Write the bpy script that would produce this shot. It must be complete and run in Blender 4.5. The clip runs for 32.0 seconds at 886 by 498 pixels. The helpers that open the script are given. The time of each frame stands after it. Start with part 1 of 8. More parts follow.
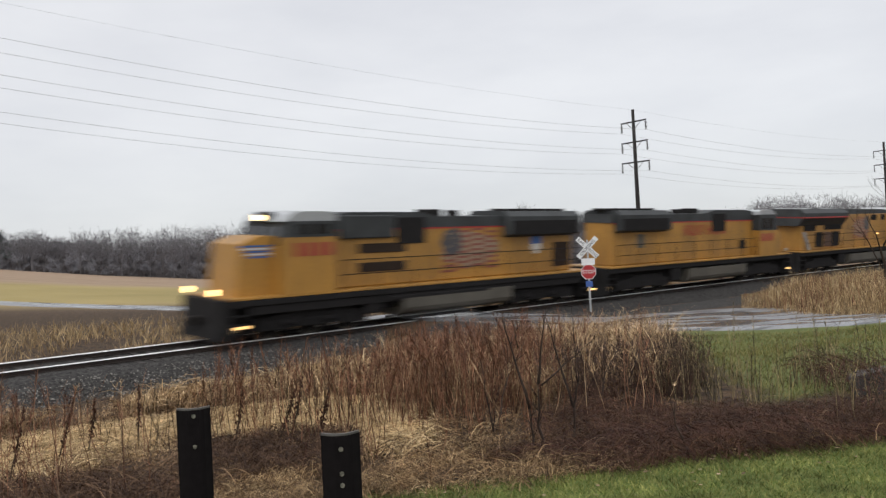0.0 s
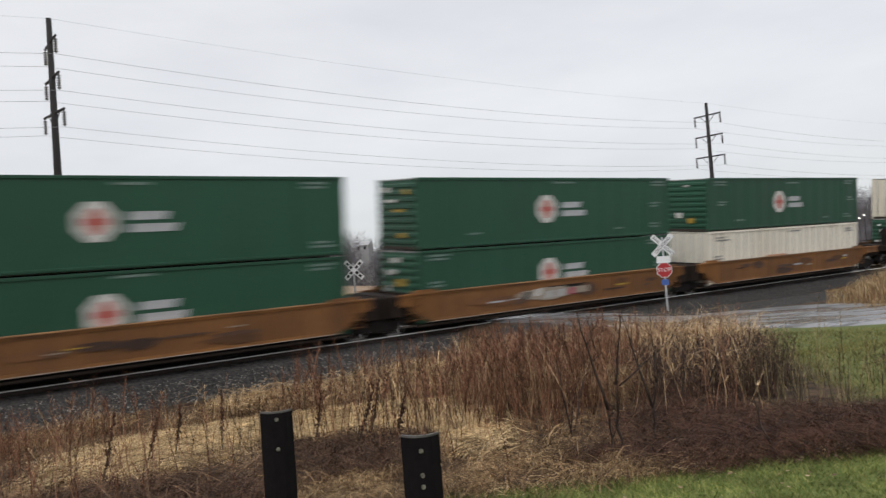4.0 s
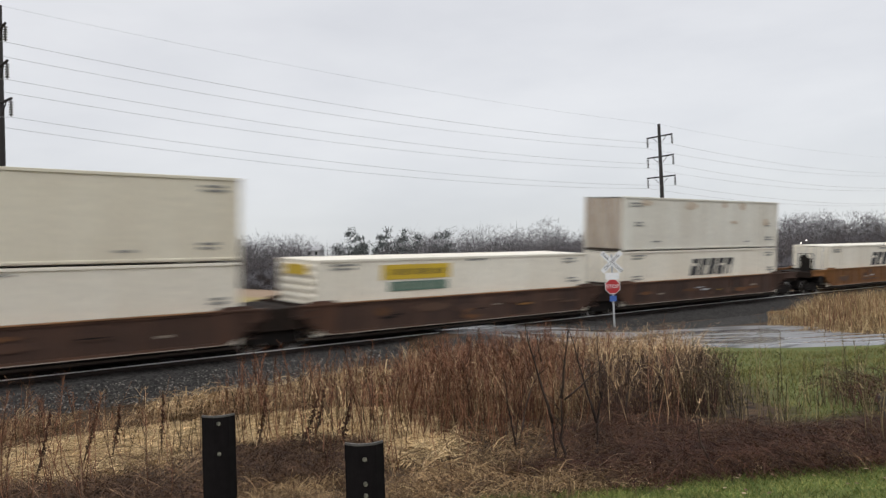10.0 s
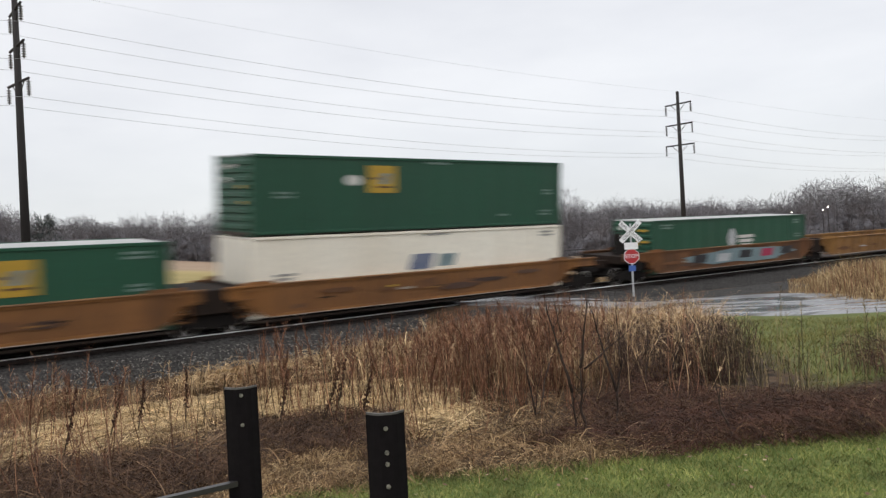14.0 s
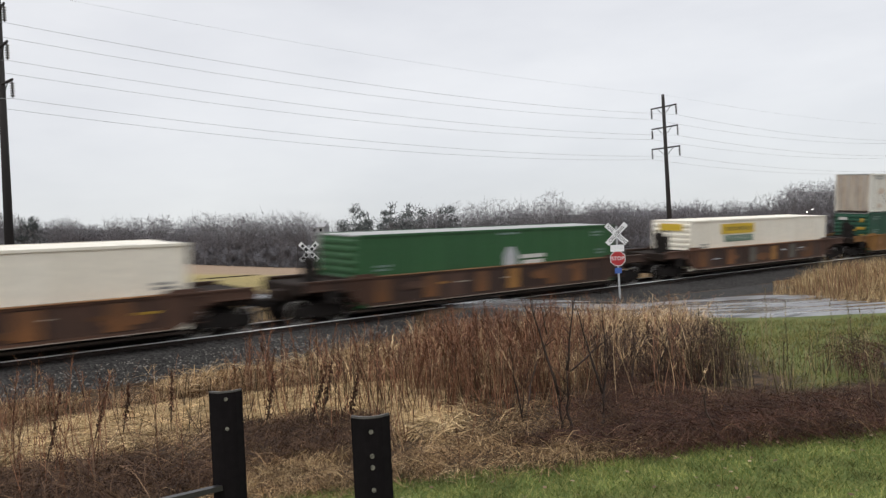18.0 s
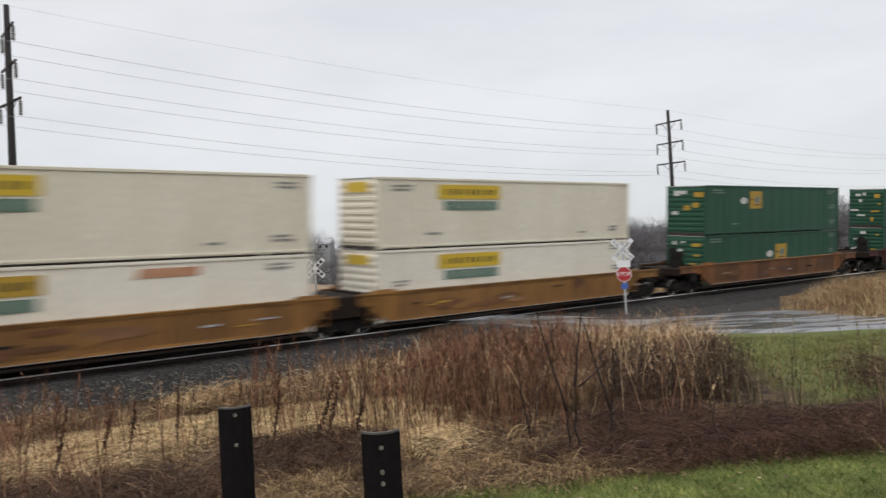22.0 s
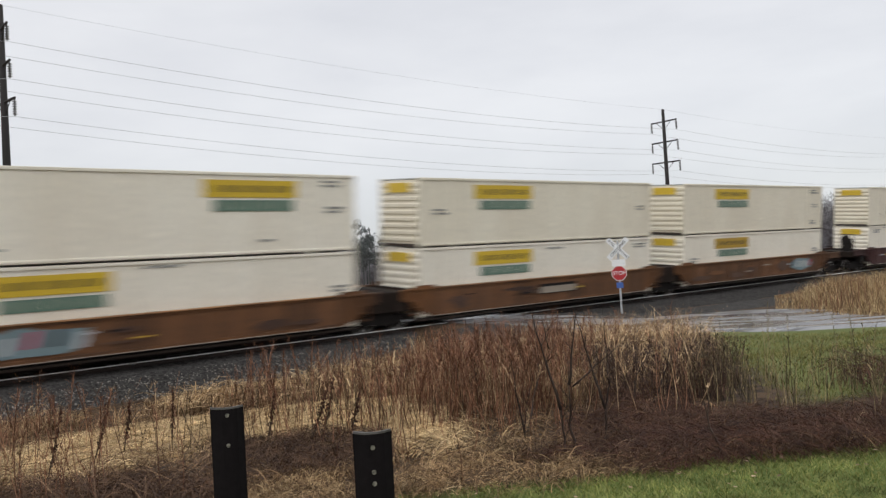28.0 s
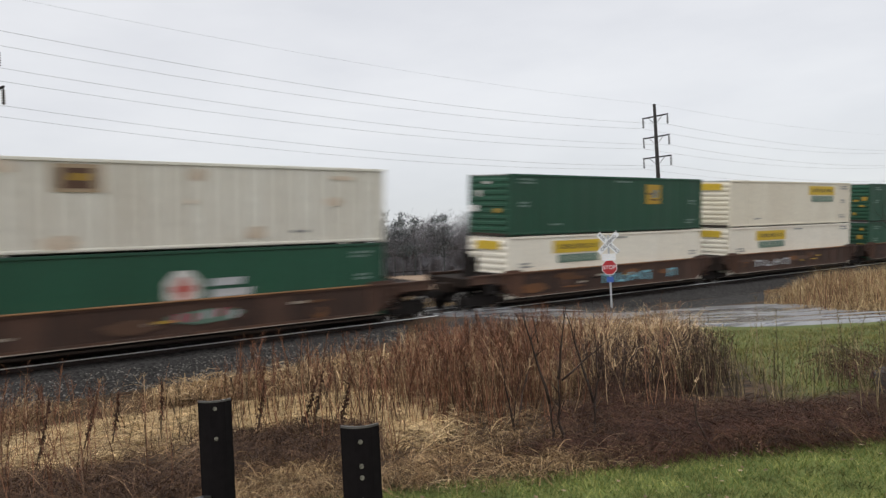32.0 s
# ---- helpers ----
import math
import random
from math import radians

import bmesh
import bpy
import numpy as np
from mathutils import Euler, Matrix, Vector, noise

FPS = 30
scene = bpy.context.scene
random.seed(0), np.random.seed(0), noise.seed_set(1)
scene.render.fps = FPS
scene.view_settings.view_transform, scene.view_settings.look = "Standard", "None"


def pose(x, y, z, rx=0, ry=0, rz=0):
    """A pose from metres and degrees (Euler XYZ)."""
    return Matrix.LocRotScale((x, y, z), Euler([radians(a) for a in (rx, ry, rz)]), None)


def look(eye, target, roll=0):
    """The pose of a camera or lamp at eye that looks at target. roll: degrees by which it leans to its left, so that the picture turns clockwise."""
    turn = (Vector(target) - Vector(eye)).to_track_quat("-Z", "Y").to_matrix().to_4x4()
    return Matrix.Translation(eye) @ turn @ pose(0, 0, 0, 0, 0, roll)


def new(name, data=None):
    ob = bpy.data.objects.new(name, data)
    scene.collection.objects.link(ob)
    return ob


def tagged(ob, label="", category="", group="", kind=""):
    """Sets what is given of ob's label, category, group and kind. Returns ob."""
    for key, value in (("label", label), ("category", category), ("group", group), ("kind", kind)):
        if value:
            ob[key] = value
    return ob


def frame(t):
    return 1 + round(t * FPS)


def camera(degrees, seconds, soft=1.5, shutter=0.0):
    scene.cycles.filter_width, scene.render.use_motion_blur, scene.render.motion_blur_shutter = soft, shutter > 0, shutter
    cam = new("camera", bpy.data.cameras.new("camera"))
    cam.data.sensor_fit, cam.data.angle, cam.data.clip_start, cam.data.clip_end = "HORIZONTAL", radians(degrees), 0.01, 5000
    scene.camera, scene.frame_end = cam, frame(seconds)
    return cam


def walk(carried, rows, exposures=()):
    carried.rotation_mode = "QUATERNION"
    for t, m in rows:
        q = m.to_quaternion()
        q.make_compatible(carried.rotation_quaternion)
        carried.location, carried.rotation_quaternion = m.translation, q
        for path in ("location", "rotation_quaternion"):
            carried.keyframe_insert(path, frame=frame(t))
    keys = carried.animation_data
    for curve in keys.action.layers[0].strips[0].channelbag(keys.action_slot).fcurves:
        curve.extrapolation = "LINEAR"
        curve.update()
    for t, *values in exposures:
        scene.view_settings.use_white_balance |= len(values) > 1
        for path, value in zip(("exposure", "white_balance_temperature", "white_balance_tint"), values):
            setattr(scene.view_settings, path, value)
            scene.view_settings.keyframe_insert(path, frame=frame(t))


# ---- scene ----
cam = camera(55.83, 32.0, soft=1.35, shutter=0.95)
EYE = 2.166
PATH = [
    (0.0, pose(0.006, 0, EYE + 0.006, 91.22, 2.93, -0.00)),
    (0.5, pose(0.008, 0, EYE + 0.006, 91.33, 3.64, 0.29)),
    (1.0, pose(0.010, 0, EYE + 0.003, 91.49, 4.14, 1.01)),
    (1.5, pose(0.009, 0, EYE + 0.003, 91.72, 4.16, 1.81)),
    (2.0, pose(0.009, 0, EYE + 0.004, 91.61, 4.06, 2.14)),
    (2.5, pose(0.009, 0, EYE + 0.003, 91.50, 4.16, 2.05)),
    (4.5, pose(-0.004, 0, EYE + 0.005, 91.71, 4.21, 5.89)),
    (5.0, pose(-0.004, 0, EYE + 0.004, 90.77, 4.25, 6.13)),
    (5.5, pose(-0.002, 0, EYE + 0.003, 90.57, 4.26, 5.94)),
    (6.0, pose(-0.001, 0, EYE + 0.003, 91.21, 3.42, 4.85)),
    (6.5, pose(-0.008, 0, EYE + 0.001, 91.41, 2.61, 3.39)),
    (7.0, pose(-0.009, 0, EYE + 0.002, 91.10, 2.56, 3.01)),
    (7.5, pose(-0.007, 0, EYE + 0.002, 91.04, 2.53, 2.84)),
    (8.0, pose(-0.008, 0, EYE + 0.003, 91.02, 2.09, 2.22)),
    (8.5, pose(-0.009, 0, EYE + 0.000, 91.29, 1.62, 1.19)),
    (9.0, pose(-0.007, 0, EYE + 0.001, 91.66, 1.69, 0.92)),
    (9.5, pose(-0.005, 0, EYE + 0.001, 92.07, 1.89, 1.10)),
    (10.0, pose(-0.002, 0, EYE + 0.004, 92.13, 2.10, 1.58)),
    (10.5, pose(-0.003, 0, EYE + 0.003, 92.19, 2.25, 1.78)),
    (11.0, pose(-0.004, 0, EYE + -0.002, 92.04, 2.59, 2.33)),
    (11.5, pose(-0.004, 0, EYE + 0.000, 91.82, 2.64, 2.91)),
    (12.0, pose(-0.004, 0, EYE + -0.001, 91.45, 2.79, 3.51)),
    (12.5, pose(-0.002, 0, EYE + -0.002, 91.01, 2.85, 3.48)),
    (13.0, pose(-0.000, 0, EYE + -0.002, 90.63, 2.83, 3.09)),
    (13.5, pose(-0.003, 0, EYE + -0.003, 90.41, 2.84, 2.85)),
    (14.0, pose(-0.001, 0, EYE + -0.002, 90.30, 2.93, 2.83)),
    (14.5, pose(-0.003, 0, EYE + -0.001, 90.10, 3.02, 2.87)),
    (16.5, pose(0.001, 0, EYE + -0.001, 90.49, 2.74, 1.77)),
    (17.0, pose(0.002, 0, EYE + -0.001, 90.41, 2.89, 1.63)),
    (17.5, pose(0.002, 0, EYE + -0.001, 90.50, 2.93, 1.69)),
    (18.0, pose(0.003, 0, EYE + -0.001, 90.42, 2.99, 1.93)),
    (18.5, pose(0.004, 0, EYE + -0.001, 90.33, 2.93, 1.67)),
    (19.0, pose(0.006, 0, EYE + -0.003, 90.21, 3.03, 1.49)),
    (19.5, pose(0.004, 0, EYE + -0.002, 90.20, 2.97, 1.33)),
    (20.0, pose(0.002, 0, EYE + -0.003, 90.28, 2.92, 1.34)),
    (20.5, pose(0.003, 0, EYE + -0.003, 90.56, 2.90, 1.12)),
    (21.0, pose(0.001, 0, EYE + -0.003, 90.86, 2.80, 1.17)),
    (21.5, pose(-0.010, 0, EYE + -0.002, 91.06, 2.99, 1.41)),
    (22.0, pose(-0.008, 0, EYE + -0.003, 91.54, 3.12, 2.31)),
    (22.5, pose(-0.003, 0, EYE + -0.003, 91.64, 3.73, 4.04)),
    (23.0, pose(-0.004, 0, EYE + -0.004, 90.93, 3.43, 3.58)),
    (23.5, pose(-0.004, 0, EYE + -0.005, 91.00, 2.92, 2.83)),
    (24.0, pose(-0.002, 0, EYE + -0.004, 91.15, 3.04, 3.26)),
    (24.5, pose(0.000, 0, EYE + -0.003, 91.39, 3.24, 3.21)),
    (26.5, pose(0.003, 0, EYE + -0.002, 91.56, 3.38, 2.67)),
    (27.0, pose(0.004, 0, EYE + -0.003, 91.49, 3.35, 2.29)),
    (27.5, pose(0.005, 0, EYE + -0.003, 91.51, 3.34, 2.10)),
    (28.0, pose(0.003, 0, EYE + -0.003, 91.49, 3.26, 2.02)),
    (28.5, pose(0.001, 0, EYE + -0.003, 91.48, 3.27, 2.06)),
    (29.0, pose(0.002, 0, EYE + -0.001, 91.44, 3.19, 1.95)),
    (29.5, pose(0.002, 0, EYE + 0.001, 91.50, 3.20, 2.04)),
    (30.0, pose(0.003, 0, EYE + 0.003, 91.43, 3.26, 1.88)),
    (30.5, pose(0.005, 0, EYE + 0.005, 91.08, 3.12, 1.68)),
    (31.0, pose(0.006, 0, EYE + 0.004, 91.00, 2.87, 1.35)),
    (31.5, pose(0.005, 0, EYE + 0.003, 91.03, 2.76, 1.24)),
    (32.0, pose(0.008, 0, EYE + 0.001, 90.98, 2.89, 1.39)),
]
walk(cam, PATH, exposures=((0.0, 0.0), (4.0, 0.0), (5.0, -0.03), (8.0, -0.03), (9.0, -0.12), (10.0, -0.06), (11.0, -0.03), (12.5, 0.0), (13.0, 0.0), (14.0, 0.12), (17.0, 0.02), (19.0, 0.03), (21.0, 0.0), (32.0, 0.0)))

# ---- light: a bright overcast winter sky ----
world = bpy.data.worlds.new("overcast_sky")
scene.world = world
world.use_nodes = True
wn, wl = world.node_tree.nodes, world.node_tree.links
wn.clear()


def wnode(kind):
    return wn.new(kind)


w_out = wnode("ShaderNodeOutputWorld")
w_bg = wnode("ShaderNodeBackground")
w_sky = wnode("ShaderNodeTexSky")
w_sky.sky_type, w_sky.sun_disc, w_sky.sun_elevation, w_sky.sun_rotation = "NISHITA", False, radians(42), radians(207)
w_geo = wnode("ShaderNodeTexCoord")
w_sep = wnode("ShaderNodeSeparateXYZ")
w_ramp = wnode("ShaderNodeValToRGB")
w_noise = wnode("ShaderNodeTexNoise")
w_map = wnode("ShaderNodeMapping")
w_cl = wnode("ShaderNodeValToRGB")
w_mul = wnode("ShaderNodeMixRGB")
w_mul.blend_type = "MULTIPLY"
w_add = wnode("ShaderNodeMixRGB")
w_add.blend_type = "ADD"
wl.new(w_geo.outputs["Generated"], w_sep.inputs[0])
wl.new(w_sep.outputs["Z"], w_ramp.inputs["Fac"])
e = w_ramp.color_ramp.elements
e[0].position, e[0].color = 0.0, (0.61, 0.625, 0.645, 1)
e[1].position, e[1].color = 1.0, (1.46, 1.47, 1.49, 1)
for p_, c_ in ((0.06, (0.67, 0.68, 0.698, 1)), (0.16, (0.777, 0.78, 0.797, 1)), (0.30, (0.746, 0.75, 0.775, 1)), (0.5, (0.957, 0.965, 0.98, 1))):
    q_ = e.new(p_)
    q_.color = c_
wl.new(w_geo.outputs["Generated"], w_map.inputs["Vector"])
w_map.inputs["Scale"].default_value = (1.0, 1.0, 3.2)
wl.new(w_map.outputs[0], w_noise.inputs["Vector"])
w_noise.inputs["Scale"].default_value = 2.6
w_noise.inputs["Detail"].default_value = 5
w_noise.inputs["Roughness"].default_value = 0.55
wl.new(w_noise.outputs["Fac"], w_cl.inputs["Fac"])
w_cl.color_ramp.elements[0].position, w_cl.color_ramp.elements[0].color = 0.30, (0.90, 0.905, 0.92, 1)
w_cl.color_ramp.elements[1].position, w_cl.color_ramp.elements[1].color = 0.70, (1.06, 1.06, 1.055, 1)
w_mul.inputs["Fac"].default_value = 1
wl.new(w_ramp.outputs[0], w_mul.inputs[1])
wl.new(w_cl.outputs[0], w_mul.inputs[2])
w_add.inputs["Fac"].default_value = 0.012
wl.new(w_mul.outputs[0], w_add.inputs[1])
wl.new(w_sky.outputs[0], w_add.inputs[2])
wl.new(w_add.outputs[0], w_bg.inputs["Color"])
w_bg.inputs["Strength"].default_value = 1.0
wl.new(w_bg.outputs[0], w_out.inputs[0])

sun_data = bpy.data.lights.new("sun", "SUN")
sun_data.energy, sun_data.angle, sun_data.color = 0.5, radians(25), (1.0, 0.97, 0.92)
sun = new("sun", sun_data)
sun.matrix_world = look((-30, -60, 60), (0, 30, 0))

# ---- materials ----
def nodes_of(m):
    m.use_nodes = True
    nt = m.node_tree
    b = nt.nodes["Principled BSDF"]
    return nt, b


def stained(name, base, dark, rough=0.6, metal=0.0, scale=1.2, fine=18.0, amount=0.45, bump=0.15, vary=0.0, streak=1.0, spec=0.5, third=None):
    """Paint, metal, wood or stone with broad stains, fine grain and a little relief, in object space."""
    m = bpy.data.materials.new(name)
    nt, b = nodes_of(m)
    N, L = nt.nodes, nt.links
    tc = N.new("ShaderNodeTexCoord")
    mp = N.new("ShaderNodeMapping")
    mp.inputs["Scale"].default_value = (1, 1, streak)
    L.new(tc.outputs["Object"], mp.inputs["Vector"])
    n1 = N.new("ShaderNodeTexNoise")
    n1.inputs["Scale"].default_value, n1.inputs["Detail"].default_value, n1.inputs["Roughness"].default_value = scale, 6, 0.62
    n2 = N.new("ShaderNodeTexNoise")
    n2.inputs["Scale"].default_value, n2.inputs["Detail"].default_value = fine, 4
    for q in (n1, n2):
        L.new(mp.outputs[0], q.inputs["Vector"])
    r = N.new("ShaderNodeValToRGB")
    r.color_ramp.elements[0].position, r.color_ramp.elements[1].position = 0.36, 0.68
    r.color_ramp.elements[0].color = (*dark, 1)
    r.color_ramp.elements[1].color = (*base, 1)
    if third:
        q = r.color_ramp.elements.new(0.52)
        q.color = (*third, 1)
    L.new(n1.outputs["Fac"], r.inputs["Fac"])
    mx = N.new("ShaderNodeMixRGB")
    mx.blend_type = "MIX"
    mx.inputs["Fac"].default_value = amount
    mx.inputs[1].default_value = (*base, 1)
    L.new(r.outputs[0], mx.inputs[2])
    hs = N.new("ShaderNodeHueSaturation")
    mr = N.new("ShaderNodeMapRange")
    mr.inputs["From Min"].default_value, mr.inputs["From Max"].default_value = 0.3, 0.7
    mr.inputs["To Min"].default_value, mr.inputs["To Max"].default_value = 0.86, 1.12
    L.new(n2.outputs["Fac"], mr.inputs["Value"])
    if vary:
        oi = N.new("ShaderNodeObjectInfo")
        m2 = N.new("ShaderNodeMapRange")
        m2.inputs["To Min"].default_value, m2.inputs["To Max"].default_value = 1 - vary, 1 + vary
        L.new(oi.outputs["Random"], m2.inputs["Value"])
        mm = N.new("ShaderNodeMath")
        mm.operation = "MULTIPLY"
        L.new(mr.outputs[0], mm.inputs[0])
        L.new(m2.outputs[0], mm.inputs[1])
        L.new(mm.outputs[0], hs.inputs["Value"])
    else:
        L.new(mr.outputs[0], hs.inputs["Value"])
    L.new(mx.outputs[0], hs.inputs["Color"])
    L.new(hs.outputs[0], b.inputs["Base Color"])
    rr = N.new("ShaderNodeMapRange")
    rr.inputs["To Min"].default_value, rr.inputs["To Max"].default_value = max(0.05, rough - 0.15), min(1, rough + 0.15)
    L.new(n1.outputs["Fac"], rr.inputs["Value"])
    L.new(rr.outputs[0], b.inputs["Roughness"])
    b.inputs["Metallic"].default_value = metal
    b.inputs["Specular IOR Level"].default_value = spec
    if bump:
        bp = N.new("ShaderNodeBump")
        bp.inputs["Strength"].default_value, bp.inputs["Distance"].default_value = bump, 0.02
        L.new(n2.outputs["Fac"], bp.inputs["Height"])
        L.new(bp.outputs[0], b.inputs["Normal"])
    return m


def glowing(name, colour, strength):
    m = bpy.data.materials.new(name)
    nt, b = nodes_of(m)
    b.inputs["Base Color"].default_value = (*colour, 1)
    b.inputs["Emission Color"].default_value = (*colour, 1)
    b.inputs["Emission Strength"].default_value = strength
    return m


def strands(name, a, c, mid=None, rough=0.8):
    """Stems, blades and leaves: each island takes its own shade."""
    m = bpy.data.materials.new(name)
    nt, b = nodes_of(m)
    N, L = nt.nodes, nt.links
    gi = N.new("ShaderNodeNewGeometry")
    r = N.new("ShaderNodeValToRGB")
    r.color_ramp.elements[0].color, r.color_ramp.elements[1].color = (*a, 1), (*c, 1)
    if mid:
        q = r.color_ramp.elements.new(0.5)
        q.color = (*mid, 1)
    L.new(gi.outputs["Random Per Island"], r.inputs["Fac"])
    tc = N.new("ShaderNodeTexCoord")
    n1 = N.new("ShaderNodeTexNoise")
    n1.inputs["Scale"].default_value = 3.0
    L.new(tc.outputs["Object"], n1.inputs["Vector"])
    mr = N.new("ShaderNodeMapRange")
    mr.inputs["From Min"].default_value, mr.inputs["From Max"].default_value = 0.3, 0.7
    mr.inputs["To Min"].default_value, mr.inputs["To Max"].default_value = 0.58, 1.45
    L.new(n1.outputs["Fac"], mr.inputs["Value"])
    hs = N.new("ShaderNodeHueSaturation")
    L.new(r.outputs[0], hs.inputs["Color"])
    L.new(mr.outputs[0], hs.inputs["Value"])
    L.new(hs.outputs[0], b.inputs["Base Color"])
    b.inputs["Roughness"].default_value = rough
    b.inputs["Specular IOR Level"].default_value = 0.25
    return m


M = {}
M["cont_green"] = stained("container_green_paint", (0.0115, 0.076, 0.040), (0.0100, 0.053, 0.030), 0.5, scale=0.5, amount=0.5, bump=0.05, vary=0.14, streak=0.35)
M["cont_green2"] = stained("container_bright_green_paint", (0.024, 0.10, 0.03), (0.015, 0.065, 0.022), 0.5, scale=0.5, amount=0.5, bump=0.05, streak=0.35)
M["cont_white"] = stained("container_white_paint", (0.86, 0.81, 0.70), (0.68, 0.60, 0.47), 0.5, scale=0.45, amount=0.4, bump=0.05, vary=0.03, streak=0.3)
M["cont_cream"] = stained("container_cream_paint", (0.79, 0.735, 0.605), (0.62, 0.54, 0.41), 0.55, scale=0.5, amount=0.45, bump=0.05, vary=0.03, streak=0.3)
M["cont_grey"] = stained("container_grey_paint", (0.80, 0.78, 0.70), (0.60, 0.54, 0.44), 0.55, scale=0.6, amount=0.55, bump=0.06, vary=0.03, streak=0.25)
M["roof_sheet"] = stained("container_roof_sheet", (0.42, 0.42, 0.41), (0.22, 0.22, 0.22), 0.6, scale=0.8, amount=0.5)
M["rust_brown"] = stained("well_car_rust_brown", (0.095, 0.043, 0.024), (0.030, 0.018, 0.014), 0.75, scale=0.6, amount=0.85, bump=0.12, vary=0.35, streak=0.4)
M["rust_orange"] = stained("well_car_rust_orange", (0.225, 0.09, 0.026), (0.05, 0.026, 0.016), 0.75, scale=0.55, amount=0.85, bump=0.12, vary=0.35, streak=0.4)
M["car_yellow"] = stained("well_car_faded_yellow", (0.31, 0.15, 0.033), (0.13, 0.058, 0.02), 0.7, scale=0.6, amount=0.8, bump=0.1, vary=0.2, streak=0.4)
M["car_orange"] = stained("well_car_bright_rust", (0.31, 0.13, 0.03), (0.075, 0.034, 0.017), 0.75, scale=0.5, amount=0.8, bump=0.12, vary=0.15, streak=0.4)
M["car_maroon"] = stained("well_car_maroon", (0.078, 0.022, 0.019), (0.032, 0.014, 0.012), 0.7, scale=0.6, amount=0.8, bump=0.1, vary=0.3, streak=0.4)
M["flag_navy"] = stained("faded_flag_navy", (0.05, 0.055, 0.075), (0.09, 0.075, 0.06), 0.55, scale=2.5, amount=0.8)
M["dock_seed"] = strands("dock_seed_brown", (0.03, 0.014, 0.009), (0.13, 0.058, 0.034), (0.065, 0.028, 0.017))
M["dust_red"] = stained("faded_flag_red", (0.26, 0.07, 0.055), (0.22, 0.085, 0.05), 0.55, scale=2.5, amount=0.8)
M["dust_white"] = stained("faded_flag_white", (0.31, 0.23, 0.17), (0.28, 0.19, 0.10), 0.55, scale=2.5, amount=0.8)
# Lighter rust: skylight on the upward chord is put into its colour.
M["lit_chord_rust"] = stained("lit_rust_top_chord", (0.36, 0.18, 0.075), (0.12, 0.058, 0.026), 0.7, scale=0.8, amount=0.8, bump=0.1, vary=0.25)
M["chord_dust"] = stained("lit_dusty_flange", (0.38, 0.33, 0.27), (0.22, 0.17, 0.12), 0.7, scale=0.8, amount=0.7, bump=0.1)
M["patch_tan"] = stained("weathered_tan_patch", (0.42, 0.33, 0.22), (0.30, 0.20, 0.12), 0.6, amount=0.7, scale=3)
M["brown_patch"] = stained("dull_brown_patch", (0.10, 0.05, 0.028), (0.07, 0.035, 0.02), 0.6, amount=0.5)
M["grime"] = stained("truck_grime", (0.022, 0.018, 0.016), (0.009, 0.008, 0.008), 0.85, scale=2.5, amount=0.7, bump=0.2, spec=0.2)
M["wheel_tread"] = stained("wheel_tread_steel", (0.42, 0.40, 0.38), (0.24, 0.22, 0.2), 0.35, metal=0.9, scale=3)
M["rail_steel"] = stained("rail_rusty_side", (0.035, 0.024, 0.02), (0.018, 0.014, 0.012), 0.7, metal=0.3, scale=1.5, amount=0.6)
# Near-white, hardly metallic base paints the polished head's sheen as plain colour.
M["rail_head"] = stained("rail_head_sheen_white", (0.90, 0.89, 0.87), (0.80, 0.79, 0.77), 0.55, metal=0.1, scale=2.0, amount=0.3, bump=0.0)
M["tie_wood"] = stained("tie_creosoted_wood", (0.034, 0.028, 0.025), (0.018, 0.016, 0.015), 0.85, scale=3, amount=0.6, bump=0.3, vary=0.25)
M["loco_yellow"] = stained("locomotive_yellow_paint", (0.50, 0.252, 0.045), (0.24, 0.125, 0.032), 0.5, scale=0.7, amount=0.8, bump=0.04, streak=0.4)
M["loco_grey"] = stained("locomotive_grey_paint", (0.062, 0.066, 0.068), (0.024, 0.025, 0.026), 0.6, scale=0.8, amount=0.75, bump=0.04, spec=0.25)
M["loco_black"] = stained("locomotive_dark_frame", (0.026, 0.024, 0.024), (0.010, 0.010, 0.010), 0.85, scale=1.5, amount=0.5, bump=0.15, spec=0.12)
M["tank_grey"] = stained("fuel_tank_dusty", (0.125, 0.112, 0.09), (0.06, 0.053, 0.044), 0.7, scale=0.9, amount=0.6, bump=0.1)
M["red_stripe"] = stained("red_stripe_paint", (0.42, 0.03, 0.025), (0.28, 0.025, 0.02), 0.5, amount=0.4)
M["faded_red"] = stained("faded_red_lettering", (0.33, 0.045, 0.03), (0.33, 0.08, 0.035), 0.5, amount=0.5)
M["logo_navy"] = stained("navy_marking", (0.03, 0.042, 0.10), (0.02, 0.025, 0.055), 0.5, amount=0.6)
M["logo_white"] = stained("white_marking", (0.66, 0.64, 0.61), (0.5, 0.49, 0.46), 0.5, amount=0.5)
M["logo_yellow"] = stained("yellow_placard", (0.66, 0.45, 0.03), (0.50, 0.33, 0.03), 0.5, amount=0.4)
M["logo_yellow_dull"] = stained("faded_yellow_placard", (0.48, 0.30, 0.03), (0.33, 0.2, 0.03), 0.55, amount=0.5)
M["logo_dark"] = stained("dark_marking", (0.02, 0.02, 0.025), (0.012, 0.012, 0.015), 0.5, amount=0.4)
M["logo_greenbar"] = stained("grey_green_marking", (0.12, 0.20, 0.15), (0.08, 0.13, 0.1), 0.5, amount=0.4)
M["logo_blue"] = stained("blue_marking", (0.05, 0.13, 0.36), (0.04, 0.09, 0.25), 0.5, amount=0.4)
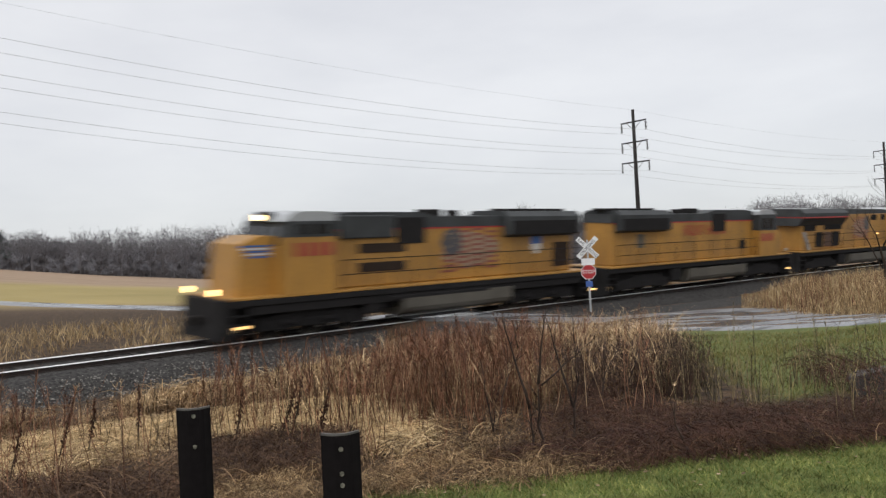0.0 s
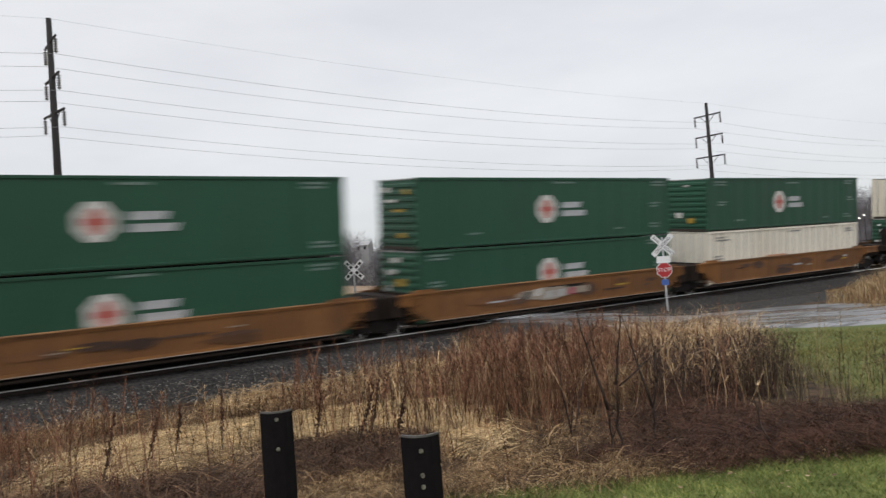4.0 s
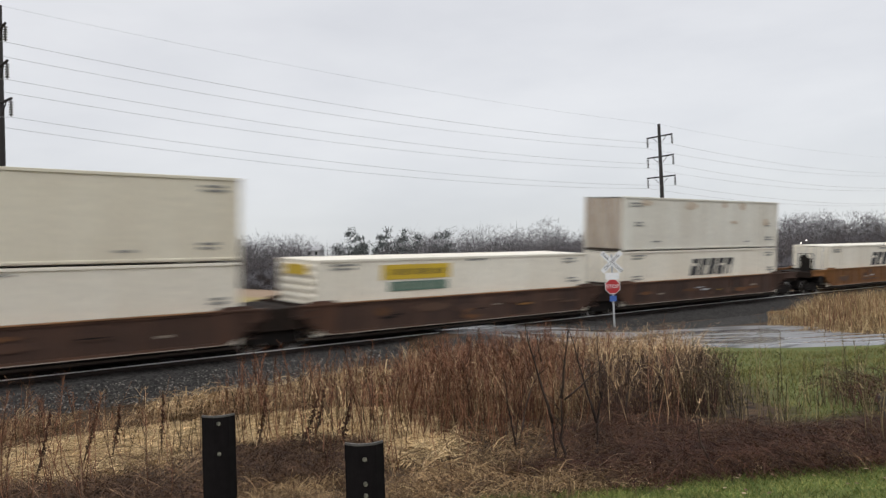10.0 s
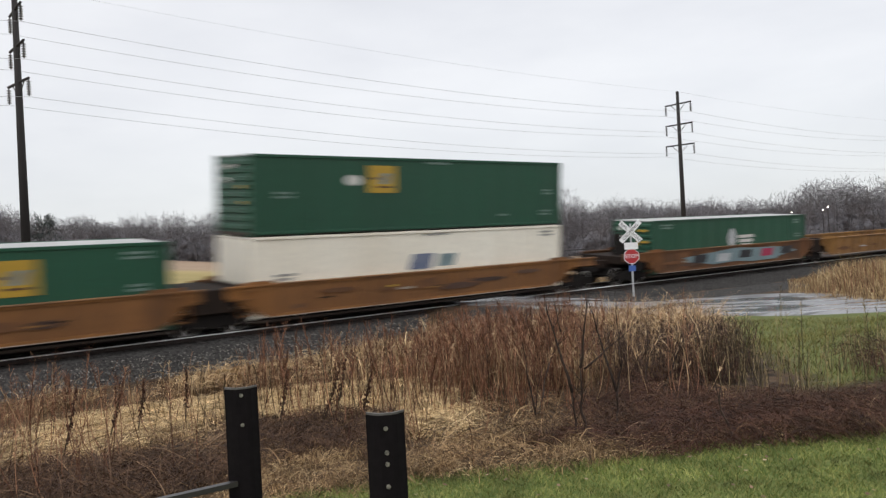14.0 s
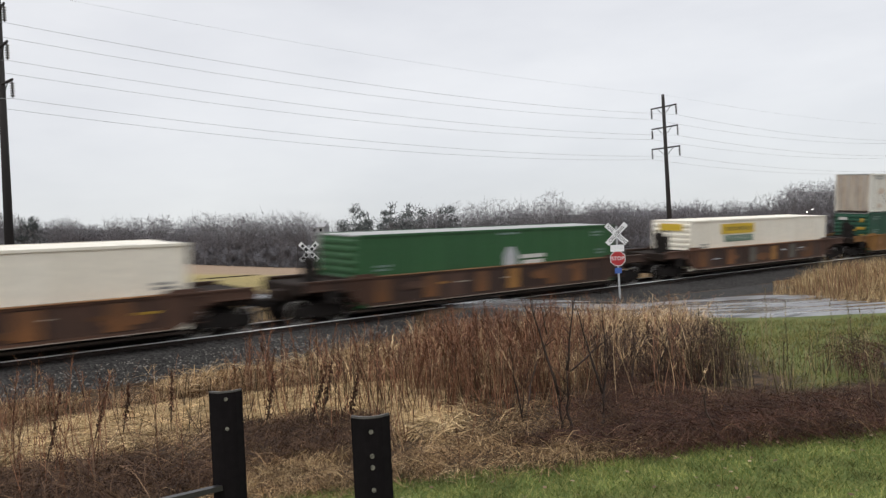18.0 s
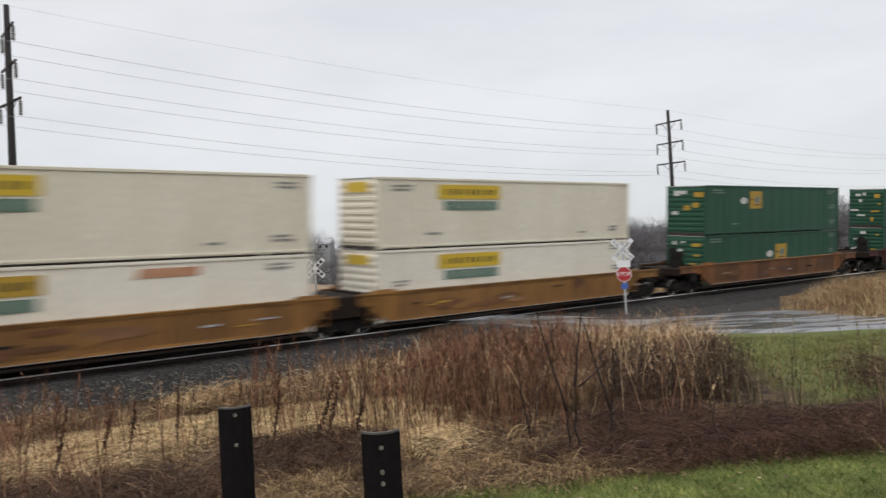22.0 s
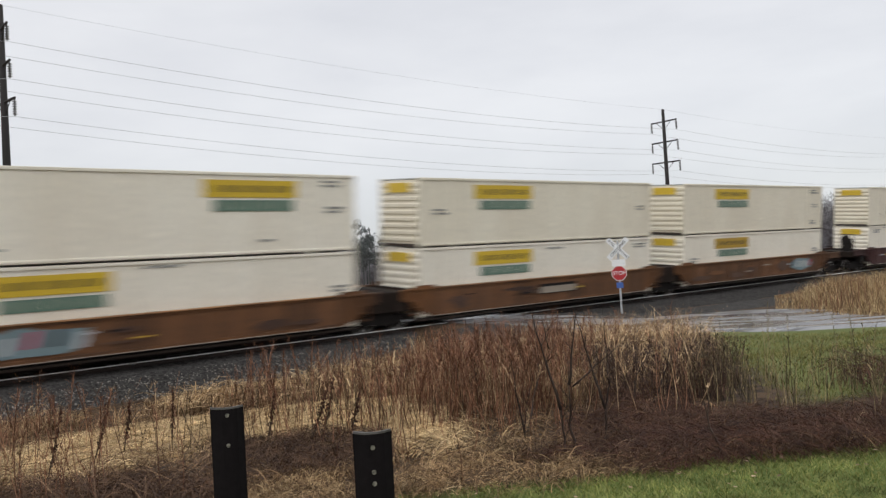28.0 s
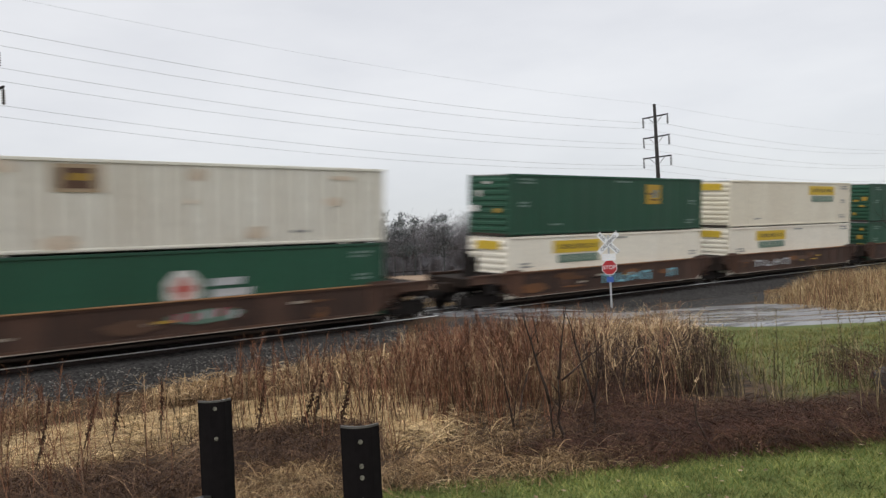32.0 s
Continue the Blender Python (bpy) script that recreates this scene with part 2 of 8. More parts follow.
M["tag_pink"] = stained("magenta_spray_paint", (0.42, 0.03, 0.09), (0.28, 0.02, 0.06), 0.55, amount=0.5, scale=2)
M["tag_teal"] = stained("teal_spray_paint", (0.06, 0.28, 0.20), (0.03, 0.16, 0.12), 0.55, amount=0.5, scale=2)
M["tag_silver"] = stained("silver_spray_paint", (0.50, 0.51, 0.52), (0.3, 0.31, 0.33), 0.5, amount=0.5, scale=2)
M["tag_white"] = stained("white_spray_paint", (0.62, 0.62, 0.64), (0.34, 0.35, 0.37), 0.55, amount=0.8, scale=1.6)
M["tag_cyan"] = stained("light_blue_spray_paint", (0.22, 0.50, 0.60), (0.15, 0.35, 0.42), 0.55, amount=0.5, scale=2)
M["tag_slate"] = stained("slate_spray_paint", (0.20, 0.28, 0.30), (0.12, 0.16, 0.17), 0.6, amount=0.6, scale=2)
M["post_black"] = stained("post_black_coating", (0.0075, 0.0062, 0.007), (0.012, 0.0095, 0.0105), 0.75, scale=9, fine=60, amount=0.6, bump=0.06, spec=0.06)
M["post_edge"] = stained("post_worn_steel_edge", (0.13, 0.12, 0.115), (0.035, 0.03, 0.028), 0.55, metal=0.3, scale=12, amount=0.6)
M["hole_fill"] = stained("pale_view_through_hole", (0.30, 0.27, 0.22), (0.02, 0.018, 0.016), 0.6, scale=130, amount=0.9)
M["gate_steel"] = stained("gate_rail_worn_steel", (0.06, 0.055, 0.055), (0.025, 0.022, 0.022), 0.45, metal=0.5, scale=6, amount=0.6)
M["pole_wood"] = stained("utility_pole_wet_wood", (0.026, 0.022, 0.021), (0.014, 0.012, 0.012), 0.85, scale=0.9, amount=0.6, bump=0.3, streak=0.2)
M["insulator"] = stained("insulator_glaze", (0.035, 0.03, 0.03), (0.02, 0.018, 0.018), 0.3, amount=0.3)
M["wire"] = stained("weathered_conductor", (0.40, 0.40, 0.41), (0.33, 0.33, 0.34), 0.5, metal=0.5, amount=0.3, bump=0)
M["sign_white"] = stained("reflective_white_sheeting", (0.82, 0.82, 0.82), (0.70, 0.70, 0.69), 0.4, scale=2, amount=0.3, bump=0)
M["sign_red"] = stained("reflective_red_sheeting", (0.42, 0.02, 0.025), (0.33, 0.018, 0.02), 0.4, scale=2, amount=0.3, bump=0)
M["sign_blue"] = stained("blue_notice_sheeting", (0.05, 0.12, 0.40), (0.04, 0.09, 0.28), 0.4, scale=2, amount=0.3, bump=0)
M["sign_black"] = stained("sign_black_legend", (0.012, 0.012, 0.012), (0.02, 0.02, 0.02), 0.5, amount=0.3, bump=0)
M["galvanised"] = stained("galvanised_post", (0.48, 0.49, 0.50), (0.34, 0.35, 0.36), 0.45, metal=0.5, scale=3, amount=0.5)
M["ballast"] = stained("ballast_stone", (0.09, 0.085, 0.081), (0.019, 0.018, 0.0175), 0.95, scale=9, fine=34, amount=0.95, bump=1.0, spec=0.06)
M["stone"] = strands("loose_ballast_stone", (0.018, 0.017, 0.016), (0.27, 0.25, 0.225), (0.07, 0.066, 0.06))
M["louvre_brown"] = stained("sooty_louvre", (0.045, 0.03, 0.022), (0.015, 0.012, 0.011), 0.8, scale=2, amount=0.6, spec=0.15)
M["glass_dark"] = stained("cab_window_glass", (0.01, 0.012, 0.014), (0.015, 0.016, 0.018), 0.08, amount=0.3, bump=0, spec=0.8)
M["headlight"] = glowing("headlight_glow", (1.0, 0.74, 0.36), 4.5)
M["ditch_light"] = glowing("ditch_light_glow", (1.0, 0.66, 0.27), 5.0)
M["step_light"] = glowing("step_light_glow", (1.0, 0.60, 0.22), 2.2)
M["far_lamp"] = glowing("yard_lamp_glow", (1.0, 0.95, 0.85), 6.0)
M["tarp_white"] = stained("white_tarp_load", (0.66, 0.64, 0.58), (0.45, 0.42, 0.36), 0.6, scale=1, amount=0.5)
M["interior"] = stained("well_floor_dark", (0.05, 0.035, 0.025), (0.03, 0.02, 0.016), 0.85, scale=1, amount=0.5)
M["stem_red"] = strands("goldenrod_red_brown_stem", (0.055, 0.022, 0.013), (0.42, 0.225, 0.13), (0.17, 0.072, 0.039))
M["reed"] = strands("dry_reed_straw", (0.24, 0.16, 0.08), (0.50, 0.37, 0.20), (0.36, 0.25, 0.13))
M["twig"] = strands("dark_bare_twig", (0.035, 0.026, 0.022), (0.085, 0.06, 0.048))
M["bramble"] = strands("bramble_cane", (0.020, 0.009, 0.007), (0.145, 0.064, 0.039), (0.058, 0.025, 0.017))
M["blade"] = strands("lawn_blade", (0.08, 0.12, 0.028), (0.30, 0.285, 0.095), (0.15, 0.182, 0.046))
# Far twigs are greyed in their base colour to stand in for haze.
M["far_twig"] = strands("haze_greyed_far_twigs", (0.125, 0.12, 0.128), (0.17, 0.163, 0.173), (0.148, 0.141, 0.15))
# Backing sheet's grey is lifted to carry the haze inside the wood.
M["wood_mass"] = stained("haze_grey_wood_backing", (0.23, 0.224, 0.24), (0.17, 0.165, 0.178), 0.95, scale=0.5, fine=1.4, amount=0.7, bump=0.0, streak=0.12, spec=0.0)
# The ridge is paler still, with more haze in its base colour.
M["ridge_twig"] = strands("haze_paled_ridge_twigs", (0.25, 0.25, 0.27), (0.30, 0.30, 0.32))
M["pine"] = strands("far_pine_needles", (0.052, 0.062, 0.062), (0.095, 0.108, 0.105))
M["house_wall"] = stained("far_house_siding", (0.36, 0.36, 0.36), (0.28, 0.28, 0.28), 0.7, amount=0.3)
M["house_roof"] = stained("far_house_roof", (0.42, 0.42, 0.43), (0.3, 0.3, 0.3), 0.8, amount=0.4)
M["concrete"] = stained("old_concrete_block", (0.085, 0.085, 0.082), (0.045, 0.045, 0.044), 0.85, scale=4, amount=0.6, bump=0.3)
M["cabinet_grey"] = stained("grey_relay_cabinet", (0.20, 0.22, 0.23), (0.13, 0.14, 0.15), 0.6, scale=3, amount=0.5)

# ---- mesh helpers ----
def box(bm, x0, x1, y0, y1, z0, z1, mat=0, bevel=0.0):
    v = [bm.verts.new((x, y, z)) for z in (z0, z1) for x, y in ((x0, y0), (x1, y0), (x1, y1), (x0, y1))]
    fs = [bm.faces.new([v[i] for i in q]) for q in ((3, 2, 1, 0), (4, 5, 6, 7), (0, 1, 5, 4), (1, 2, 6, 5), (2, 3, 7, 6), (3, 0, 4, 7))]
    for f in fs:
        f.material_index = mat
    if bevel:
        bmesh.ops.bevel(bm, geom=list({e for f in fs for e in f.edges}), offset=bevel, segments=1, affect="EDGES")
    return fs


def tube(bm, a, b, r0, r1=None, sides=8, mat=0, caps=True):
    """A round bar from a to b."""
    r1 = r0 if r1 is None else r1
    a, b = Vector(a), Vector(b)
    q = (b - a).to_track_quat("Z", "Y")
    rings = []
    for p, r in ((a, r0), (b, r1)):
        rings.append([bm.verts.new(p + q @ Vector((r * math.cos(k * math.tau / sides), r * math.sin(k * math.tau / sides), 0))) for k in range(sides)])
    for k in range(sides):
        f = bm.faces.new((rings[0][k], rings[0][(k + 1) % sides], rings[1][(k + 1) % sides], rings[1][k]))
        f.material_index, f.smooth = mat, True
    if caps:
        for ring in (rings[0][::-1], rings[1]):
            f = bm.faces.new(ring)
            f.material_index = mat


def limb(bm, points, radii, sides=6):
    """One skin along a bent line."""
    rings = []
    for k, (p, r) in enumerate(zip(points, radii)):
        q = (points[min(k + 1, len(points) - 1)] - points[max(k - 1, 0)]).to_track_quat("Z", "Y")
        rings.append([bm.verts.new(p + q @ Vector((r * math.cos(a * math.tau / sides), r * math.sin(a * math.tau / sides), 0))) for a in range(sides)])
    for r0, r1 in zip(rings, rings[1:]):
        for a in range(sides):
            bm.faces.new((r0[a], r0[(a + 1) % sides], r1[(a + 1) % sides], r1[a])).smooth = True
    bm.faces.new(rings[0][::-1])
    bm.faces.new(rings[-1])


def prism(bm, outline, axis, lo, hi, mat=0):
    """An outline in two coordinates pushed along the third axis (0 x, 1 y, 2 z)."""
    def at(p, w):
        return ((w, p[0], p[1]), (p[0], w, p[1]), (p[0], p[1], w))[axis]
    r0 = [bm.verts.new(at(p, lo)) for p in outline]
    r1 = [bm.verts.new(at(p, hi)) for p in outline]
    fs = [bm.faces.new(r0), bm.faces.new(r1[::-1])]
    n = len(outline)
    for k in range(n):
        fs.append(bm.faces.new((r0[(k + 1) % n], r0[k], r1[k], r1[(k + 1) % n])))
    for f in fs:
        f.material_index = mat
    return fs


def mesh_of(name, bm, mats):
    bmesh.ops.recalc_face_normals(bm, faces=bm.faces)
    me = bpy.data.meshes.new(name)
    bm.to_mesh(me)
    bm.free()
    for m in mats if isinstance(mats, (list, tuple)) else [mats]:
        me.materials.append(m)
    return me


def part(name, bm, mats, parent=None, label=""):
    ob = new(name, bm if isinstance(bm, bpy.types.Mesh) else mesh_of(name, bm, mats))
    ob.parent = parent
    if label:
        tagged(ob, label)
    return ob


def shared(name, me, parent, m=None, label=""):
    ob = new(name, me)
    ob.parent = parent
    if m is not None:
        ob.matrix_basis = m
    if label:
        tagged(ob, label)
    return ob


def from_lists(name, verts, faces, mats, smooth=False, index=None):
    me = bpy.data.meshes.new(name)
    me.from_pydata(verts, [], faces)
    for m in mats if isinstance(mats, (list, tuple)) else [mats]:
        me.materials.append(m)
    if index is not None:
        me.polygons.foreach_set("material_index", index)
    if smooth:
        me.polygons.foreach_set("use_smooth", [True] * len(faces))
    me.update()
    return me


# ---- the plan: a railway curve passing the camera from far right to near left ----
AZ = radians(46.96)
U = Vector((math.sin(AZ), math.cos(AZ), 0))      # along the track, away to the right
NV = Vector((-math.cos(AZ), math.sin(AZ), 0))    # across it, away from the camera
RAIL_D, KAPPA, GRADE, TILT = 27.38, -0.00123, 0.0116, 0.0925
MID_D = RAIL_D + 0.75


def along(s):
    """Across-distance, its slope and the rail height of the track at s."""
    q = s - 30
    c = max(-95.0, min(95.0, q))
    off, slope = KAPPA / 2 * c * c, KAPPA * c
    off += slope * (q - c)
    g = max(-110.0, min(110.0, q))
    return MID_D + off, slope, GRADE * g + 0.069, GRADE if abs(q) < 110 else 0.0


def track_pose(s):
    d, slope, z, grade = along(s)
    p = U * s + NV * d + Vector((0, 0, z))
    x = (U + NV * slope + Vector((0, 0, grade))).normalized()
    y0 = Vector((0, 0, 1)).cross(x).normalized()
    up0 = x.cross(y0)
    y = (y0 + up0 * TILT).normalized()
    zz = x.cross(y)
    m = Matrix((x, y, zz)).transposed().to_4x4()
    m.translation = p
    return m


SPEED, EASE = 20.99, 0.00215


def travel(t):
    return -SPEED * (t - 5) + EASE * (t - 5) ** 2


def smooth_step(a, b, v):
    w = max(0.0, min(1.0, (v - a) / (b - a)))
    return w * w * (3 - 2 * w)


def lerp_table(rows, v):
    if v <= rows[0][0]:
        return rows[0][1]
    for (a, p), (b, q) in zip(rows, rows[1:]):
        if v <= b:
            return p + (q - p) * (v - a) / (b - a)
    return rows[-1][1]


FAR_RISE = ((-180, 4), (-60, 12), (-34, 10.5), (-29.5, 8.4), (-22, 4.6), (-13.6, 1.2), (-7, -1.0), (3, -1.2), (14, 0.3), (30, 1.5), (60, 3), (180, 4))
ROAD = ((120, 4), (60, 15), (30, 21), (18, 23.9), (12.9, 26.2), (10.7, 27.5), (8.6, 29.3), (4.5, 32.6), (1.0, 36.5), (-3.0, 42.0), (-7.5, 50), (-12.5, 59), (-20, 66.5), (-37, 71.5), (-70, 77), (-120, 84), (-200, 92))


def road_near(x, y):
    """Distance to the road's centre line."""
    best = 1e9
    for (ax, ay), (bx, by) in zip(ROAD, ROAD[1:]):
        dx, dy = bx - ax, by - ay
        k = max(0, min(1, ((x - ax) * dx + (y - ay) * dy) / (dx * dx + dy * dy)))
        best = min(best, math.hypot(x - ax - k * dx, y - ay - k * dy))
    return best


def ground(x, y, rough=True):
    d, s = x * NV.x + y * NV.y, x * U.x + y * U.y
    dc, slope, zr, _ = along(s)
    q = dc - d
    r = math.hypot(x, y)
    az = math.degrees(math.atan2(x, y))
    # camera side: a lawn, a bank falling to the ditch (left), a gentler verge (right)
    right = smooth_step(11, 20, s)
    low = zr - 0.95
    bank = lerp_table(((3, 0.57), (6, 0.42), (10, 0.05), (15, -0.35), (19, low + 0.12), (23, low)), d)
    verge = lerp_table(((3, 0.57), (5, 0.44), (8, 0.02), (10, -0.19), (14, -0.26), (20, -0.28), (23, -0.32)), d)
    z = bank * (1 - right) + verge * right
    if q < 5:
        z = z + (low - 0.0 - z) * smooth_step(5.5, 3.2, q) if q > 3.2 else low
    # far side: a shallow ditch, then fields
    if q < -3:
        base = low + 0.25 * smooth_step(-4, -14, q)
        z = base
        far = lerp_table(FAR_RISE, az)
        z += (far - z) * max(0.0, min(1.0, (r - 38) / 212))
        if r > 260:
            z += (r - 260) * 0.018
    elif r > 200:
        z += smooth_step(200, 500, r) * 4
    if rough:
        z += 0.05 * noise.noise(Vector((x * 0.35, y * 0.35, 0))) * (1 if q > 4 or q < -4 else 0)
    # the road is carried up to the rails
    rd = road_near(x, y)
    if rd < 7 and r < 120:
        level = zr - 0.10 if abs(q) < 3.0 else (zr - 0.10 + (-0.34 - zr + 0.10) * smooth_step(3.0, 9.0, abs(q)) if q > 0 else zr - 0.10 + (low + 0.30 - zr + 0.10) * smooth_step(3.0, 10.0, abs(q)))
        w = smooth_step(6.5, 3.0, rd)
        if q < 0:
            w *= 1 - smooth_step(14, 34, -q)
        else:
            level = level + (z - level) * smooth_step(12, 18, q)
        z = z + (level - z) * w
    return z


# ---- ground: one sheet to the horizon ----
def ground_material():
    m = bpy.data.materials.new("winter_ground")
    nt, b = nodes_of(m)
    N, L = nt.nodes, nt.links
    geo = N.new("ShaderNodeNewGeometry")
    att = N.new("ShaderNodeAttribute")
    att.attribute_name = "cover"
    sep = N.new("ShaderNodeSeparateColor")
    L.new(att.outputs["Color"], sep.inputs[0])

    def noisy(scale, c0, c1, p0=0.35, p1=0.65, detail=6, stretch=None):
        n = N.new("ShaderNodeTexNoise")
        n.inputs["Scale"].default_value, n.inputs["Detail"].default_value = scale, detail
        if stretch:
            mp = N.new("ShaderNodeMapping")
            mp.inputs["Rotation"].default_value = (0, 0, stretch[1])
            mp.inputs["Scale"].default_value = stretch[0]
            L.new(geo.outputs["Position"], mp.inputs["Vector"])
            L.new(mp.outputs[0], n.inputs["Vector"])
        else:
            L.new(geo.outputs["Position"], n.inputs["Vector"])
        r = N.new("ShaderNodeValToRGB")
        r.color_ramp.elements[0].position, r.color_ramp.elements[0].color = p0, (*c0, 1)
        r.color_ramp.elements[1].position, r.color_ramp.elements[1].color = p1, (*c1, 1)
        L.new(n.outputs["Fac"], r.inputs["Fac"])
        return r.outputs[0], n.outputs["Fac"]

    def mixed(fac, a, c):
        x = N.new("ShaderNodeMixRGB")
        L.new(fac, x.inputs["Fac"])
        L.new(a, x.inputs[1])
        L.new(c, x.inputs[2])
        return x.outputs[0]

    grass, g_h = noisy(1.3, (0.07, 0.105, 0.023), (0.175, 0.195, 0.052))
    grass2, _ = noisy(22, (0.075, 0.115, 0.025), (0.185, 0.195, 0.066))
    lawn = N.new("ShaderNodeMixRGB")
    lawn.inputs["Fac"].default_value = 0.5
    L.new(grass, lawn.inputs[1])
    L.new(grass2, lawn.inputs[2])
    litter, l_h = noisy(5.0, (0.022, 0.014, 0.010), (0.10, 0.062, 0.034))
    stubble, _ = noisy(0.16, (0.23, 0.155, 0.105), (0.37, 0.27, 0.185), stretch=((0.12, 3.6, 1), 0.5))
    meadow, _ = noisy(0.05, (0.27, 0.215, 0.085), (0.37, 0.285, 0.12))
    c = mixed(sep.outputs[0], litter, lawn.outputs[0])
    c = mixed(sep.outputs[1], c, stubble)
    c = mixed(sep.outputs[2], c, meadow)
    L.new(c, b.inputs["Base Color"])
    b.inputs["Roughness"].default_value = 0.9
    b.inputs["Specular IOR Level"].default_value = 0.2
    n3 = N.new("ShaderNodeTexNoise")
    n3.inputs["Scale"].default_value, n3.inputs["Detail"].default_value = 14, 8
    L.new(geo.outputs["Position"], n3.inputs["Vector"])
    bp = N.new("ShaderNodeBump")
    bp.inputs["Strength"].default_value, bp.inputs["Distance"].default_value = 0.7, 0.06
    L.new(n3.outputs["Fac"], bp.inputs["Height"])
    L.new(bp.outputs[0], b.inputs["Normal"])
    return m


LANE_FAR = ((9, 40), (11.6, 36), (12.1, 32.8), (13.4, 28.4), (16, 26.6), (20, 25.2), (30, 23), (60, 17))


def past_lane(x, y):
    """Beyond the lane's middle line, on the railway's side."""
    return y > lerp_table(((2, 35.5), (4.5, 32.5), (8.6, 29.3), (10.7, 27.5), (12.9, 26.2), (18, 23.9), (30, 21), (60, 15), (120, 4)), x) and x > 2


def on_island(x, y):
    """Metres inside the reed island between lane and track; negative outside."""
    d, s = x * NV.x + y * NV.y, x * U.x + y * U.y
    q = along(s)[0] - d
    if y > 33 and x < 12.5:
        return -1.0
    return min((y - lerp_table(LANE_FAR, x)) * 0.8, q - 4.2, (x - 12.5) * 0.9 if y > 31 else 9.0)


def lawn_edge(d, s, x, y):
    """Positive on the mown grass, negative in the rough strip."""
    wob = 0.30 * noise.noise(Vector((x * 0.9, y * 0.9, 3)))
    front = 6.38 + 0.12 * max(0.0, x) - max(0.0, -0.6 - x) * 0.55 - y + 0.7 * wob
    beyond = min(x - (4.4 + 0.20 * (y - 13)), y - (9.6 + 0.12 * (x - 4))) + wob
    return max(front, beyond)


def build_ground():
    angs = [a for a in np.arange(-70, 70.01, 0.7)] + [a for a in np.arange(76, 290.01, 7.0)]
    rad = [0.0] + list(np.concatenate([np.arange(1.5, 12, 0.35), np.arange(12, 50, 0.8), 50 * 1.06 ** np.arange(0, 68)]))
    verts, cover = [], []
    for r in rad:
        for a in angs:
            x, y = r * math.sin(radians(a)), r * math.cos(radians(a))
            verts.append((x, y, ground(x, y)))
            d, s = x * NV.x + y * NV.y, x * U.x + y * U.y
            q = along(s)[0] - d
            e = lawn_edge(d, s, x, y)
            lawn = smooth_step(-0.3, 0.3, e) * (1.0 if y < 7.5 else 0.8) if q > 4 and not past_lane(x, y) else 0.0
            if q > 3:
                f, w = 0.0, 0.0
            else:
                f = smooth_step(62, 92, r + 8 * noise.noise(Vector((x * .01, y * .01, 0))))
                az = math.degrees(math.atan2(x, y))
                w = smooth_step(70, 84, r) * (1 - smooth_step(128, 140, r)) * smooth_step(-7, -12, az)
            if r > 400:
                lawn = 0.2
            cover.append((lawn, f, w, 1))
    n = len(angs)
    faces = []
    for i in range(len(rad) - 1):
        for j in range(n):
            k = (j + 1) % n
            faces.append((i * n + j, i * n + k, (i + 1) * n + k, (i + 1) * n + j))
    me = from_lists("ground", verts, faces, ground_material(), smooth=True)
    at = me.color_attributes.new("cover", "FLOAT_COLOR", "POINT")
    at.data.foreach_set("color", [c for q in cover for c in q])
    tagged(new("ground", me), "wet winter ground with lawn, dead grass and fields", "ground", kind="structure")


build_ground()


# ---- the wet lane over the crossing ----
def polyline(points, step):
    pts = [Vector((*p, 0)) for p in points]
    out = []
    for i in range(len(pts) - 1):
        p0, p1, p2, p3 = pts[max(0, i - 1)], pts[i], pts[i + 1], pts[min(len(pts) - 1, i + 2)]
        k = max(2, int((p2 - p1).length / step))
        for j in range(k):
            t = j / k
            out.append(0.5 * ((2 * p1) + (p2 - p0) * t + (2 * p0 - 5 * p1 + 4 * p2 - p3) * t * t + (3 * p1 - p0 - 3 * p2 + p3) * t ** 3))
    return out + [pts[-1]]


def build_road():
    line = polyline(ROAD, 0.8)
    across = [-1, -0.86, -0.5, 0, 0.5, 0.86, 1]
    verts, faces = [], []
    for i, p in enumerate(line):
        t = (line[min(i + 1, len(line) - 1)] - line[max(i - 1, 0)]).normalized()
        side = Vector((t.y, -t.x, 0))
        dist = p.length
        half = 2.0
        wide = 2.0 + 6.2 * math.exp(-((p - Vector((8.6, 30, 0))).length / 4.2) ** 2)
        for k in across:
            w = p + side * k * (wide if k > 0 else half) * (1 + (0.10 * noise.noise(p * 0.6 + Vector((k * 9, 0, 0))) if abs(k) == 1 else 0))
            verts.append((w.x, w.y, ground(w.x, w.y, False) + 0.055 - (0.10 if abs(k) == 1 else 0) + 0.0005 * dist))
    n = len(across)
    for i in range(len(line) - 1):
        for j in range(n - 1):
            faces.append((i * n + j, i * n + j + 1, (i + 1) * n + j + 1, (i + 1) * n + j))
    tagged(new("road", from_lists("road", verts, faces, road_material(), True)), "wet grey asphalt lane crossing the railway", "road", kind="structure")


